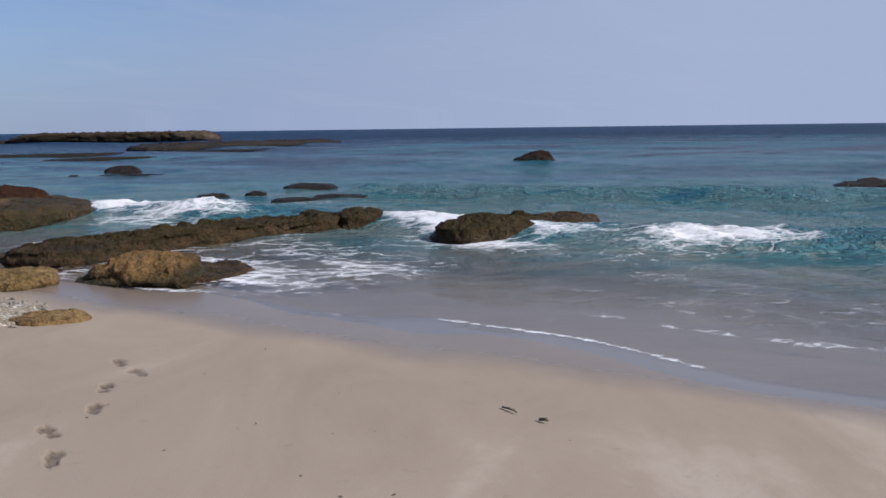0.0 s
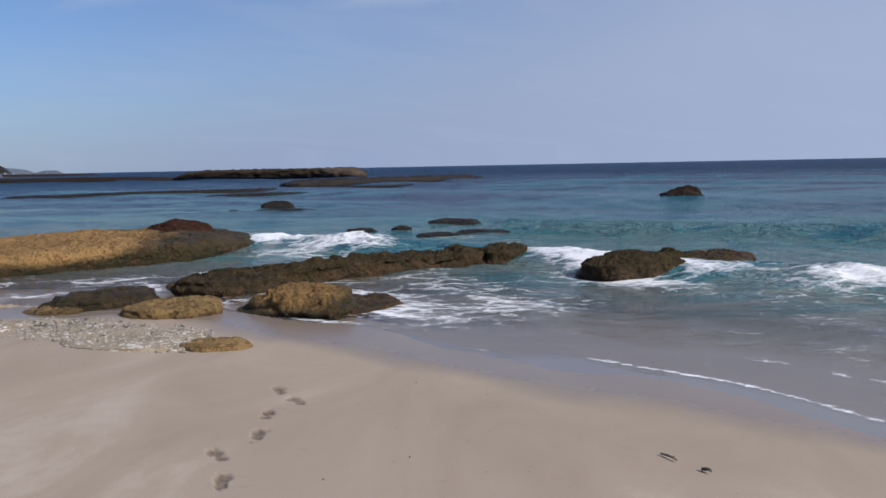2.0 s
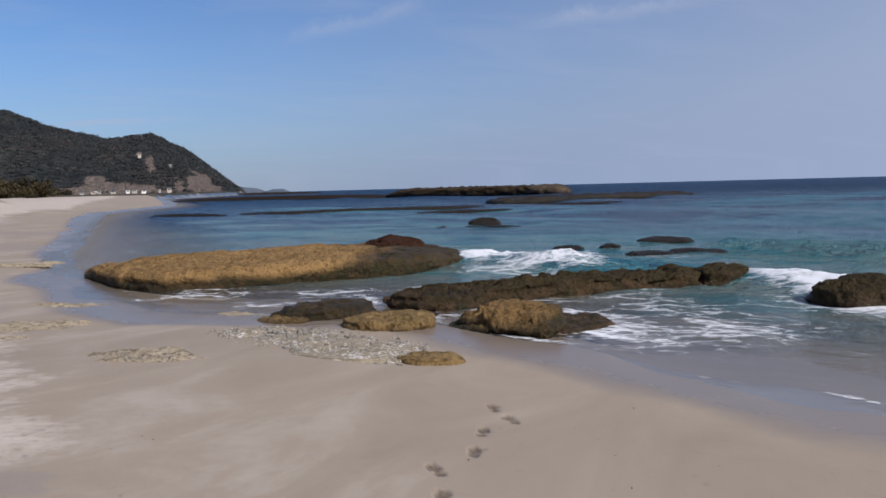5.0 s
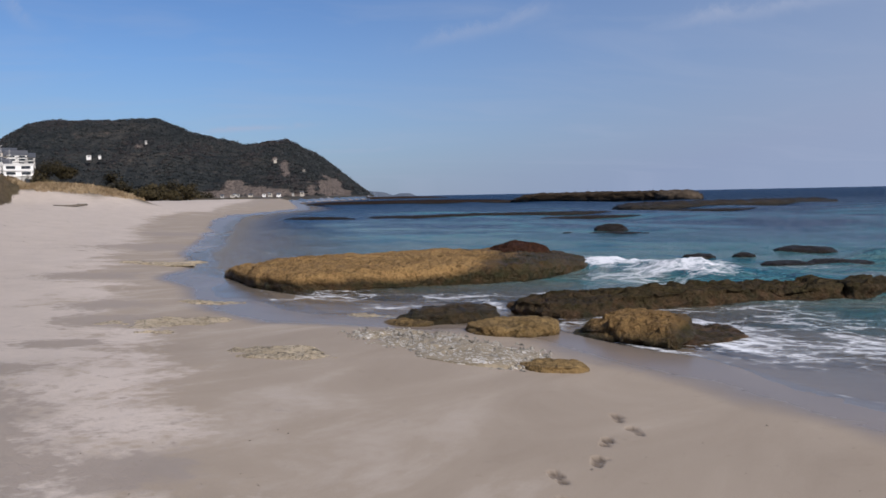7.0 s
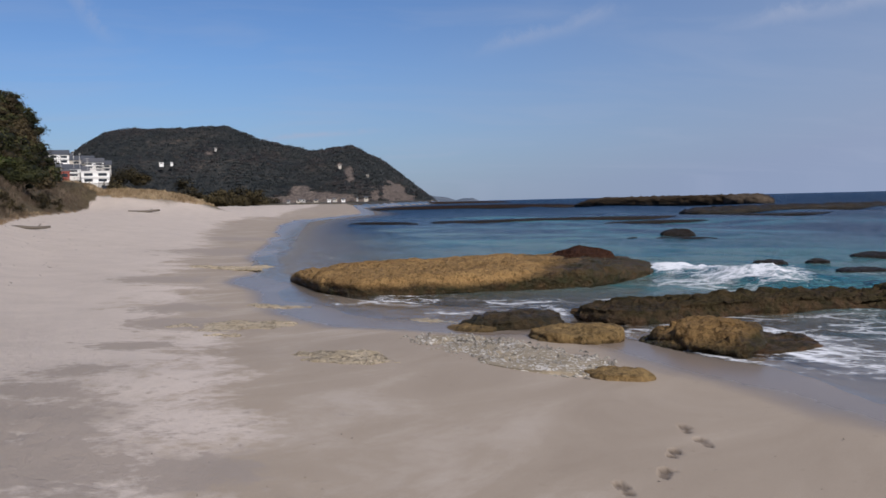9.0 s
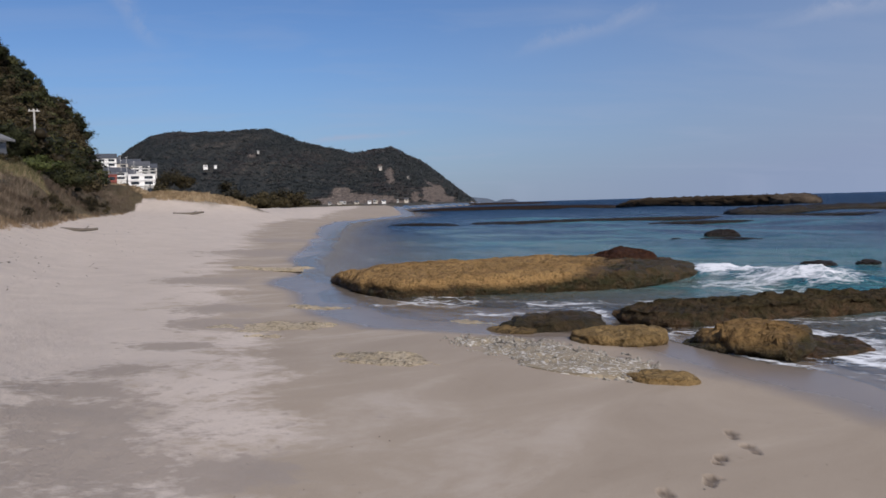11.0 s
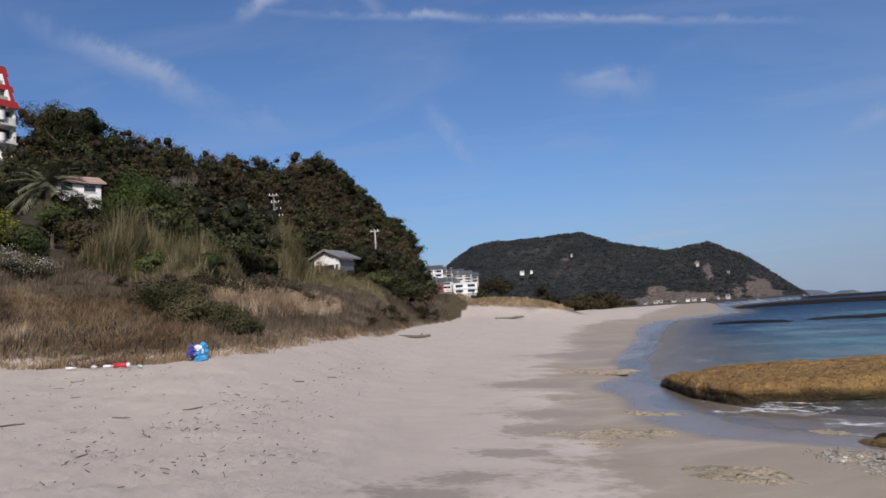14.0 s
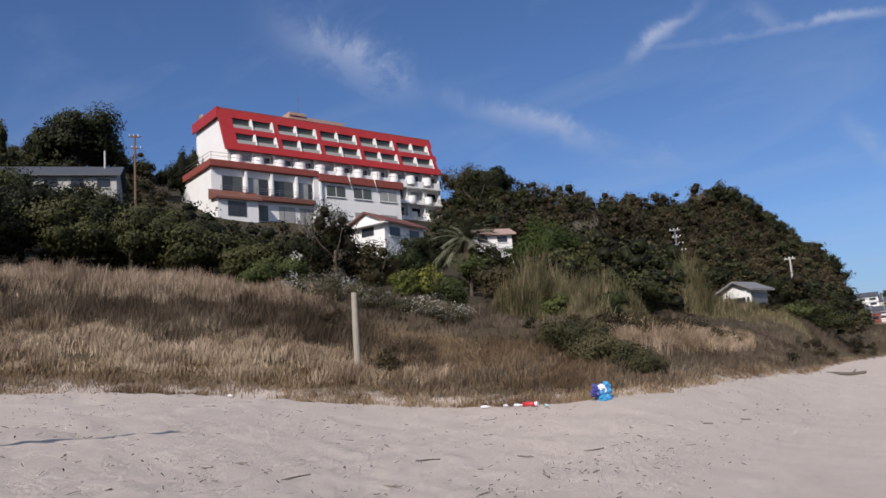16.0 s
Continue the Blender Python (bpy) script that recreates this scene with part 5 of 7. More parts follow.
def sprigs(centre, out, size, flop=0.42):
    """Corner points of one three-cornered leaf sprig at each centre, facing roughly outwards."""
    n = len(centre)
    nrm = out + rng.normal(0, flop * 0.62, (n, 3))
    nrm /= np.linalg.norm(nrm, axis=1, keepdims=True) + 1e-9
    u = np.cross(nrm, rng.normal(0, 1, (n, 3)))
    u /= np.linalg.norm(u, axis=1, keepdims=True) + 1e-9
    w = np.cross(nrm, u)
    s = size * rng.uniform(0.5, 1.4, (n, 1))
    return np.stack([centre + u * s * 1.3, centre - u * s * 0.6 + w * s * 0.7, centre - u * s * 0.6 - w * s * 0.7], 1).reshape(-1, 3)


GOLD = (1 + 5 ** 0.5) / 2
ICO_V = np.array([(-1, GOLD, 0), (1, GOLD, 0), (-1, -GOLD, 0), (1, -GOLD, 0), (0, -1, GOLD), (0, 1, GOLD), (0, -1, -GOLD), (0, 1, -GOLD), (GOLD, 0, -1), (GOLD, 0, 1), (-GOLD, 0, -1), (-GOLD, 0, 1)]) / math.hypot(1, GOLD)
ICO_F = np.array([(0, 11, 5), (0, 5, 1), (0, 1, 7), (0, 7, 10), (0, 10, 11), (1, 5, 9), (5, 11, 4), (11, 10, 2), (10, 7, 6), (7, 1, 8), (3, 9, 4), (3, 4, 2), (3, 2, 6), (3, 6, 8), (3, 8, 9), (4, 9, 5), (2, 4, 11), (6, 2, 10), (8, 6, 7), (9, 8, 1)])


def foliage(name, crowns, leaf, material, filled=0.0):
    """Leafy crowns in one mesh. Each: centre, half sizes, number of leaves, number of lumps, how low the lumps reach.
    filled: size of the core of each lump, toned dark as inner shade.
    """
    vs, fs, tones, base = [], [], [], 0
    for (cx, cy, cz), (rx, ry, rz), count, lumps, low in crowns:
        half = np.array([rx, ry, rz])
        dirs = rng.normal(0, 1, (lumps, 3))
        dirs /= np.linalg.norm(dirs, axis=1, keepdims=True)
        dirs[:, 2] = np.maximum(dirs[:, 2], low)
        mid = dirs * rng.uniform(0.45, 0.78, (lumps, 1))
        rad = rng.uniform(0.26, 0.48, lumps)
        which = rng.integers(0, lumps, count)
        p = rng.normal(0, 1, (count, 3))
        p /= np.linalg.norm(p, axis=1, keepdims=True)
        q = mid[which] + p * rad[which][:, None] * rng.uniform(0.5, 1.12, (count, 1))
        corners = sprigs(q * half + np.array([cx, cy, cz]), p * 0.8 + dirs[which] * 0.4, leaf)
        vs.append(corners)
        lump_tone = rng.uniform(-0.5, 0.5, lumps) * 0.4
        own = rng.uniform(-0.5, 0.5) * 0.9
        # random tone, plus painted light: crown tops paler, undersides darker
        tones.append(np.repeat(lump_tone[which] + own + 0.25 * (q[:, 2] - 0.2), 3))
        fs.append(np.arange(len(corners)).reshape(-1, 3) + base)
        base += len(corners)
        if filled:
            # lump cores are toned down to paint the shade between leaves
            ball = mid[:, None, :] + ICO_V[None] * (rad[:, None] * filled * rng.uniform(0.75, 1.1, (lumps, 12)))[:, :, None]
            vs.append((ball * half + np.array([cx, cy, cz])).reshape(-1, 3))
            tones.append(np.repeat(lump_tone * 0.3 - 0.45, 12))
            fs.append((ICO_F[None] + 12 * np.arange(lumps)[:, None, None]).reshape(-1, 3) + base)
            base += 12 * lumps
    v = np.concatenate(vs)
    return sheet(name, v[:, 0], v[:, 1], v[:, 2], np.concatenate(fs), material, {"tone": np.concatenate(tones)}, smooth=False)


def tree(name, label, x, y, tall, wide, material, leaf, count, stem=0.3, category="tree", group="", z=None, lumps=16, limbs=4):
    """A tree or bush: tapered trunk with limbs and a lumpy crown of leaf sprays."""
    z = ground_at(x, y) - 0.15 if z is None else z
    ob = thing(name, label, category, x, y, z, 0, group)
    rz = tall * (1 - stem) / 2
    cz = tall - rz
    bm = bmesh.new()
    rt = max(0.05, wide * 0.035)
    tube(bm, [(0, 0, -0.2), (0.04 * wide, 0, cz * 0.5), (-0.02 * wide, 0.03 * wide, cz)], [rt, rt * 0.8, rt * 0.4])
    for k in range(limbs):
        a0 = 2 * math.pi * k / limbs + 0.5
        tube(bm, [(0, 0, cz * 0.55), (0.2 * wide * math.cos(a0), 0.2 * wide * math.sin(a0), cz * 0.85), (0.3 * wide * math.cos(a0), 0.3 * wide * math.sin(a0), cz + 0.1 * rz)], [rt * 0.5, rt * 0.35, rt * 0.12], 5)
    part("trunk", bm, M_BARK, ob)
    # dark body in place of the shade deep in the crown
    bm = bmesh.new()
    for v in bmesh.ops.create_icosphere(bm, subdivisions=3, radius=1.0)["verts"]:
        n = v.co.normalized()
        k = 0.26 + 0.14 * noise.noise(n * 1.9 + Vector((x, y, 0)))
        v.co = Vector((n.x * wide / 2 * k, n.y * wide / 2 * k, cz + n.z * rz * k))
    part("crown_shade", bm, M_CROWN_SHADE, ob)
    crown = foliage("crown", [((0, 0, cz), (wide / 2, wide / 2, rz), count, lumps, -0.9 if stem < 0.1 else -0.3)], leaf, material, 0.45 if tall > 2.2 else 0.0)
    crown.parent = ob
    return ob


def woods(name, label, material, spots, leaf, count, lumps=7, filled=0.0):
    """Close-standing bushes and treetops too many to count: x, y, z, width, height for each."""
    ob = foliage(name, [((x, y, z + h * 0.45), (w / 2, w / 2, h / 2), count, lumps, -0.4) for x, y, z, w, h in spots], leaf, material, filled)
    return tagged(ob, label, "woods", kind="stuff")


def scatter(n, az0, az1, r0, r1):
    """Random bearings and distances over a stretch of the slope."""
    az = rng.uniform(az0, az1, n)
    r = np.sqrt(rng.uniform(r0 ** 2, r1 ** 2, n))
    return az, r


def beyond_foot(az):
    return np.interp(az, BEAR, FOOT_R)


def blades(name, label, material, x, y, tall, lean, width, category="grass"):
    """Grass: each blade a bent, pointed strip rooted in the ground."""
    n = len(x)
    z = height(x, y)[0] - 0.03
    tall = tall * np.clip(0.85 + 0.55 * wob(x, y, 0.42, 5.1) + 0.25 * wob(x, y, 1.3, 1.1), 0.25, 1.6)
    a = rng.uniform(0, 2 * math.pi, n)
    side = np.stack([np.cos(a), np.sin(a), 0 * a], -1)
    b = rng.uniform(0, 2 * math.pi, n)
    way = np.stack([np.cos(b) * lean, np.sin(b) * lean, 0 * b], -1) * rng.uniform(0.2, 1.0, (n, 1)) + np.array([0.10, 0.12, 0]) * lean
    root = np.stack([x, y, z], -1)
    t = tall[:, None]
    up = np.array([0, 0, 1.0])
    mid = root + up * t * 0.6 + way * t * 0.35
    tip = root + up * t * 0.95 + way * t
    w = side * width
    v = np.stack([root - w, root + w, mid + w * 0.8, mid - w * 0.8, tip], 1).reshape(-1, 3)
    tone = np.repeat(0.30 * wob(x, y, 0.55, 2.7) + 0.35 * wob(x, y, 2.1, 7.7) + rng.normal(0, 0.12, n), 5)
    base = np.arange(n)[:, None] * 5
    q = np.concatenate([base + [0, 1, 2], base + [0, 2, 3], base + [3, 2, 4]], 0)
    ob = sheet(name, v[:, 0], v[:, 1], v[:, 2], q, material, {"tone": tone}, smooth=False)
    return tagged(ob, label, category, kind="stuff")


def tufts(n, az0, az1, d0, d1, per, spread, keep=None):
    """Roots of grass tufts between two distances past the dune's foot."""
    az = rng.uniform(az0, az1, n)
    d = rng.uniform(d0, d1, n)
    r = beyond_foot(az) * 1.0 + d
    x, y = HERE[0] - r * np.sin(np.radians(az)), HERE[1] + r * np.cos(np.radians(az))
    if keep is not None:
        k = keep(x, y, d)
        x, y = x[k], y[k]
    x = (x[:, None] + rng.normal(0, spread, (len(x), per))).ravel()
    y = (y[:, None] + rng.normal(0, spread, (len(y), per))).ravel()
    return x, y


def patchy(x, y, d, seed, level, size=4.5):
    return wob(x, y, size, seed) + rng.normal(0, 0.25, len(x)) > level


def plant_dune():
    x, y = tufts(9000, 61, 124, -0.5, 2.3, 5, 0.09, lambda x, y, d: patchy(x, y, d, 11.0, -0.55, 1.2))
    blades("foot_grass", "low rusty grass along the dune foot", M_RUSTY, x, y, rng.uniform(0.06, 0.26, len(x)), 0.8, 0.009)
    x, y = tufts(7600, 89, 124, 1.2, 5.8, 11, 0.10, lambda x, y, d: (d < 2.6 + 3.2 * np.clip((bearing(x, y) - 92) / 8, 0, 1) + 0.9 * wob(x, y, 1.8, 1.9)) & patchy(x, y, d, 4.0, -0.08, 0.8))
    blades("straw_grass", "pale dry straw-coloured grass on the dune", M_STRAW, x, y, rng.uniform(0.18, 0.6, len(x)) * (0.8 + 0.35 * wob(x, y, 0.7, 2.2)), 0.6, 0.009)
    x, y = tufts(4200, 78, 94, 1.2, 7.5, 8, 0.10, lambda x, y, d: patchy(x, y, d, 12.0, -0.3, 1.5))
    blades("tan_grass", "reddish tan withered grass on the dune", M_RUSTY, x, y, rng.uniform(0.15, 0.48, len(x)), 0.7, 0.008)
    x, y = tufts(6400, 90, 124, 3.6, 10.4, 7, 0.13, lambda x, y, d: patchy(x, y, d, 13.0, -0.45, 2.2) & (np.abs(d - 7.0 + 1.2 * wob(x, y, 2.4, 4.2)) < 2.4))
    blades("dark_weeds", "dark brown withered weeds in a band on the dune", M_DARKWEED, x, y, rng.uniform(0.25, 0.65, len(x)), 0.7, 0.008)
    x, y = tufts(6400, 94, 124, 8.6, 19.0, 7, 0.10, lambda x, y, d: (d > 8.6 + 3 * np.clip((98 - bearing(x, y)) / 4, 0, 1)) & patchy(x, y, d, 6.0, -0.3, 1.6))
    blades("brow_grass", "tall dry tan grass on the dune's brow", M_DUSK, x, y, rng.uniform(0.3, 0.75, len(x)), 0.5, 0.010)
    x, y = tufts(3400, 69, 78, 5.5, 11.5, 8, 0.10, lambda x, y, d: patchy(x, y, d, 3.0, -0.4, 2.0) & (d > 5.5 + 0.5 * np.abs(bearing(x, y) - 74)))
    blades("pale_grass_patch", "patch of pale dry grass on the slope", M_STRAW, x, y, rng.uniform(0.3, 0.7, len(x)), 0.5, 0.011)
    x, y = tufts(10000, 60, 124, 0.4, 12.5, 6, 0.10, lambda x, y, d: ((bearing(x, y) < 93) | (d > 5.2)) & patchy(x, y, d, 7.0, -0.55, 2.5))
    blades("brown_weeds", "brown withered weeds over the dune", M_BROWN, x, y, rng.uniform(0.15, 0.5, len(x)), 0.8, 0.010)
    x, y = tufts(5200, 60, 82, 9.0, 30.0, 6, 0.12, lambda x, y, d: patchy(x, y, d, 8.0, -0.5, 3.0))
    blades("slope_weeds", "brown withered weeds on the slope behind the dune", M_BROWN, x, y, rng.uniform(0.2, 0.6, len(x)), 0.8, 0.014)
    x, y = tufts(3200, 84, 98, 10.0, 20.0, 7, 0.12, lambda x, y, d: patchy(x, y, d, 8.5, -0.5, 2.0))
    blades("upper_weeds", "brown withered weeds below the bushes", M_BROWN, x, y, rng.uniform(0.25, 0.7, len(x)), 0.7, 0.011)
    # low green and brown scrub between the grass
    az, d = rng.uniform(62, 124, 900), rng.uniform(2.5, 13, 900)
    r = beyond_foot(az) + d
    x, y = HERE[0] - r * np.sin(np.radians(az)), HERE[1] + r * np.cos(np.radians(az))
    k = (wob(x, y, 4.0, 9.0) > 0.12) & (az < 97) & ((az > 93) | (d > 9) | (az < 67))
    spots = [(a0, b0, ground_at(a0, b0) - 0.1, rng.uniform(0.7, 1.6), rng.uniform(0.5, 1.1)) for a0, b0 in zip(x[k], y[k])]
    woods("dune_scrub", "low green-brown scrub on the dune", M_SCRUB, spots, 0.045, 330)
    spots = []
    for az0, d0, w, h in [(78.8, 4.2, 2.0, 1.2), (80.2, 5.6, 2.2, 1.5), (77.2, 3.4, 1.8, 1.0), (81.2, 7.0, 1.8, 1.2), (75.8, 2.6, 1.5, 0.7), (79.2, 6.4, 2.0, 1.3)]:
        x0, y0 = at(az0, float(beyond_foot(az0)) + d0)
        spots.append((x0, y0, ground_at(x0, y0) - 0.1, w, h))
    woods("green_dune_scrub", "dark green scrub mound above the beach", M_SCRUB2, spots, 0.032, 7000, 26)
    spots = []
    for az0, d0, w, h in [(97.5, 10.5, 2.4, 1.5), (95.5, 10.5, 2.0, 1.5), (94, 10.0, 1.8, 1.2), (90.5, 10.0, 2.0, 1.2), (88.5, 10.2, 1.8, 1.1), (92.2, 10.4, 1.6, 1.0), (99.5, 11, 1.6, 1.2)]:
        x0, y0 = at(az0, float(beyond_foot(az0)) + d0)
        spots.append((x0, y0, ground_at(x0, y0) - 0.1, w, h))
    woods("shrub_leaves", "grey-green leaves of the seeding shrubs", M_SCRUB2, spots, 0.03, 2600, 18)
    woods("seeding_shrubs", "grey shrubs with pale fluffy seed heads", M_GREY, [(x0, y0, z0 + 0.08, w, h) for x0, y0, z0, w, h in spots], 0.028, 800, 18)


def plant_slope():
    # dark pines close above the dune
    k = 0
    for az0, r0, tall, wide in [(119, 43, 3.9, 5.2), (116.5, 46, 4.6, 5.4), (114, 44, 3.9, 5.0), (112, 47, 4.3, 5.2), (110, 44, 3.5, 5.0), (108.2, 47, 3.9, 5.0), (106.2, 44, 2.9, 4.6),
                                (104.3, 46, 2.7, 4.2), (102.6, 44, 2.2, 3.4), (121.5, 45, 4.8, 4.8), (117.8, 50, 5.6, 4.8), (113, 52, 5.0, 4.8), (109, 53, 4.2, 4.6), (105.5, 52, 3.2, 4.6), (123.5, 44, 4.6, 4.6)]:
        x, y = at(az0, r0)
        tree("coast_pine", "dense dark green coastal pine above the dune grass", x, y, tall, wide, M_PINE, 0.08, 7600, 0.05, "tree", "coastal pines", None, 22)
    for az0, r0, tall, wide, mat, lab in [
            (100.8, 42, 2.6, 2.6, M_PINE, "dark small tree in front of the hotel"), (98.4, 50, 3.4, 3.0, M_PINE, "dark leafy tree before the hotel"), (96.6, 50, 5.4, 4.4, M_SCRUB, "tall brown-green tree before the hotel"),
            (99.8, 39, 1.9, 2.6, M_GREEN, "round light green bush on the overgrown slope"), (101.8, 38.5, 1.6, 2.4, M_GREEN, "round light green bush on the overgrown slope"), (93.6, 44, 3.4, 3.2, M_SCRUB, "brown-green bush on the overgrown slope"),
            (91.5, 46, 3.2, 3.4, M_GREEN, "leafy green bush on the overgrown slope"), (90.2, 42, 2.4, 2.2, M_YELLOW, "bush with yellow-green leaves"), (91.8, 41, 2.2, 2.0, M_YELLOW, "bush with yellow-green leaves"), (88.6, 41, 2.0, 2.2, M_GREEN, "leafy green bush on the overgrown slope"),
            (85.5, 47, 2.8, 3.4, M_SCRUB, "brown-green bush on the overgrown slope"), (87.2, 52, 3.0, 3.6, M_GREEN, "leafy green bush on the overgrown slope"), (77.0, 45, 3.0, 3.6, M_PINE, "dark green bush on the slope"), (75.6, 46, 2.6, 3.0, M_PINE, "dark green bush on the slope"),
            (86.2, 72, 3.4, 4.0, M_SCRUB, "brown-green bush below the cottage"), (84.6, 74, 3.2, 4.0, M_GREEN, "leafy green bush below the cottage"), (89.2, 70, 3.6, 4.0, M_PINE, "dark bush below the annex"), (86.4, 132, 9, 9, M_PINE, "dark tree beside the hotel's end"), (87.4, 140, 10, 8, M_SCRUB, "brown-green tree beside the hotel's end"), (99.0, 80, 1.7, 4, M_PINE, "dark tree below the hotel"), (101.5, 82, 1.5, 4, M_SCRUB, "brown-green tree below the hotel"), (103.8, 82, 1.4, 4.5, M_PINE, "dark tree below the hotel"), (90.6, 76, 3.0, 5, M_PINE, "dark tree beside the annex"), (94.8, 52, 3.0, 3.6, M_SCRUB, "brown-green tree on the overgrown slope"), (91.2, 60, 3.4, 4.2, M_PINE, "dark leafy tree on the overgrown slope"), (66.0, 70, 2.4, 4.8, M_GREEN, "low light green bush near the beach end"), (64.3, 72, 2.4, 4.2, M_PINE, "dark bush near the beach end"),
            (68.6, 66, 1.6, 2.4, M_SCRUB, "brown-green bush before the white hut"), (67.4, 66, 1.5, 2.2, M_SCRUB, "brown-green bush before the white hut"), (113.2, 78, 3.7, 4.4, M_PINE, "dark hedge bush below the long house"), (115.4, 78, 3.7, 4.6, M_PINE, "dark hedge bush below the long house"), (117.6, 78, 3.7, 4.6, M_SCRUB, "brown-green hedge bush below the long house"), (119.8, 78, 3.7, 4.6, M_PINE, "dark hedge bush below the long house"), (78.6, 62, 4.6, 4.6, M_PINE, "dark green bush before the carport"), (76.6, 64, 4.4, 4.2, M_SCRUB, "brown-green bush before the carport"), (81.4, 39.5, 1.5, 1.8, M_GREEN, "leafy green bush among the reeds"), (77.8, 41, 2.0, 2.4, M_GREEN, "leafy green bush among the reeds"), (67.2, 84, 4.0, 4.4, M_PINE, "dark pine beside the white hut"), (66.0, 88, 4.0, 5.0, M_PINE, "dark pine beside the white hut"), (64.6, 88, 3.6, 4.6, M_PINE, "dark pine at the foot of the cliff")]:
        x, y = at(az0, r0)
        tree("bush", lab, x, y, tall, wide, mat, 0.066 * max(1.0, wide / 4.2), 5200 if tall > 3.8 else 3200, 0.05, "bush", "bushes on the slope")
    x, y = at(81.6, 66)
    tree("round_green_tree", "bright green dense round-topped tree", x, y, 7.0, 5.8, M_LEAF, 0.085, 12000, 0.04, lumps=22)
    # tall reed beds
    for az0, r0, n, tall, spread in [(83.8, 40, 220, 2.5, 1.0), (82.4, 42, 280, 3.4, 1.0), (80.6, 43, 300, 3.1, 1.2), (78.9, 44, 240, 2.6, 1.0), (79.6, 39.5, 160, 2.2, 1.0), (76.8, 43, 140, 2.2, 0.9), (72.6, 58, 320, 4.0, 1.3), (73.4, 60, 240, 3.2, 1.2), (70.8, 57, 240, 1.9, 1.3), (69.6, 61, 260, 1.8, 1.2), (68.4, 62, 220, 1.4, 1.2), (67.3, 62, 200, 1.3, 1.2)]:
        x0, y0 = at(az0, r0)
        ob = thing("reed_bed", "stand of tall pale green and tan reeds", "reeds", x0, y0, 0, 0, "reed beds")
        for name, share, mat, lean, wide in (("reeds", 11, M_REED, 0.22, 0.015), ("leafy_reeds", 7, M_REEDLEAF, 0.4, 0.018), ("dry_reeds", 4, M_TAN, 0.2, 0.013)):
            m = n * share
            x, y = x0 + rng.uniform(-1.6, 1.6, m) * spread, y0 + rng.uniform(-1.6, 1.6, m) * spread
            far = np.hypot(x - x0, y - y0) / spread
            h = rng.uniform(0.45, 1.0, m) ** 0.7 * tall * (0.82 + 0.3 * wob(x, y, 0.45, az0)) * np.clip(1.25 - 0.45 * far ** 2, 0.12, 1)
            b = blades(name, "", mat, x, y, h + 0.2, lean, wide, "reeds")
            del b["kind"], b["category"]
            b.parent, b.matrix_parent_inverse = ob, ob.matrix_world.inverted()


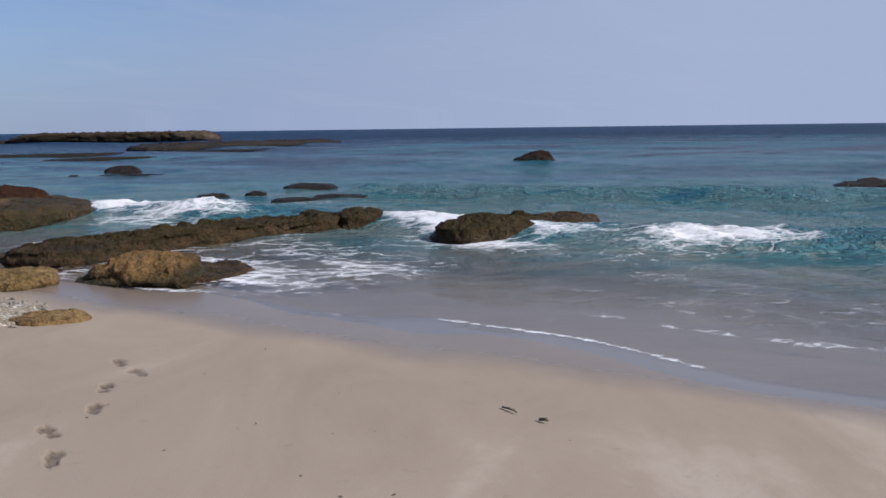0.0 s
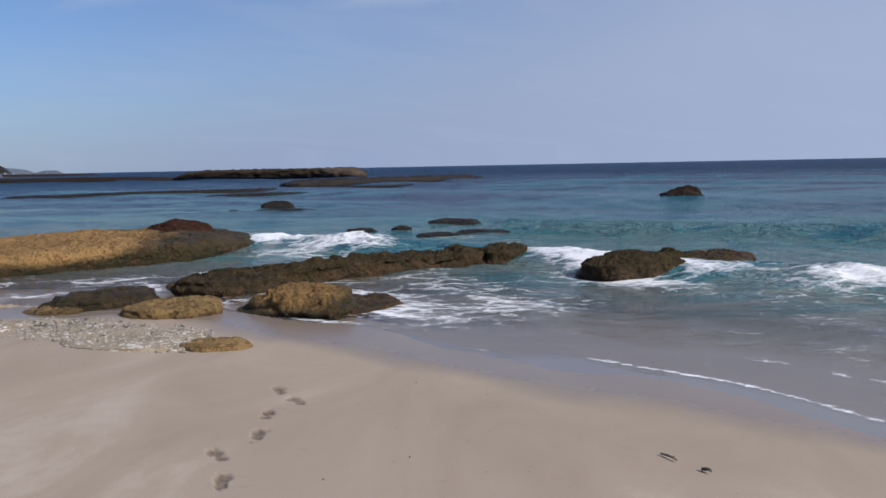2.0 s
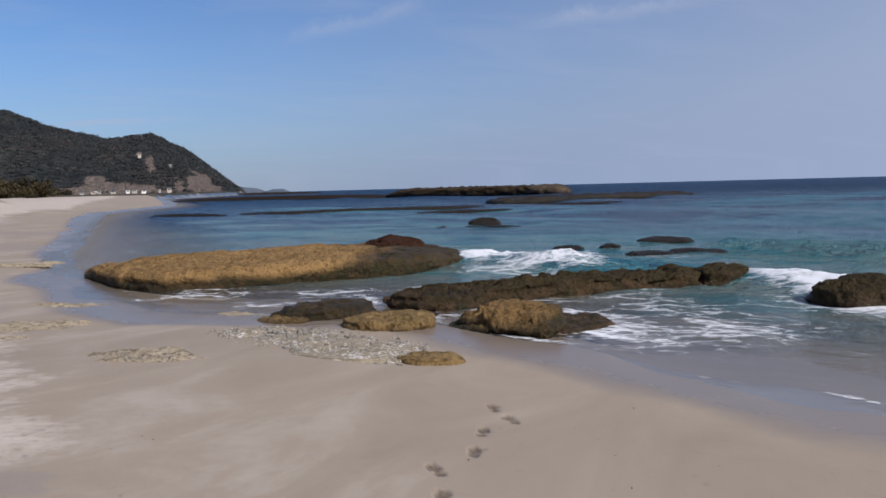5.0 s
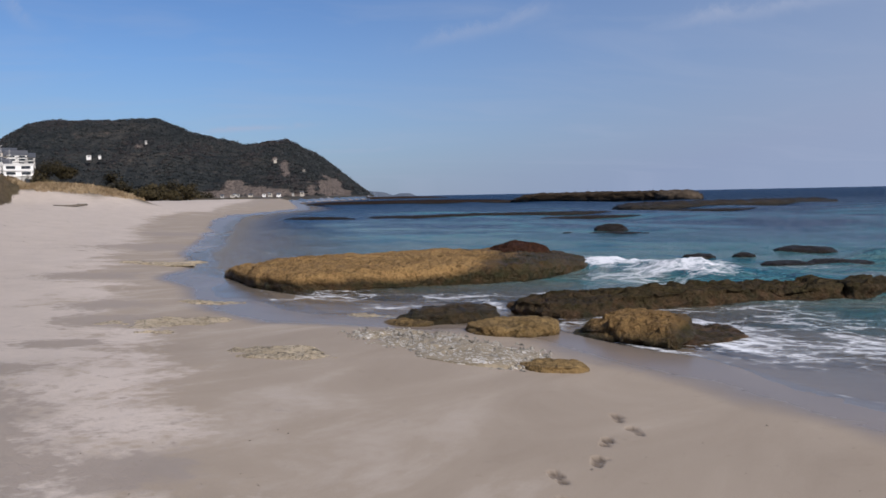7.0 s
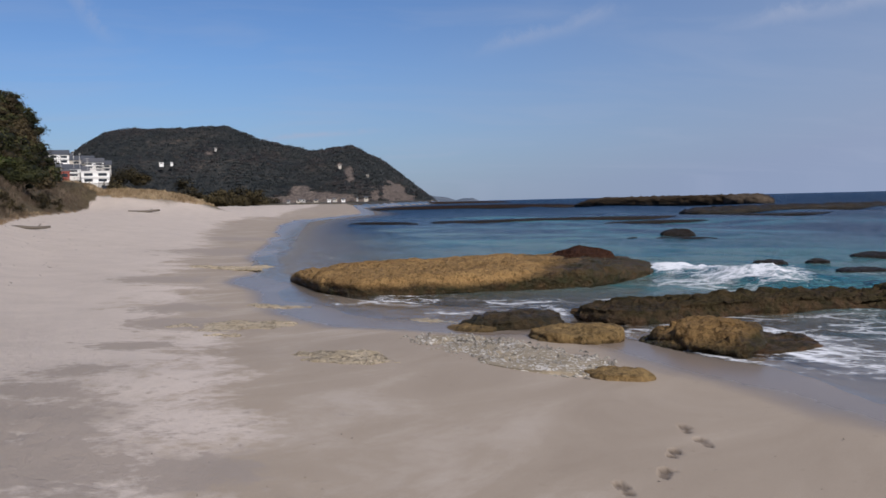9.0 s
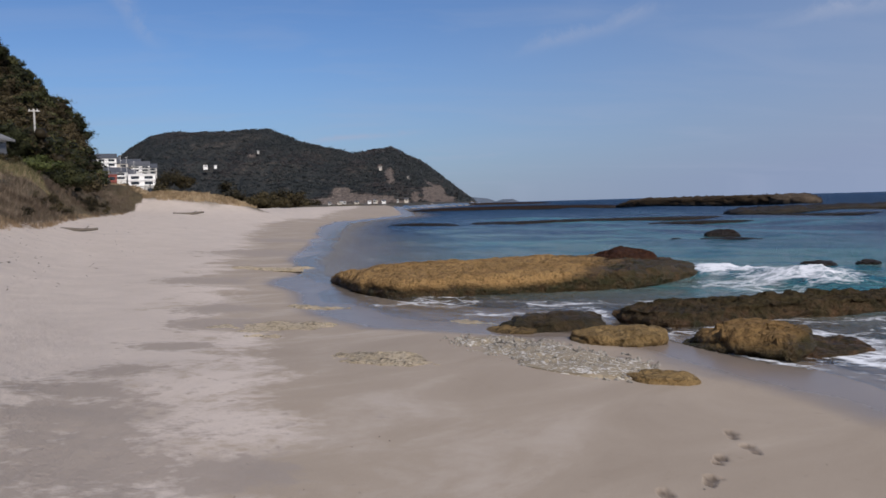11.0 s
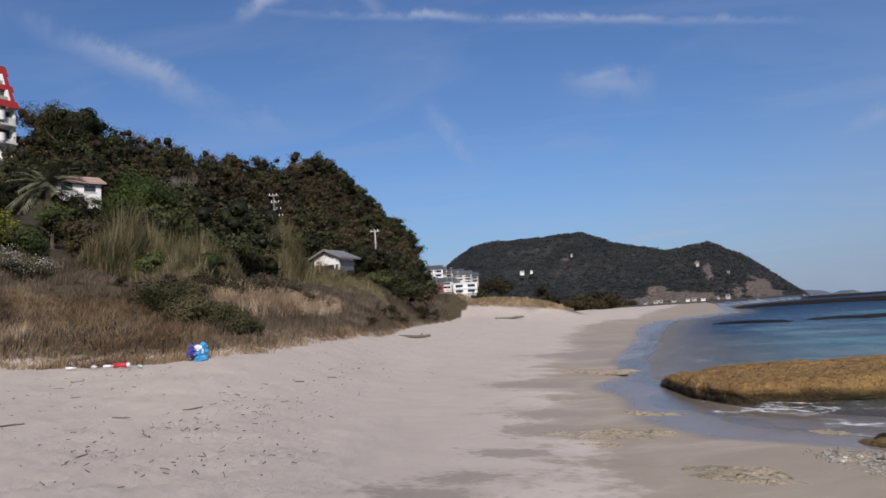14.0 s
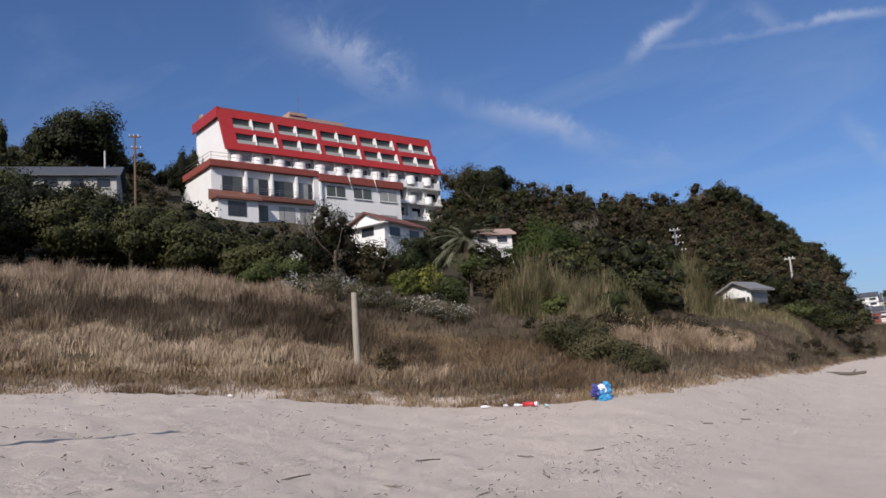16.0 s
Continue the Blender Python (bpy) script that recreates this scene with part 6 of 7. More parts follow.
def plant_hill():
    spots, brown, dark = [], [], []
    az, r = scatter(1550, 62.8, 126, 50, 150)
    for a0, r0 in zip(az, r):
        if r0 < beyond_foot(a0) + 16 or (r0 < 62 and a0 > 86) or (r0 < 84 and a0 < 74):
            continue
        if 89.2 < a0 < 108.5 and r0 > 90:    # the hotel's terrace
            continue
        if 83 < a0 < 98 and r0 < 97:         # gardens before the annex and the cottage
            continue
        if 96 < a0 < 109 and r0 > 68:        # the slope below the hotel
            continue
        if 67.6 < a0 < 72 and r0 < 92:       # the hut's clearing
            continue
        if 109 < a0 < 122 and 66 < r0 < 96:  # the long house's garden
            continue
        if 108 < a0 and r0 >= 96 and rng.random() < 0.4:
            continue
        x, y = at(a0, r0)
        z = ground_at(x, y)
        w = rng.uniform(2.8, 6.4)
        q = wob(np.array(x), np.array(y), 14.0, 3.0) + rng.normal(0, 0.5) - (0.35 if a0 < 73 else 0) - (0.7 if r0 < 108 else 0)
        low = 0.6 if (a0 < 71 and r0 > 100) else 1.0
        (spots if q > 0.45 else brown if q > -0.55 else dark).append((x, y, z - 0.6, w * 1.1, w * rng.uniform(0.7, 1.15) * low))
    az, r = scatter(900, 63.0, 71.5, 92, 151)
    low_brown, low_green = [], []
    for a0, r0 in zip(az, r):
        x, y = at(a0, r0)
        w = rng.uniform(1.8, 3.6)
        (low_brown if rng.random() < 0.75 else low_green).append((x, y, ground_at(x, y) - 0.3, w * 1.3, w * rng.uniform(0.4, 0.7)))
    woods("flank_scrub", "low brown winter scrub on the hill's steep flank", M_HILL, low_brown, 0.13, 130, 5)
    woods("green_flank_scrub", "low green scrub on the hill's steep flank", M_SCRUB, low_green, 0.13, 130, 5)
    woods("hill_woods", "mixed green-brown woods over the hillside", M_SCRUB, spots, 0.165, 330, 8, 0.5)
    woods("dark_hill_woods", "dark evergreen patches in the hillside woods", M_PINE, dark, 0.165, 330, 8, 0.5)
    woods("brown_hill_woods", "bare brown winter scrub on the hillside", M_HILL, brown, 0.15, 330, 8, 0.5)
    crest = []
    for az0, el, w in [(88.3, 15.4, 8), (87.0, 15.0, 7), (85.4, 14.9, 9), (84.2, 14.3, 7), (82.4, 13.6, 6), (80.6, 13.2, 6), (79.0, 12.6, 6), (77.4, 12.2, 6), (75.8, 12.0, 6), (74.2, 11.6, 6), (72.6, 11.4, 6), (71.2, 11.6, 5),
                       (69.9, 12.3, 7), (69.3, 11.9, 5), (68.4, 10.9, 4), (67.3, 9.7, 4), (66.4, 8.9, 4), (65.4, 7.6, 4), (64.5, 7.0, 5), (63.9, 6.0, 5), (63.5, 4.6, 4), (63.3, 3.4, 4)]:
        x, y, z = at_height(az0, 148, el)
        crest.append((x, y, z - w * 0.72, w * 0.85, w * 0.72))
    for az0 in np.arange(63.8, 88.5, 0.45):
        el = float(np.interp(az0, CREST_AZ, CREST_EL)) + rng.uniform(0.1, 0.7)
        x, y, z = at_height(az0, rng.uniform(140, 150), el)
        w = rng.uniform(2.5, 4.5)
        crest.append((x, y, z - w * 0.75, w, w * 0.8))
    woods("ridge_trees", "dark trees standing along the hill's ridge", M_PINE, crest, 0.165, 950, 12)
    for az0, r0, el, wide, tall in [(113.4, 120, 19.6, 13, 12.5), (85.4, 146, 15.1, 8, 7)]:
        x, y, z = at_height(az0, r0, el)
        tree("umbrella_pine", "broad round-headed dark pine on the skyline", x, y, tall, wide, M_PINE, 0.24, 15000, 0.15, "tree", "skyline pines", z=z - tall, lumps=26)
    for az0, r0, el, wide, tall in [(115.9, 118, 18.2, 2.2, 7), (118.3, 118, 18.8, 3, 8), (106.9, 128, 17.5, 2.4, 9), (106.2, 130, 17.3, 2.6, 8), (107.8, 132, 16.6, 5, 7), (109.6, 130, 16.4, 6, 7), (111, 128, 16.8, 5, 7), (116.9, 118, 17.0, 4, 5)]:
        x, y, z = at_height(az0, r0, el)
        tree("cypress", "narrow dark conifer on the skyline", x, y, tall, wide, M_PINE, 0.17, 3200, 0.05, "tree", "skyline conifers", z=z - tall)


def palm():
    x, y, z = at_height(87.4, 60, 8.1)
    ob = thing("palm_tree", "shaggy palm with drooping grey-green fronds", "tree", x, y, z)
    bm = bmesh.new()
    tube(bm, [(0, 0, -1.5), (0.05, 0, 1.0), (0, 0.05, 2.3)], [0.26, 0.24, 0.28], 9)
    part("trunk", bm, M_BARK, ob)
    for k in range(46):
        a0, up = 2.4 * k, rng.uniform(-0.4, 1.25)
        bm = bmesh.new()
        pts = []
        for j in range(9):
            t = j / 8
            rr = 2.5 * t * math.cos(up * (1 - 0.3 * t)) + 0.1
            pts.append(Vector((rr * math.cos(a0), rr * math.sin(a0), 2.2 + 2.7 * t * math.sin(up) - 1.1 * t * t)))
        side = Vector((-math.sin(a0), math.cos(a0), 0))
        for p0, p1 in zip(pts[:-1], pts[1:]):
            for sgn in (-1, 1):
                for f in (0.0, 0.5):
                    q0 = p0.lerp(p1, f)
                    q1 = p0.lerp(p1, f + 0.42)
                    tip = q1 + side * sgn * 0.42 + (p1 - p0) * 0.9 + Vector((0, 0, -0.16))
                    bm.faces.new((bm.verts.new(q0), bm.verts.new(q1), bm.verts.new(tip)))
        part("frond", bm, M_PALM, ob)


def bare_tree(label, x, y, z, tall, spread, seed):
    """A leafless winter tree: trunk, limbs and fine forked twigs."""
    r = np.random.default_rng(seed)
    ob = thing("bare_tree", label, "tree", x, y, z, 0, "bare trees")
    bm = bmesh.new()
    tube(bm, [(0, 0, -1.5), (0.03 * tall, 0, 0.2 * tall), (0, 0.03 * tall, 0.42 * tall)], [0.03 * tall, 0.022 * tall, 0.016 * tall], 7)
    part("trunk", bm, M_TWIG, ob)
    bm = bmesh.new()

    def fork(p, d, length, thick, level):
        q = p + d * length * 0.5 + Vector(r.normal(0, 0.05 * length, 3))
        e = p + d * length
        tube(bm, [p, q, e], [thick, thick * 0.75, thick * 0.5], 4)
        if level:
            for _ in range(4):
                w = Vector((r.normal(0, spread), r.normal(0, spread), 0.55 + r.uniform(-0.2, 0.4)))
                fork(p.lerp(e, r.uniform(0.45, 1.0)), (d * 0.6 + w * 0.7).normalized(), length * r.uniform(0.5, 0.75), thick * 0.5, level - 1)

    for k in range(5):
        a0 = 2 * math.pi * k / 5 + r.uniform(-0.4, 0.4)
        fork(Vector((0, 0, tall * r.uniform(0.2, 0.4))), Vector((math.cos(a0) * spread, math.sin(a0) * spread, 0.8)).normalized(), tall * 0.32, 0.012 * tall, 3)
    part("branches", bm, M_TWIG, ob)


def plant_bare_trees():
    x, y, z = at_height(98.2, 56, 9.2)
    bare_tree("grey leafless tree standing before the hotel", x, y, z, 4.4, 0.45, 3)
    for k, (az0, el, tall) in enumerate([(81.8, 11.6, 6.5), (82.7, 11.8, 5.5), (77.2, 10.6, 5.0), (75.4, 10.3, 4.5), (71.2, 10.3, 4.5)]):
        x, y, z = at_height(az0, 147, el)
        bare_tree("grey leafless tree on the hill's ridge", x, y, z, tall, 0.7, 10 + k)
    for k, (az0, r0, el, tall) in enumerate([(78.9, 96, 8.4, 5.0), (79.7, 94, 8.2, 4.6)]):
        x, y, z = at_height(az0, r0, el)
        bare_tree("pale leafless tree on the dark hillside", x, y, z, tall, 0.5, 20 + k)


def plant_headland():
    """Treetops over the headland, a few metres across each."""
    hx, hy, hz = HEADLAND
    tops, brown = [], []
    for k in rng.choice(len(hx), 7200, replace=False):
        w = rng.uniform(5, 10)
        (tops if wob(hx[k], hy[k], 55.0, 2.0) + rng.normal(0, 0.4) > -0.35 else brown).append((hx[k], hy[k], hz[k] - 1.2, w * 1.3, w * rng.uniform(0.4, 0.6)))
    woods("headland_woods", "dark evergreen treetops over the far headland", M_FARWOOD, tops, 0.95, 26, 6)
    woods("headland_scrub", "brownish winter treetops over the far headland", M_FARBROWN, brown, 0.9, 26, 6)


plant_headland()
plant_bare_trees()
plant_dune()
plant_slope()
plant_hill()
palm()

# ---------------------------------------------------------------- hotel
HX, HY = -119.2, -28.9
hotel = thing("hotel", "white seaside hotel with red mansard roof and balconies", "building", HX, HY, 0, math.degrees(math.atan2(0.789, -0.6135)))
# local axes: x along the front to the right, y away from the viewer, z up
WID, TOP, EAVE, F1, F2, F3, BASE = 40.0, 47.2, 39.9, 37.0, 34.1, 31.2, 24.0


def hotel_build():
    prism("end_wall", M_WHITE, hotel, [(0.0, BASE), (0.0, EAVE), (2.4, TOP - 0.5), (12, TOP - 0.5), (12, BASE)], 0.0, 0.3)
    prism("end_wall", M_WHITE, hotel, [(0.0, BASE), (0.0, EAVE), (2.4, TOP - 0.5), (12, TOP - 0.5), (12, BASE)], WID - 0.3, WID)
    box_part("front_wall", M_WHITE, hotel, (0.3, WID - 0.3, 0.9, 1.2, BASE, EAVE))
    box_part("rear_wall", M_WHITE, hotel, (0.3, WID - 0.3, 11.7, 12.0, BASE, TOP - 0.5))
    # mansard: bands of red between the two rows of roof loggias
    s = (TOP - EAVE)

    def band(z0, z1, x0=-0.5, x1=WID + 0.5, name="roof_band"):
        y0, y1 = -0.5 + 3.0 * (z0 - EAVE) / s, -0.5 + 3.0 * (z1 - EAVE) / s
        prism(name, M_RED, hotel, [(y0, z0), (y1, z1), (y1 + 0.45, z1), (y0 + 0.45, z0)], x0, x1)

    band(EAVE - 0.25, EAVE + 1.0)
    band(EAVE + 2.8, EAVE + 3.8)
    band(EAVE + 5.6, TOP)
    for row in range(2):
        z0, z1 = EAVE + 1.0 + row * 2.8, EAVE + 2.8 + row * 2.8
        band(z0, z1, -0.5, 1.6, "roof_pier")
        for k in range(5):
            for j in range(2):
                x0 = 1.6 + k * 7.7 + j * 3.55
                yb = -0.5 + 3.0 * (z0 - EAVE) / s
                box_part("loggia_window", M_LOGGIA, hotel, (x0, x0 + 3.0, yb + 1.1, yb + 1.2, z0, z1 + 0.3))
                box_part("parapet", M_CONC, hotel, (x0, x0 + 3.0, yb + 0.1, yb + 0.25, z0 - 0.1, z0 + 0.55))
                prism("cheek_wall", M_WHITE, hotel, [(yb - 0.15, z0 - 0.05), (yb + 0.45, z1 + 0.05), (yb + 1.1, z1 + 0.05), (yb + 1.1, z0 - 0.05)], x0 + 3.0, x0 + 3.2)
            gap = 1.6 + k * 7.7 + 6.87
            band(z0, z1, gap, min(gap + 0.83, WID + 0.5), "roof_pier")
    box_part("flat_roof", M_RUST, hotel, (-0.4, WID + 0.4, 2.4, 12.3, TOP - 0.5, TOP - 0.05))
    box_part("roof_fascia", M_RED, hotel, (-0.6, -0.35, 2.3, 12.3, TOP - 1.6, TOP))
    box_part("roof_house", M_FADED, hotel, (12.5, 23, 3.6, 8.5, TOP - 0.04, TOP + 1.0))
    box_part("roof_house", M_FADED, hotel, (12.5, 15.5, 3.4, 8.4, TOP + 1.004, TOP + 1.5))
    bm = bmesh.new()
    tube(bm, [(15, 5, TOP + 1.5), (15, 5, TOP + 6.4)], [0.07, 0.03], 6)
    part("antenna_mast", bm, M_SHADE, hotel)
    bm = bmesh.new()
    tube(bm, [(0.6, 10.6, TOP - 0.1), (0.6, 10.6, TOP + 1.2)], [0.8, 0.8], 12)
    part("water_tank", bm, M_SHADE, hotel)
    # balcony storeys
    for f, z in enumerate((F1, F2, F3)):
        start, up = (0, 0.55) if f == 0 else (6, 0.0)
        for k in range(start, 11):
            x0 = 0.6 + k * 3.6
            if x0 + 3.0 > WID:
                continue
            box_part("balcony_door", M_GLASS if (k * 3 + f) % 4 else M_CURTAIN, hotel, (x0 + 1.25, x0 + 3.05, 0.82, 0.9, z + 0.05, z + 2.25))
            bm = bmesh.new()
            for v in bmesh.ops.create_cone(bm, cap_ends=True, segments=20, radius1=0.95, radius2=0.95, depth=1.25)["verts"]:
                v.co = Vector((x0 + 0.75 + v.co.x * 0.9, 0.15 + v.co.y * 1.0, z + 0.62 + up + v.co.z * (1.15 if f == 0 else 1.0)))
            part("balcony_drum", bm, M_WHITE, hotel)
            box_part("balcony_parapet", M_WHITE, hotel, (x0 + 1.4, x0 + 3.35, -0.2, -0.05, z, z + 0.55 + up))
            box_part("balcony_rail", M_SHADE, hotel, (x0 + 1.4, x0 + 3.35, -0.15, -0.09, z + 0.95, z + 1.02))
            box_part("party_wall", M_WHITE, hotel, (x0 + 3.3, x0 + 3.5, -0.1, 0.9, z, z + 2.7))
        box_part("balcony_slab", M_WHITE, hotel, (0.3, WID, -0.6, 0.9, z - 0.25, z))
    # lower block standing forward of the main one
    x0, x1, xs, yf = -3.8, 29.2, 13.5, -2.6
    box_part("lower_wall", M_WHITE, hotel, (x0, xs, yf, 0.8, BASE, F1 - 0.4))
    box_part("lower_wall", M_WHITE, hotel, (xs, x1, yf - 0.3, 0.8, BASE, F1 - 0.9))
    box_part("lower_side_wall", M_WHITE, hotel, (x0, 0.0, 0.8, 9.0, BASE, F1 - 0.4))
    box_part("terrace_eave", M_RUST, hotel, (x0 - 0.5, xs, yf - 0.8, 0.85, F1 - 1.1, F1 - 0.1), "", 0.08)
    box_part("terrace_eave", M_RUST, hotel, (x0 - 0.5, 0.0, 0.85, 9.4, F1 - 1.1, F1 - 0.1), "", 0.08)
    box_part("terrace_eave", M_RUST, hotel, (xs, x1 + 0.4, yf - 0.9, 0.85, F1 - 1.7, F1 - 0.5), "", 0.08)
    box_part("corner_pier", M_WHITE, hotel, (xs - 0.9, xs + 0.5, yf - 0.55, yf, BASE, F1 - 0.6))
    for k in range(13):
        xx = x0 - 0.2 + k * 2.6
        box_part("terrace_post", M_SHADE, hotel, (xx, xx + 0.05, yf - 0.6, yf - 0.55, F1 - 0.1, F1 + 1.0))
    for zz in (F1 + 0.45, F1 + 0.98):
        box_part("terrace_rail", M_SHADE, hotel, (x0 - 0.3, x1, yf - 0.6, yf - 0.55, zz, zz + 0.04))
        box_part("terrace_rail", M_SHADE, hotel, (x0 - 0.35, x0 - 0.3, yf - 0.6, 9.2, zz, zz + 0.04))
    G2, G3 = F2 - 0.75, F3 - 0.9
    for k in range(4):
        wx = x0 + 1.6 + k * 4.15
        glass = box_part("window", M_CURTAIN if k % 2 else M_GLASS, hotel, (wx, wx + 1.55, yf - 0.06, yf - 0.02, G2 - 1.0, G2 + 1.35))
        box_part("window_frame", M_DARKFRAME, glass, (wx - 0.08, wx + 3.18, yf - 0.05, yf - 0.012, G2 + 1.35, G2 + 1.45))
        glass = box_part("window", M_GLASS if k % 2 else M_LOGGIA, hotel, (wx + 1.62, wx + 3.1, yf - 0.06, yf - 0.02, G2 - 1.0, G2 + 1.35))
        box_part("mullion", M_DARKFRAME, glass, (wx + 1.55, wx + 1.62, yf - 0.08, yf - 0.021, G2 - 1.0, G2 + 1.35))
        box_part("window_fin", M_WHITE, hotel, (wx + 3.35, wx + 3.65, yf - 0.7, yf, G2 - 1.0, G2 + 2.2))
    for zz in (G2 - 0.3, G2 - 0.65):
        box_part("balcony_rail", M_SHADE, hotel, (x0 + 1.0, xs - 0.9, yf - 0.92, yf - 0.87, zz, zz + 0.05))
    for k in range(9):
        box_part("rail_post", M_SHADE, hotel, (x0 + 1.0 + k * 1.85, x0 + 1.05 + k * 1.85, yf - 0.925, yf - 0.865, G2 - 1.3, G2 - 0.25))
    box_part("balcony_slab", M_BROWNROOF, hotel, (x0 + 6.5, xs - 0.9, yf - 0.9, yf, G3 + 1.05, G3 + 1.75), "", 0.06)
    prism("bay_roof", M_BROWNROOF, hotel, [(yf - 2.6, G3 + 0.75), (yf, G3 + 2.3), (yf, G3 + 0.7), (yf - 2.6, G3 + 0.45)], x0 - 0.5, x0 + 6.7)
    box_part("bay", M_WHITE, hotel, (x0, x0 + 6.2, yf - 2.0, yf, BASE, G3 + 0.6))
    glass = box_part("bay_window", M_GLASS, hotel, (x0 + 1.5, x0 + 4.3, yf - 2.08, yf - 2.0, G3 - 1.9, G3 + 0.25))
    box_part("window_frame", M_DARKFRAME, glass, (x0 + 2.86, x0 + 2.94, yf - 2.11, yf - 2.081, G3 - 1.9, G3 + 0.25))
    for k in range(3):
        wx = x0 + 7.0 + k * 3.5
        glass = box_part("window", M_LOGGIA if k == 0 else M_CURTAIN, hotel, (wx, wx + (1.7 if k == 0 else 2.7), yf - 0.06, yf - 0.02, G3 - 1.9, G3 + 0.5))
        box_part("window_frame", M_DARKFRAME, glass, (wx + 0.82, wx + 0.9, yf - 0.08, yf - 0.061, G3 - 1.9, G3 + 0.5))
    for k in range(3):
        wx = xs + 1.5 + k * 5.0
        glass = box_part("window", M_LOGGIA if k < 2 else M_CURTAIN, hotel, (wx, wx + 3.3, yf - 0.38, yf - 0.32, F2 - 1.0, F2 + 0.75))
        box_part("window_frame", M_WHITE, glass, (wx + 1.6, wx + 1.7, yf - 0.4, yf - 0.381, F2 - 1.0, F2 + 0.75))
        box_part("window_sill", M_WHITE, glass, (wx - 0.1, wx + 3.4, yf - 0.5, yf - 0.32, F2 - 1.14, F2 - 1.004))
        box_part("window", M_CURTAIN, hotel, (wx, wx + 3.2, yf - 0.38, yf - 0.32, F3 - 2.2, F3 - 0.4))
    for k in range(2):
        wx = xs + 5.2 + k * 4.9
        bm = bmesh.new()
        tube(bm, [(wx, yf - 1.0, F1 - 0.4), (wx + 0.2, yf - 1.1, F1 - 1.3), (wx + 0.9, yf - 0.5, F1 - 2.3)], [0.09, 0.09, 0.09], 6)
        part("drain_pipe", bm, M_WHITE, hotel)


hotel_build()


def gabled_house(name, label, x, y, z, turn, length, depth, wall, rise, wall_mat, roof_mat, windows=3, base=2.0):
    """A small house: walls, two roof slopes, windows. x runs along the ridge."""
    ob = thing(name, label, "house", x, y, z, turn)
    prism("house_wall", wall_mat, ob, [(0, -base), (0, wall), (depth / 2, wall + rise - 0.12), (depth, wall), (depth, -base)], 0, length)
    prism("roof_slope", roof_mat, ob, [(-0.5, wall - 0.18), (depth / 2, wall + rise), (depth / 2, wall + rise + 0.16), (-0.5, wall - 0.02)], -0.45, length + 0.45)
    prism("roof_slope", roof_mat, ob, [(depth + 0.5, wall - 0.18), (depth / 2, wall + rise), (depth / 2, wall + rise + 0.16), (depth + 0.5, wall - 0.02)], -0.45, length + 0.45)
    step = length / max(windows, 1)
    for k in range(windows):
        w = box_part("window", M_GLASS, ob, (k * step + step * 0.25, k * step + step * 0.75, -0.05, -0.01, wall * 0.35, wall * 0.8))
        box_part("sill", wall_mat, w, (k * step + step * 0.22, k * step + step * 0.78, -0.12, -0.012, wall * 0.3, wall * 0.345))
    return ob


x, y, z = at_height(93.1, 83, 10.4)
annex = gabled_house("gabled_annex", "white annex with brown gabled roof below the hotel", x, y, z, 146, 7.0, 4.6, 2.2, 1.2, M_WHITE, M_BROWNROOF, 2, 4)
box_part("gable_window", M_GLASS, annex, (-0.05, -0.01, 1.4, 3.0, 0.9, 1.8))
prism("lower_eave", M_WHITE, annex, [(-0.6, 1.9), (5.2, 1.9), (5.2, 2.02), (-0.6, 2.02)], -0.7, 0.0)
x, y, z = at_height(86.9, 92, 9.5)
gabled_house("cottage", "small pale cottage with faded brown roof", x, y, z, 100, 4.6, 4.6, 1.5, 0.9, M_WHITE, M_FADED, 2, 3)
x, y, z = at_height(68.75, 72, 3.75)
hut = gabled_house("hut", "small white gabled hut among the reeds", x, y, z, 126, 2.4, 2.6, 1.4, 0.62, M_WHITE, M_GREYROOF, 0, 2)
# flat dark panel in place of the shade in the open porch
box_part("porch_shade_panel", M_GLASS, hut, (-0.06, -0.01, 0.15, 2.5, -0.6, 0.75))
box_part("porch_post", M_WHITE, hut, (-0.14, -0.07, 0.3, 0.42, -0.8, 1.35))
# grey panel added over the right wall to show it in shade
box_part("side_shade_panel", M_SHADE, hut, (0.15, 2.3, -0.06, -0.01, -0.4, 1.1))
x, y, z = at_height(79.6, 76, 7.75)
carport = thing("carport", "long flat grey carport roof on thin posts", "carport", x, y, z, 74)
box_part("roof_sheet", M_SLATE, carport, (0, 4.9, 0, 2.4, 0.0, 0.1))
for px, py in product((0.15, 2.6, 4.95), (0.15, 2.25)):
    box_part("carport_post", M_SLATE, carport, (px, px + 0.09, py, py + 0.09, -3.2, -0.002))
x, y, z = at_height(99.75, 62, 8.3)
wall = thing("retaining_wall", "pale concrete retaining wall end below the hotel", "wall", x, y, z, 100)
prism("wall_face", M_CONC, wall, [(0, -1.5), (0, 1.7), (0.35, 2.3), (2.6, 2.5), (2.6, -1.5)], 0.0, 0.9)
# white walls take concrete grey to paint the shade under the eaves
x, y, z = at_height(120.5, 84, 13.75)
gabled_house("long_house", "long low house with slate-grey roof", x, y, z, 106, 13.8, 6.0, 1.9, 1.5, M_CONC, M_SLATE, 6, 4)

# ---------------------------------------------------------------- posts, poles and beach litter


def timber_post(x, y, tall, label):
    z = ground_at(x, y)
    bm = bmesh.new()
    tube(bm, [(0, 0, -0.4), (0.012, 0, tall * 0.5), (0.0, 0.01, tall)], [0.10, 0.095, 0.085], 10)
    ob = part("timber_post", bm, M_WOOD)
    ob.location = (x, y, z)
    return tagged(ob, label, "post")


timber_post(-24.8, -1.9, 2.35, "weathered upright wooden post in dry dune grass")
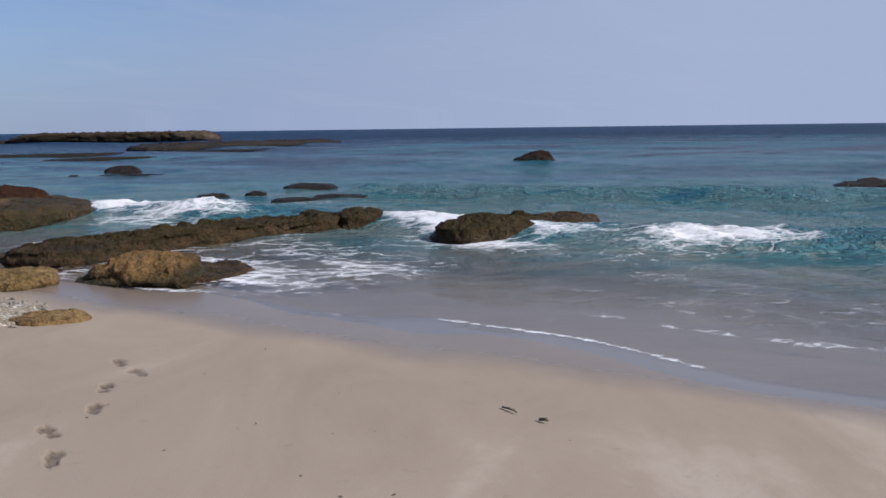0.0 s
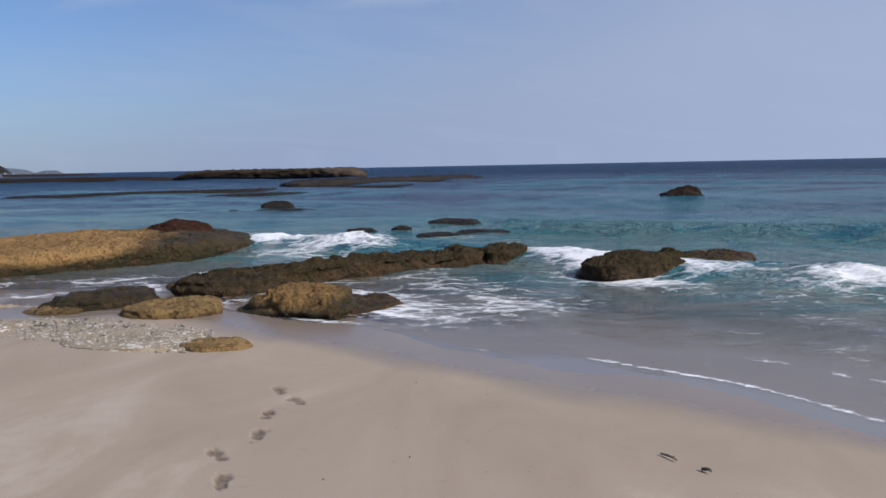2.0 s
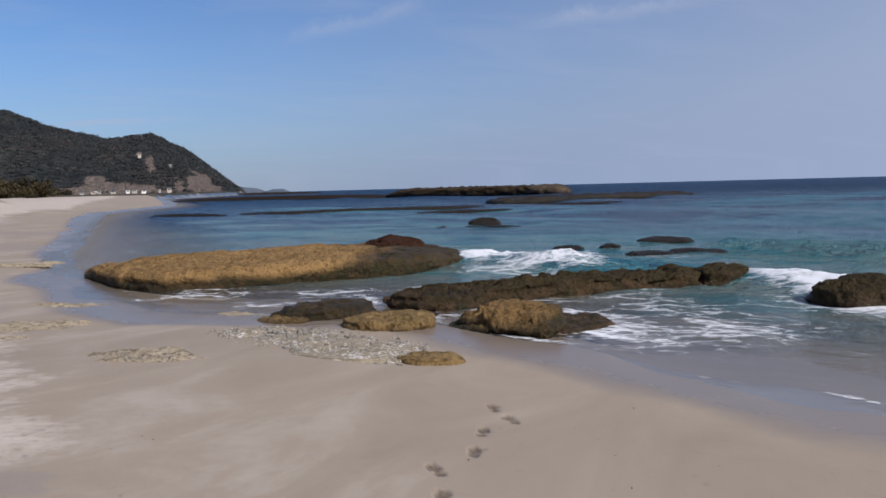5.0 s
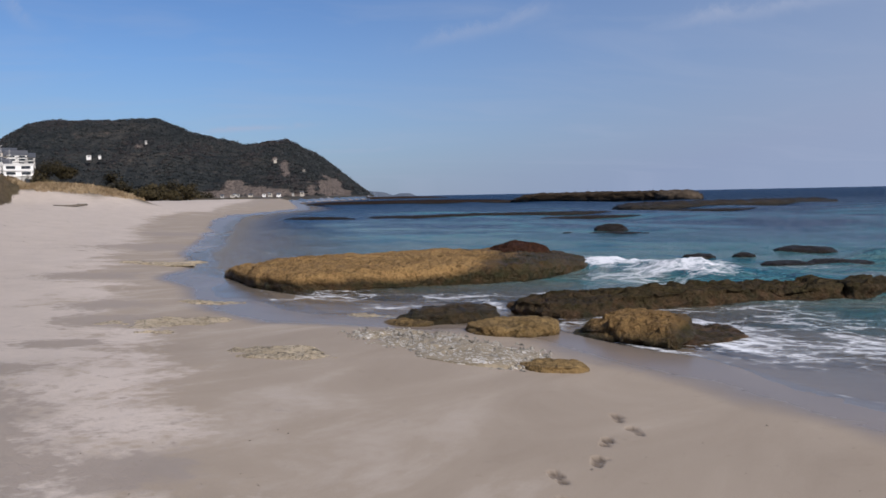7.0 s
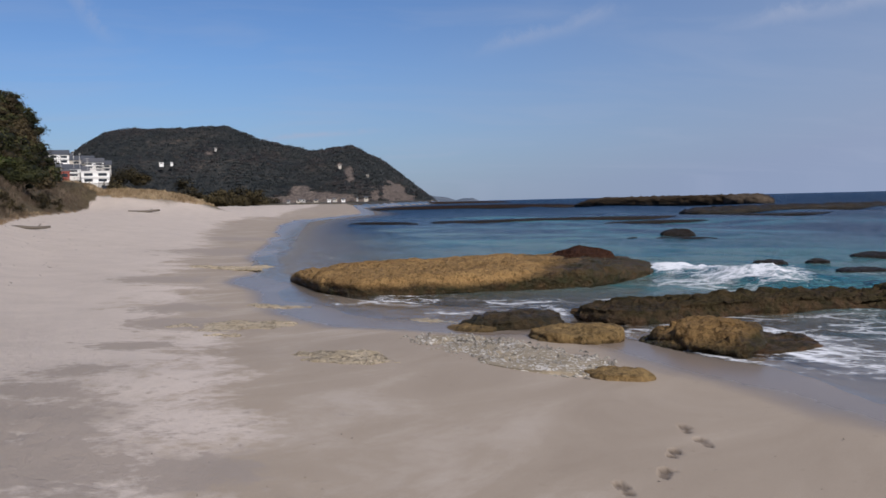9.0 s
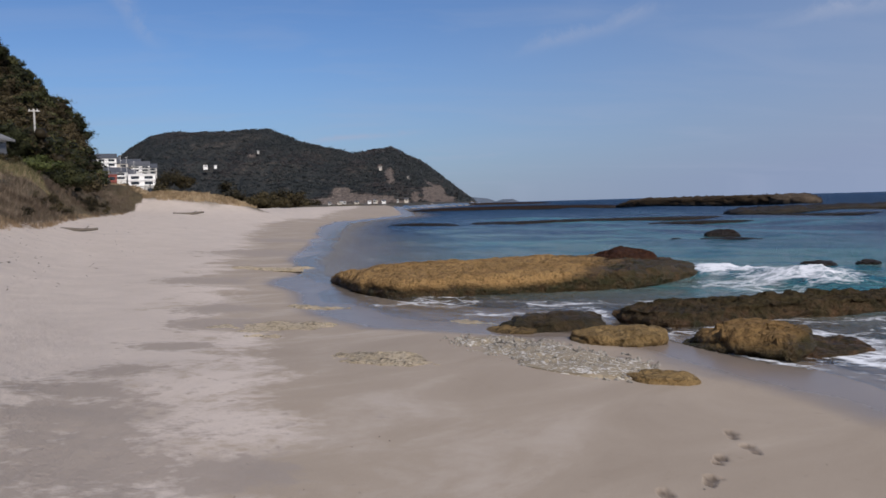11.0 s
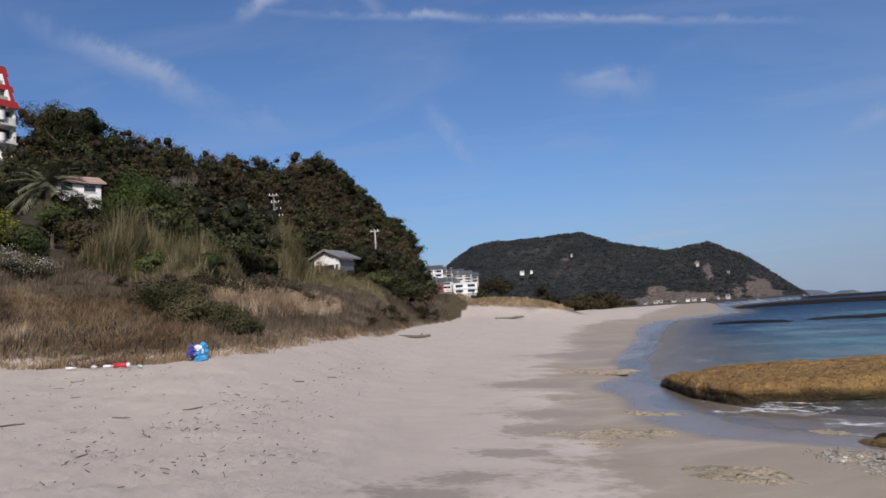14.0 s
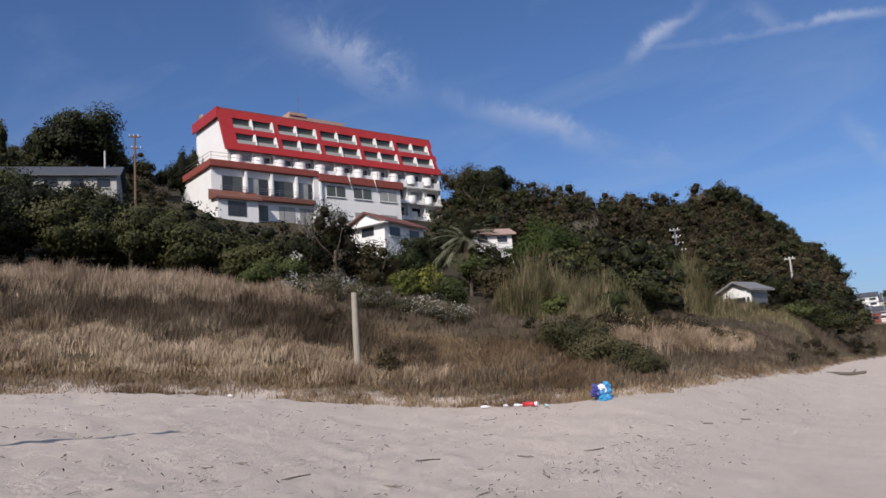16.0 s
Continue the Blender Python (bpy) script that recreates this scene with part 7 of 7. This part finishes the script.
# this one stays out of view, added for the shadow streak it casts
timber_post(-10.25, -5.83, 3.0, "unseen post added on the sand to cast the thin shadow")


def utility_pole(az, r, el0, el1, arms, mat, label):
    x, y, z0 = at_height(az, r, el0)
    tall = r * (math.tan(radians(el1)) - math.tan(radians(el0)))
    ob = thing("utility_pole", label, "utility pole", x, y, z0, az, "utility poles")
    bm = bmesh.new()
    tube(bm, [(0, 0, -4), (0, 0, tall)], [0.13, 0.09], 8)
    part("mast", bm, mat, ob)
    for k in range(arms):
        zz = tall - 0.25 - k * tall * 0.2
        part_bm = bmesh.new()
        box(part_bm, -0.55 + 0.2 * k, 0.55 - 0.15 * k, -0.06, 0.06, zz, zz + 0.12)
        arm = part("cross_arm", part_bm, mat, ob)
        for j in range(3):
            bm = bmesh.new()
            xx = -0.45 + 0.2 * k + j * 0.38
            tube(bm, [(xx, 0, zz + 0.12), (xx, 0, zz + 0.3)], [0.05, 0.03], 6)
            part("insulator", bm, M_WHITE, arm)
    return ob


utility_pole(109.9, 80, 14.2, 18.0, 2, M_POLE, "brown wooden utility pole beside the hotel")
utility_pole(73.0, 92, 7.0, 9.4, 4, M_SHADE, "grey utility pole with cross arms and fittings")
utility_pole(66.1, 96, 4.6, 6.6, 1, M_CONC, "pale utility pole by the white hut")
utility_pole(111.8, 84, 15.2, 16.9, 0, M_CONC, "short pale pole at the house corner")
utility_pole(63.1, 150, 2.2, 4.9, 1, M_CONC, "slim pale pole at the cliff's foot")


def driftwood(name, label, x, y, length, thick, turn, group=""):
    z = ground_at(x, y)
    bm = bmesh.new()
    n = 7
    pts = [((t - 0.5) * length, 0.05 * length * math.sin(3.3 * t + x), thick * (0.8 + 0.5 * math.sin(4 * t + y))) for t in np.linspace(0, 1, n)]
    tube(bm, pts, [thick * (1.0 - 0.55 * abs(t - 0.35)) for t in np.linspace(0, 1, n)], 8)
    tube(bm, [pts[4], (pts[4][0] + 0.1 * length, 0.13 * length, thick * 2.2)], [thick * 0.5, thick * 0.2], 6)
    ob = part(name, bm, M_DRIFT, smooth=True)
    ob.matrix_world = pose(x, y, z, 0, 0, turn)
    return tagged(ob, label, "driftwood", group)


x, y = -42.5, 20.8
driftwood("drift_log", "dark driftwood log on the pale sand", x, y, 2.0, 0.10, 60, "drift logs")
x, y = -73.0, 47.2
driftwood("drift_log", "dark driftwood log on the upper beach", x, y, 3.0, 0.15, 60, "drift logs")
driftwood("twig", "short black twig on the damp sand", 0.89, 4.95, 0.07, 0.012, -40, "twigs")
driftwood("twig", "short dark twig on the damp sand", 0.69, 5.17, 0.15, 0.008, -50, "twigs")
for k, (a0, r0) in enumerate([(88, 12.5), (84, 13.5), (93, 10.5), (90.5, 13), (99, 10.8), (76.5, 15.5), (74.8, 17), (72.5, 18), (79.5, 14), (87, 10), (96, 12), (70, 20), (103, 11.5), (81.5, 17), (68, 24)]):
    x, y = at(a0, r0)
    driftwood("stick", "dark dry stick lying on the sand", x, y, 0.28 + 0.05 * (k % 5), 0.012, 37 * k, "sticks on the beach")


def wrack():
    """Scraps of dry weed and broken reed strewn over the upper beach."""
    n = 2900
    az, u = rng.uniform(55, 122, n), rng.uniform(0, 1, n)
    r = beyond_foot(az) * (0.36 + 0.62 * u)
    x, y = HERE[0] - r * np.sin(np.radians(az)), HERE[1] + r * np.cos(np.radians(az))
    keep = wob(x, y, 1.4, 5.0) + rng.normal(0, 0.7, n) > 0.35
    x, y = x[keep], y[keep]
    n = len(x)
    z = height(x, y)[0] + 0.012
    a0 = rng.uniform(0, math.pi, n)
    L, w = rng.uniform(0.008, 0.045, n) * (1 + 2.6 * (rng.random(n) < 0.05)), rng.uniform(0.003, 0.012, n)
    d = np.stack([np.cos(a0) * L, np.sin(a0) * L, rng.normal(0, 0.01, n)], -1)
    s = np.stack([-np.sin(a0) * w, np.cos(a0) * w, 0 * w], -1)
    c = np.stack([x, y, z], -1)
    up = np.array([0, 0, 0.012])
    v = np.stack([c - d - s, c - d + s, c + d + s, c + d - s, c - d + up, c + d + up], 1).reshape(-1, 3)
    b = np.arange(n)[:, None] * 6
    q = np.concatenate([b + [0, 3, 5, 4], b + [1, 4, 5, 2]], 0)
    ob = sheet("wrack", v[:, 0], v[:, 1], v[:, 2], q, M_DRIFT, {}, smooth=False)
    tagged(ob, "scraps of dry weed and broken reed on the sand", "beach litter", kind="stuff")
    n = 500
    az, r = rng.uniform(-25, 60, n), rng.uniform(3.4, 7.5, n)
    x, y = -r * np.sin(np.radians(az)), r * np.cos(np.radians(az))
    k = (shore_distance(x, y) > 1.6) & (rng.random(n) < 0.14)
    x, y = x[k], y[k]
    z = height(x, y)[0] + 0.006
    c = np.stack([x, y, z], -1)
    o = np.tile([0, 0, 1.0], (len(x), 1))
    v = leaves(c, o, 0.011, 0.6, 0.5)
    ob = sheet("weed_scraps", v[:, 0], v[:, 1], v[:, 2], np.arange(len(v)).reshape(-1, 4), M_DRIFT, {}, smooth=False)
    tagged(ob, "scattered dark scraps of weed on damp sand", "beach litter", kind="stuff")


wrack()

M_BLUE = plain("blue_plastic", (0.03, 0.22, 0.50), (0.06, 0.36, 0.62), 8.0, 0.35, 0.5)
M_SHEER = plain("white_plastic", (0.62, 0.64, 0.68), (0.78, 0.79, 0.82), 8.0, 0.35, 0.4)
M_NAVY = plain("dark_blue_plastic", (0.05, 0.05, 0.22), (0.08, 0.08, 0.32), 8.0, 0.35, 0.4)
M_CAN = plain("red_paint", (0.45, 0.02, 0.03), (0.55, 0.04, 0.05), 9.0, 0.3, 0.1)
M_TEAL = plain("pale_teal_plastic", (0.25, 0.55, 0.52), (0.40, 0.66, 0.62), 9.0, 0.35, 0.2)


def rubbish_bag():
    x, y = -21.2, 4.4
    ob = thing("rubbish_bag", "crumpled blue and white plastic rubbish bag, stuffed full", "bag", x, y, ground_at(x, y))
    for name, mat, lobes in (("blue_sack", M_BLUE, [(0.0, 0.04, 0.14, 0.34, 0.30, 0.20, 10, 81.0, 0.30, 3.4, 4), (0.04, 0.10, 0.26, 0.22, 0.20, 0.12, 30, 84.0, 0.35, 3.0, 4)]),
                             ("navy_sack", M_NAVY, [(0.02, -0.15, 0.22, 0.26, 0.22, 0.14, 0, 82.0, 0.32, 3.0, 4)]),
                             ("white_print", M_SHEER, [(0.10, -0.03, 0.28, 0.18, 0.15, 0.07, 20, 83.0, 0.3, 2.6, 4), (0.13, 0.06, 0.2, 0.14, 0.07, 0.06, 0, 85.0, 0.3, 2.6, 4)])):
        bm = bmesh.new()
        for spec in lobes:
            stone(bm, *spec)
        part(name, bm, mat, ob)


def bottle(x, y, turn, mat, label):
    z = ground_at(x, y)
    ob = thing("bottle", label, "bottle", x, y, z + 0.035, turn, "litter by the bag")
    bm = bmesh.new()
    tube(bm, [(0, 0, 0), (0.13, 0, 0), (0.17, 0, 0), (0.2, 0, 0)], [0.034, 0.034, 0.016, 0.014], 12)
    part("flask", bm, mat, ob, smooth=True)
    bm = bmesh.new()
    tube(bm, [(0.2, 0, 0), (0.218, 0, 0)], [0.017, 0.017], 10)
    part("cap", bm, M_SHEER, ob)


def drink_can(x, y, turn):
    ob = thing("can", "crushed red and white drink can", "can", x, y, ground_at(x, y) + 0.05, turn, "litter by the bag")
    bm = bmesh.new()
    tube(bm, [(-0.16, 0, 0), (0, 0.01, 0.01), (0.16, 0, 0)], [0.06, 0.05, 0.062], 14)
    part("body", bm, M_CAN, ob, smooth=True)
    bm = bmesh.new()
    tube(bm, [(0.162, 0, 0), (0.23, 0, 0.01)], [0.055, 0.05], 14)
    part("end", bm, M_SHEER, ob)


rubbish_bag()
for x, y, turn, mat, lab in [(-21.6, 1.43, 80, M_SHEER, "clear plastic bottle standing askew in the sand"), (-21.6, 2.0, 20, M_SHEER, "clear plastic bottle lying in the sand"), (-21.5, 2.24, 70, M_SHEER, "clear plastic bottle lying in the sand"), (-21.0, 2.95, 10, M_TEAL, "pale teal plastic bottle lying in the sand"), (-21.4, -4.8, 40, M_SHEER, "white plastic bottle at the grass edge")]:
    bottle(x, y, turn, mat, lab)
x, y = -21.3, 2.6
drink_can(x, y, 60)

# ---------------------------------------------------------------- town at the end of the beach


def town_house(az, r, el0, w, d, h, wall, roof, storeys, label, flat=True):
    x, y, z = at_height(az, r, el0)
    ob = thing("town_house", label, "house", x, y, z, az, "houses of the far town")
    box_part("house_wall", wall, ob, (-w / 2, w / 2, 0, d, -4, h))
    if flat:
        box_part("roof", roof, ob, (-w / 2 - 0.3, w / 2 + 0.3, -0.3, d + 0.3, h, h + 0.3))
    else:
        prism("roof", roof, ob, [(-0.5, h), (d / 2, h + 0.3 * d), (d + 0.5, h)], -w / 2 - 0.4, w / 2 + 0.4)
    for f in range(storeys if r < 700 else 1):
        z0 = h * f / storeys + 0.25 * h / storeys
        n = max(1, int(w / 4))
        for k in range(n):
            xx = -w / 2 + w * (k + 0.2) / n
            box_part("window", M_GLASS, ob, (xx, xx + 0.6 * w / n, -0.06, -0.01, z0, z0 + 0.5 * h / storeys))
        box_part("floor_band", wall, ob, (-w / 2 - 0.1, w / 2 + 0.1, -0.5, -0.07, h * f / storeys - 0.15, h * f / storeys + 0.1))
    return ob


M_BEIGE = plain("beige_render", (0.42, 0.38, 0.32), (0.52, 0.48, 0.42), 0.7, 0.8, 0.1)
town_house(59.95, 390, 1.35, 11.5, 10, 7.4, M_WHITE, M_WHITE, 3, "white three-storey building with banded balconies")
town_house(59.4, 384, 1.1, 5, 6, 4.0, M_CONC, M_CONC, 1, "pale grey building with a dark terrace")
town_house(61.5, 350, 1.05, 13, 9, 3.2, M_WHITE, M_WHITE, 1, "low white beach building with flat roof")
town_house(61.75, 372, 2.0, 3.6, 6, 2.8, M_RUST, M_RUST, 1, "red-fronted house in the far town")
for k, (a0, r0, e0, w, h) in enumerate([(62.75, 440, 2.75, 9, 4.6), (62.35, 450, 2.55, 8, 4.2), (62.05, 430, 2.95, 9, 4.4), (61.75, 450, 2.85, 8, 4.0), (61.35, 440, 2.6, 9, 4.4), (60.95, 450, 2.4, 9, 4.2), (60.5, 460, 2.75, 8, 3.6), (60.0, 450, 2.6, 9, 3.4), (59.5, 450, 2.45, 8, 3.4),
                                        (62.9, 400, 2.0, 8, 4.0), (62.45, 395, 2.1, 8, 4.0), (62.1, 390, 1.75, 8, 3.6), (61.3, 400, 2.1, 7, 3.6), (60.75, 405, 2.0, 6, 3.4), (63.1, 370, 1.4, 8, 3.6), (62.5, 365, 1.35, 7, 3.4)]):
    town_house(a0, r0, e0, w, 8, h, (M_BEIGE, M_CONC, M_WHITE, M_CONC, M_BEIGE)[k % 5], (M_SLATE, M_SHADE, M_SLATE, M_SHADE)[k % 4], 2, "pale house crowded on the far town's slope", False)
for a0, r0, e1 in [(61.95, 380, 3.5), (61.2, 400, 3.75), (60.85, 395, 3.6), (60.4, 400, 3.3)]:
    utility_pole(a0, r0, 2.0, e1, 2, M_CONC, "distant utility pole in the far town")
for k in range(18):
    a0 = 51.5 - k * 0.52 + 0.35 * math.sin(7.7 * k)
    town_house(a0, 900 + 22 * (k % 5), 0.12 + 0.2 * abs(math.sin(3.1 * k)), 2 + 3 * abs(math.sin(5.3 * k)), 4, 1.0 + 1.5 * abs(math.sin(2.3 * k)), (M_WHITE, M_CONC, M_BEIGE)[k % 3], M_SLATE, 1, "pale building along the far shore", k % 2 == 0)
for k in range(26):
    a0 = 48.6 - k * 0.36 + 0.2 * math.sin(5.1 * k)
    x, y = at(a0, 960 + 14 * (k % 4))
    rock("shore_rock", "grey rock at the foot of the headland", M_SHORE, [(x, y, -0.5, 7 + 14 * abs(math.sin(2.9 * k)), 10, 2.0 + 5.0 * abs(math.sin(1.7 * k)) * (0.4 + 0.6 * math.exp(-((a0 - 46.5) / 2.0) ** 2)), 40 + 25 * math.sin(3.3 * k), 90.0 + k, 0.2, 2.2, 4)], "rocks along the far shore", 0.0)
for a0, r0, e0, w, mat in [(55.9, 1236, 2.9, 6.0, M_WHITE), (55.25, 1232, 2.95, 3.6, M_WHITE), (44.1, 1126, 2.62, 4.0, M_BEIGE), (43.45, 1098, 1.72, 4.0, M_BEIGE), (42.2, 1105, 1.9, 3.4, M_BEIGE), (52.4, 1230, 3.9, 3.0, M_CONC)]:
    town_house(a0, r0, e0, w, 5, w * 0.38, mat, M_CONC, 1, "pale villa high on the wooded headland")
spots = []
for k in range(34):
    a0, r0 = 50 + 9.5 * rng.random(), rng.uniform(215, 330)
    x, y = at(a0, r0)
    w = rng.uniform(7, 13) * (1.0 if a0 > 53 else 0.75)
    spots.append((x, y, 1.0, w, w * 0.8))
for a0, r0, w in [(58.5, 360, 12), (58.0, 350, 13), (57.6, 360, 11), (57.2, 350, 9), (61.1, 345, 5), (61.0, 384, 6), (62.2, 380, 5), (62.9, 350, 8), (59.0, 420, 9)]:
    x, y = at(a0, r0)
    spots.append((x, y, 2 + r0 * 0.022, w, w * 0.85))
woods("far_beach_trees", "dark trees behind the far end of the beach", M_SCRUB, spots, 0.3, 900, 12, 0.4)
spots = []
for k in range(34):
    a0, r0 = 48.6 + 4.6 * rng.random(), rng.uniform(420, 700)
    x, y = at(a0, r0)
    w = rng.uniform(11, 20)
    spots.append((x, y, 0.5, w, w * 0.45))
woods("far_shore_trees", "dark trees along the far shore", M_SCRUB, spots, 0.6, 420, 10)


n = 28000
x, y = -93 + rng.uniform(-13, 13, n), 58.5 + rng.uniform(-8, 8, n)
keep = ((x + 93) / 12.5) ** 4 + ((y - 58.5) / 7.2) ** 4 + 0.5 * wob(x, y, 2.2, 3.1) < 1
x, y = x[keep], y[keep]
blades("mound_grass", "tan dry grass on the far sand mound", M_TAN, x, y, rng.uniform(0.12, 0.45, len(x)), 0.8, 0.035)
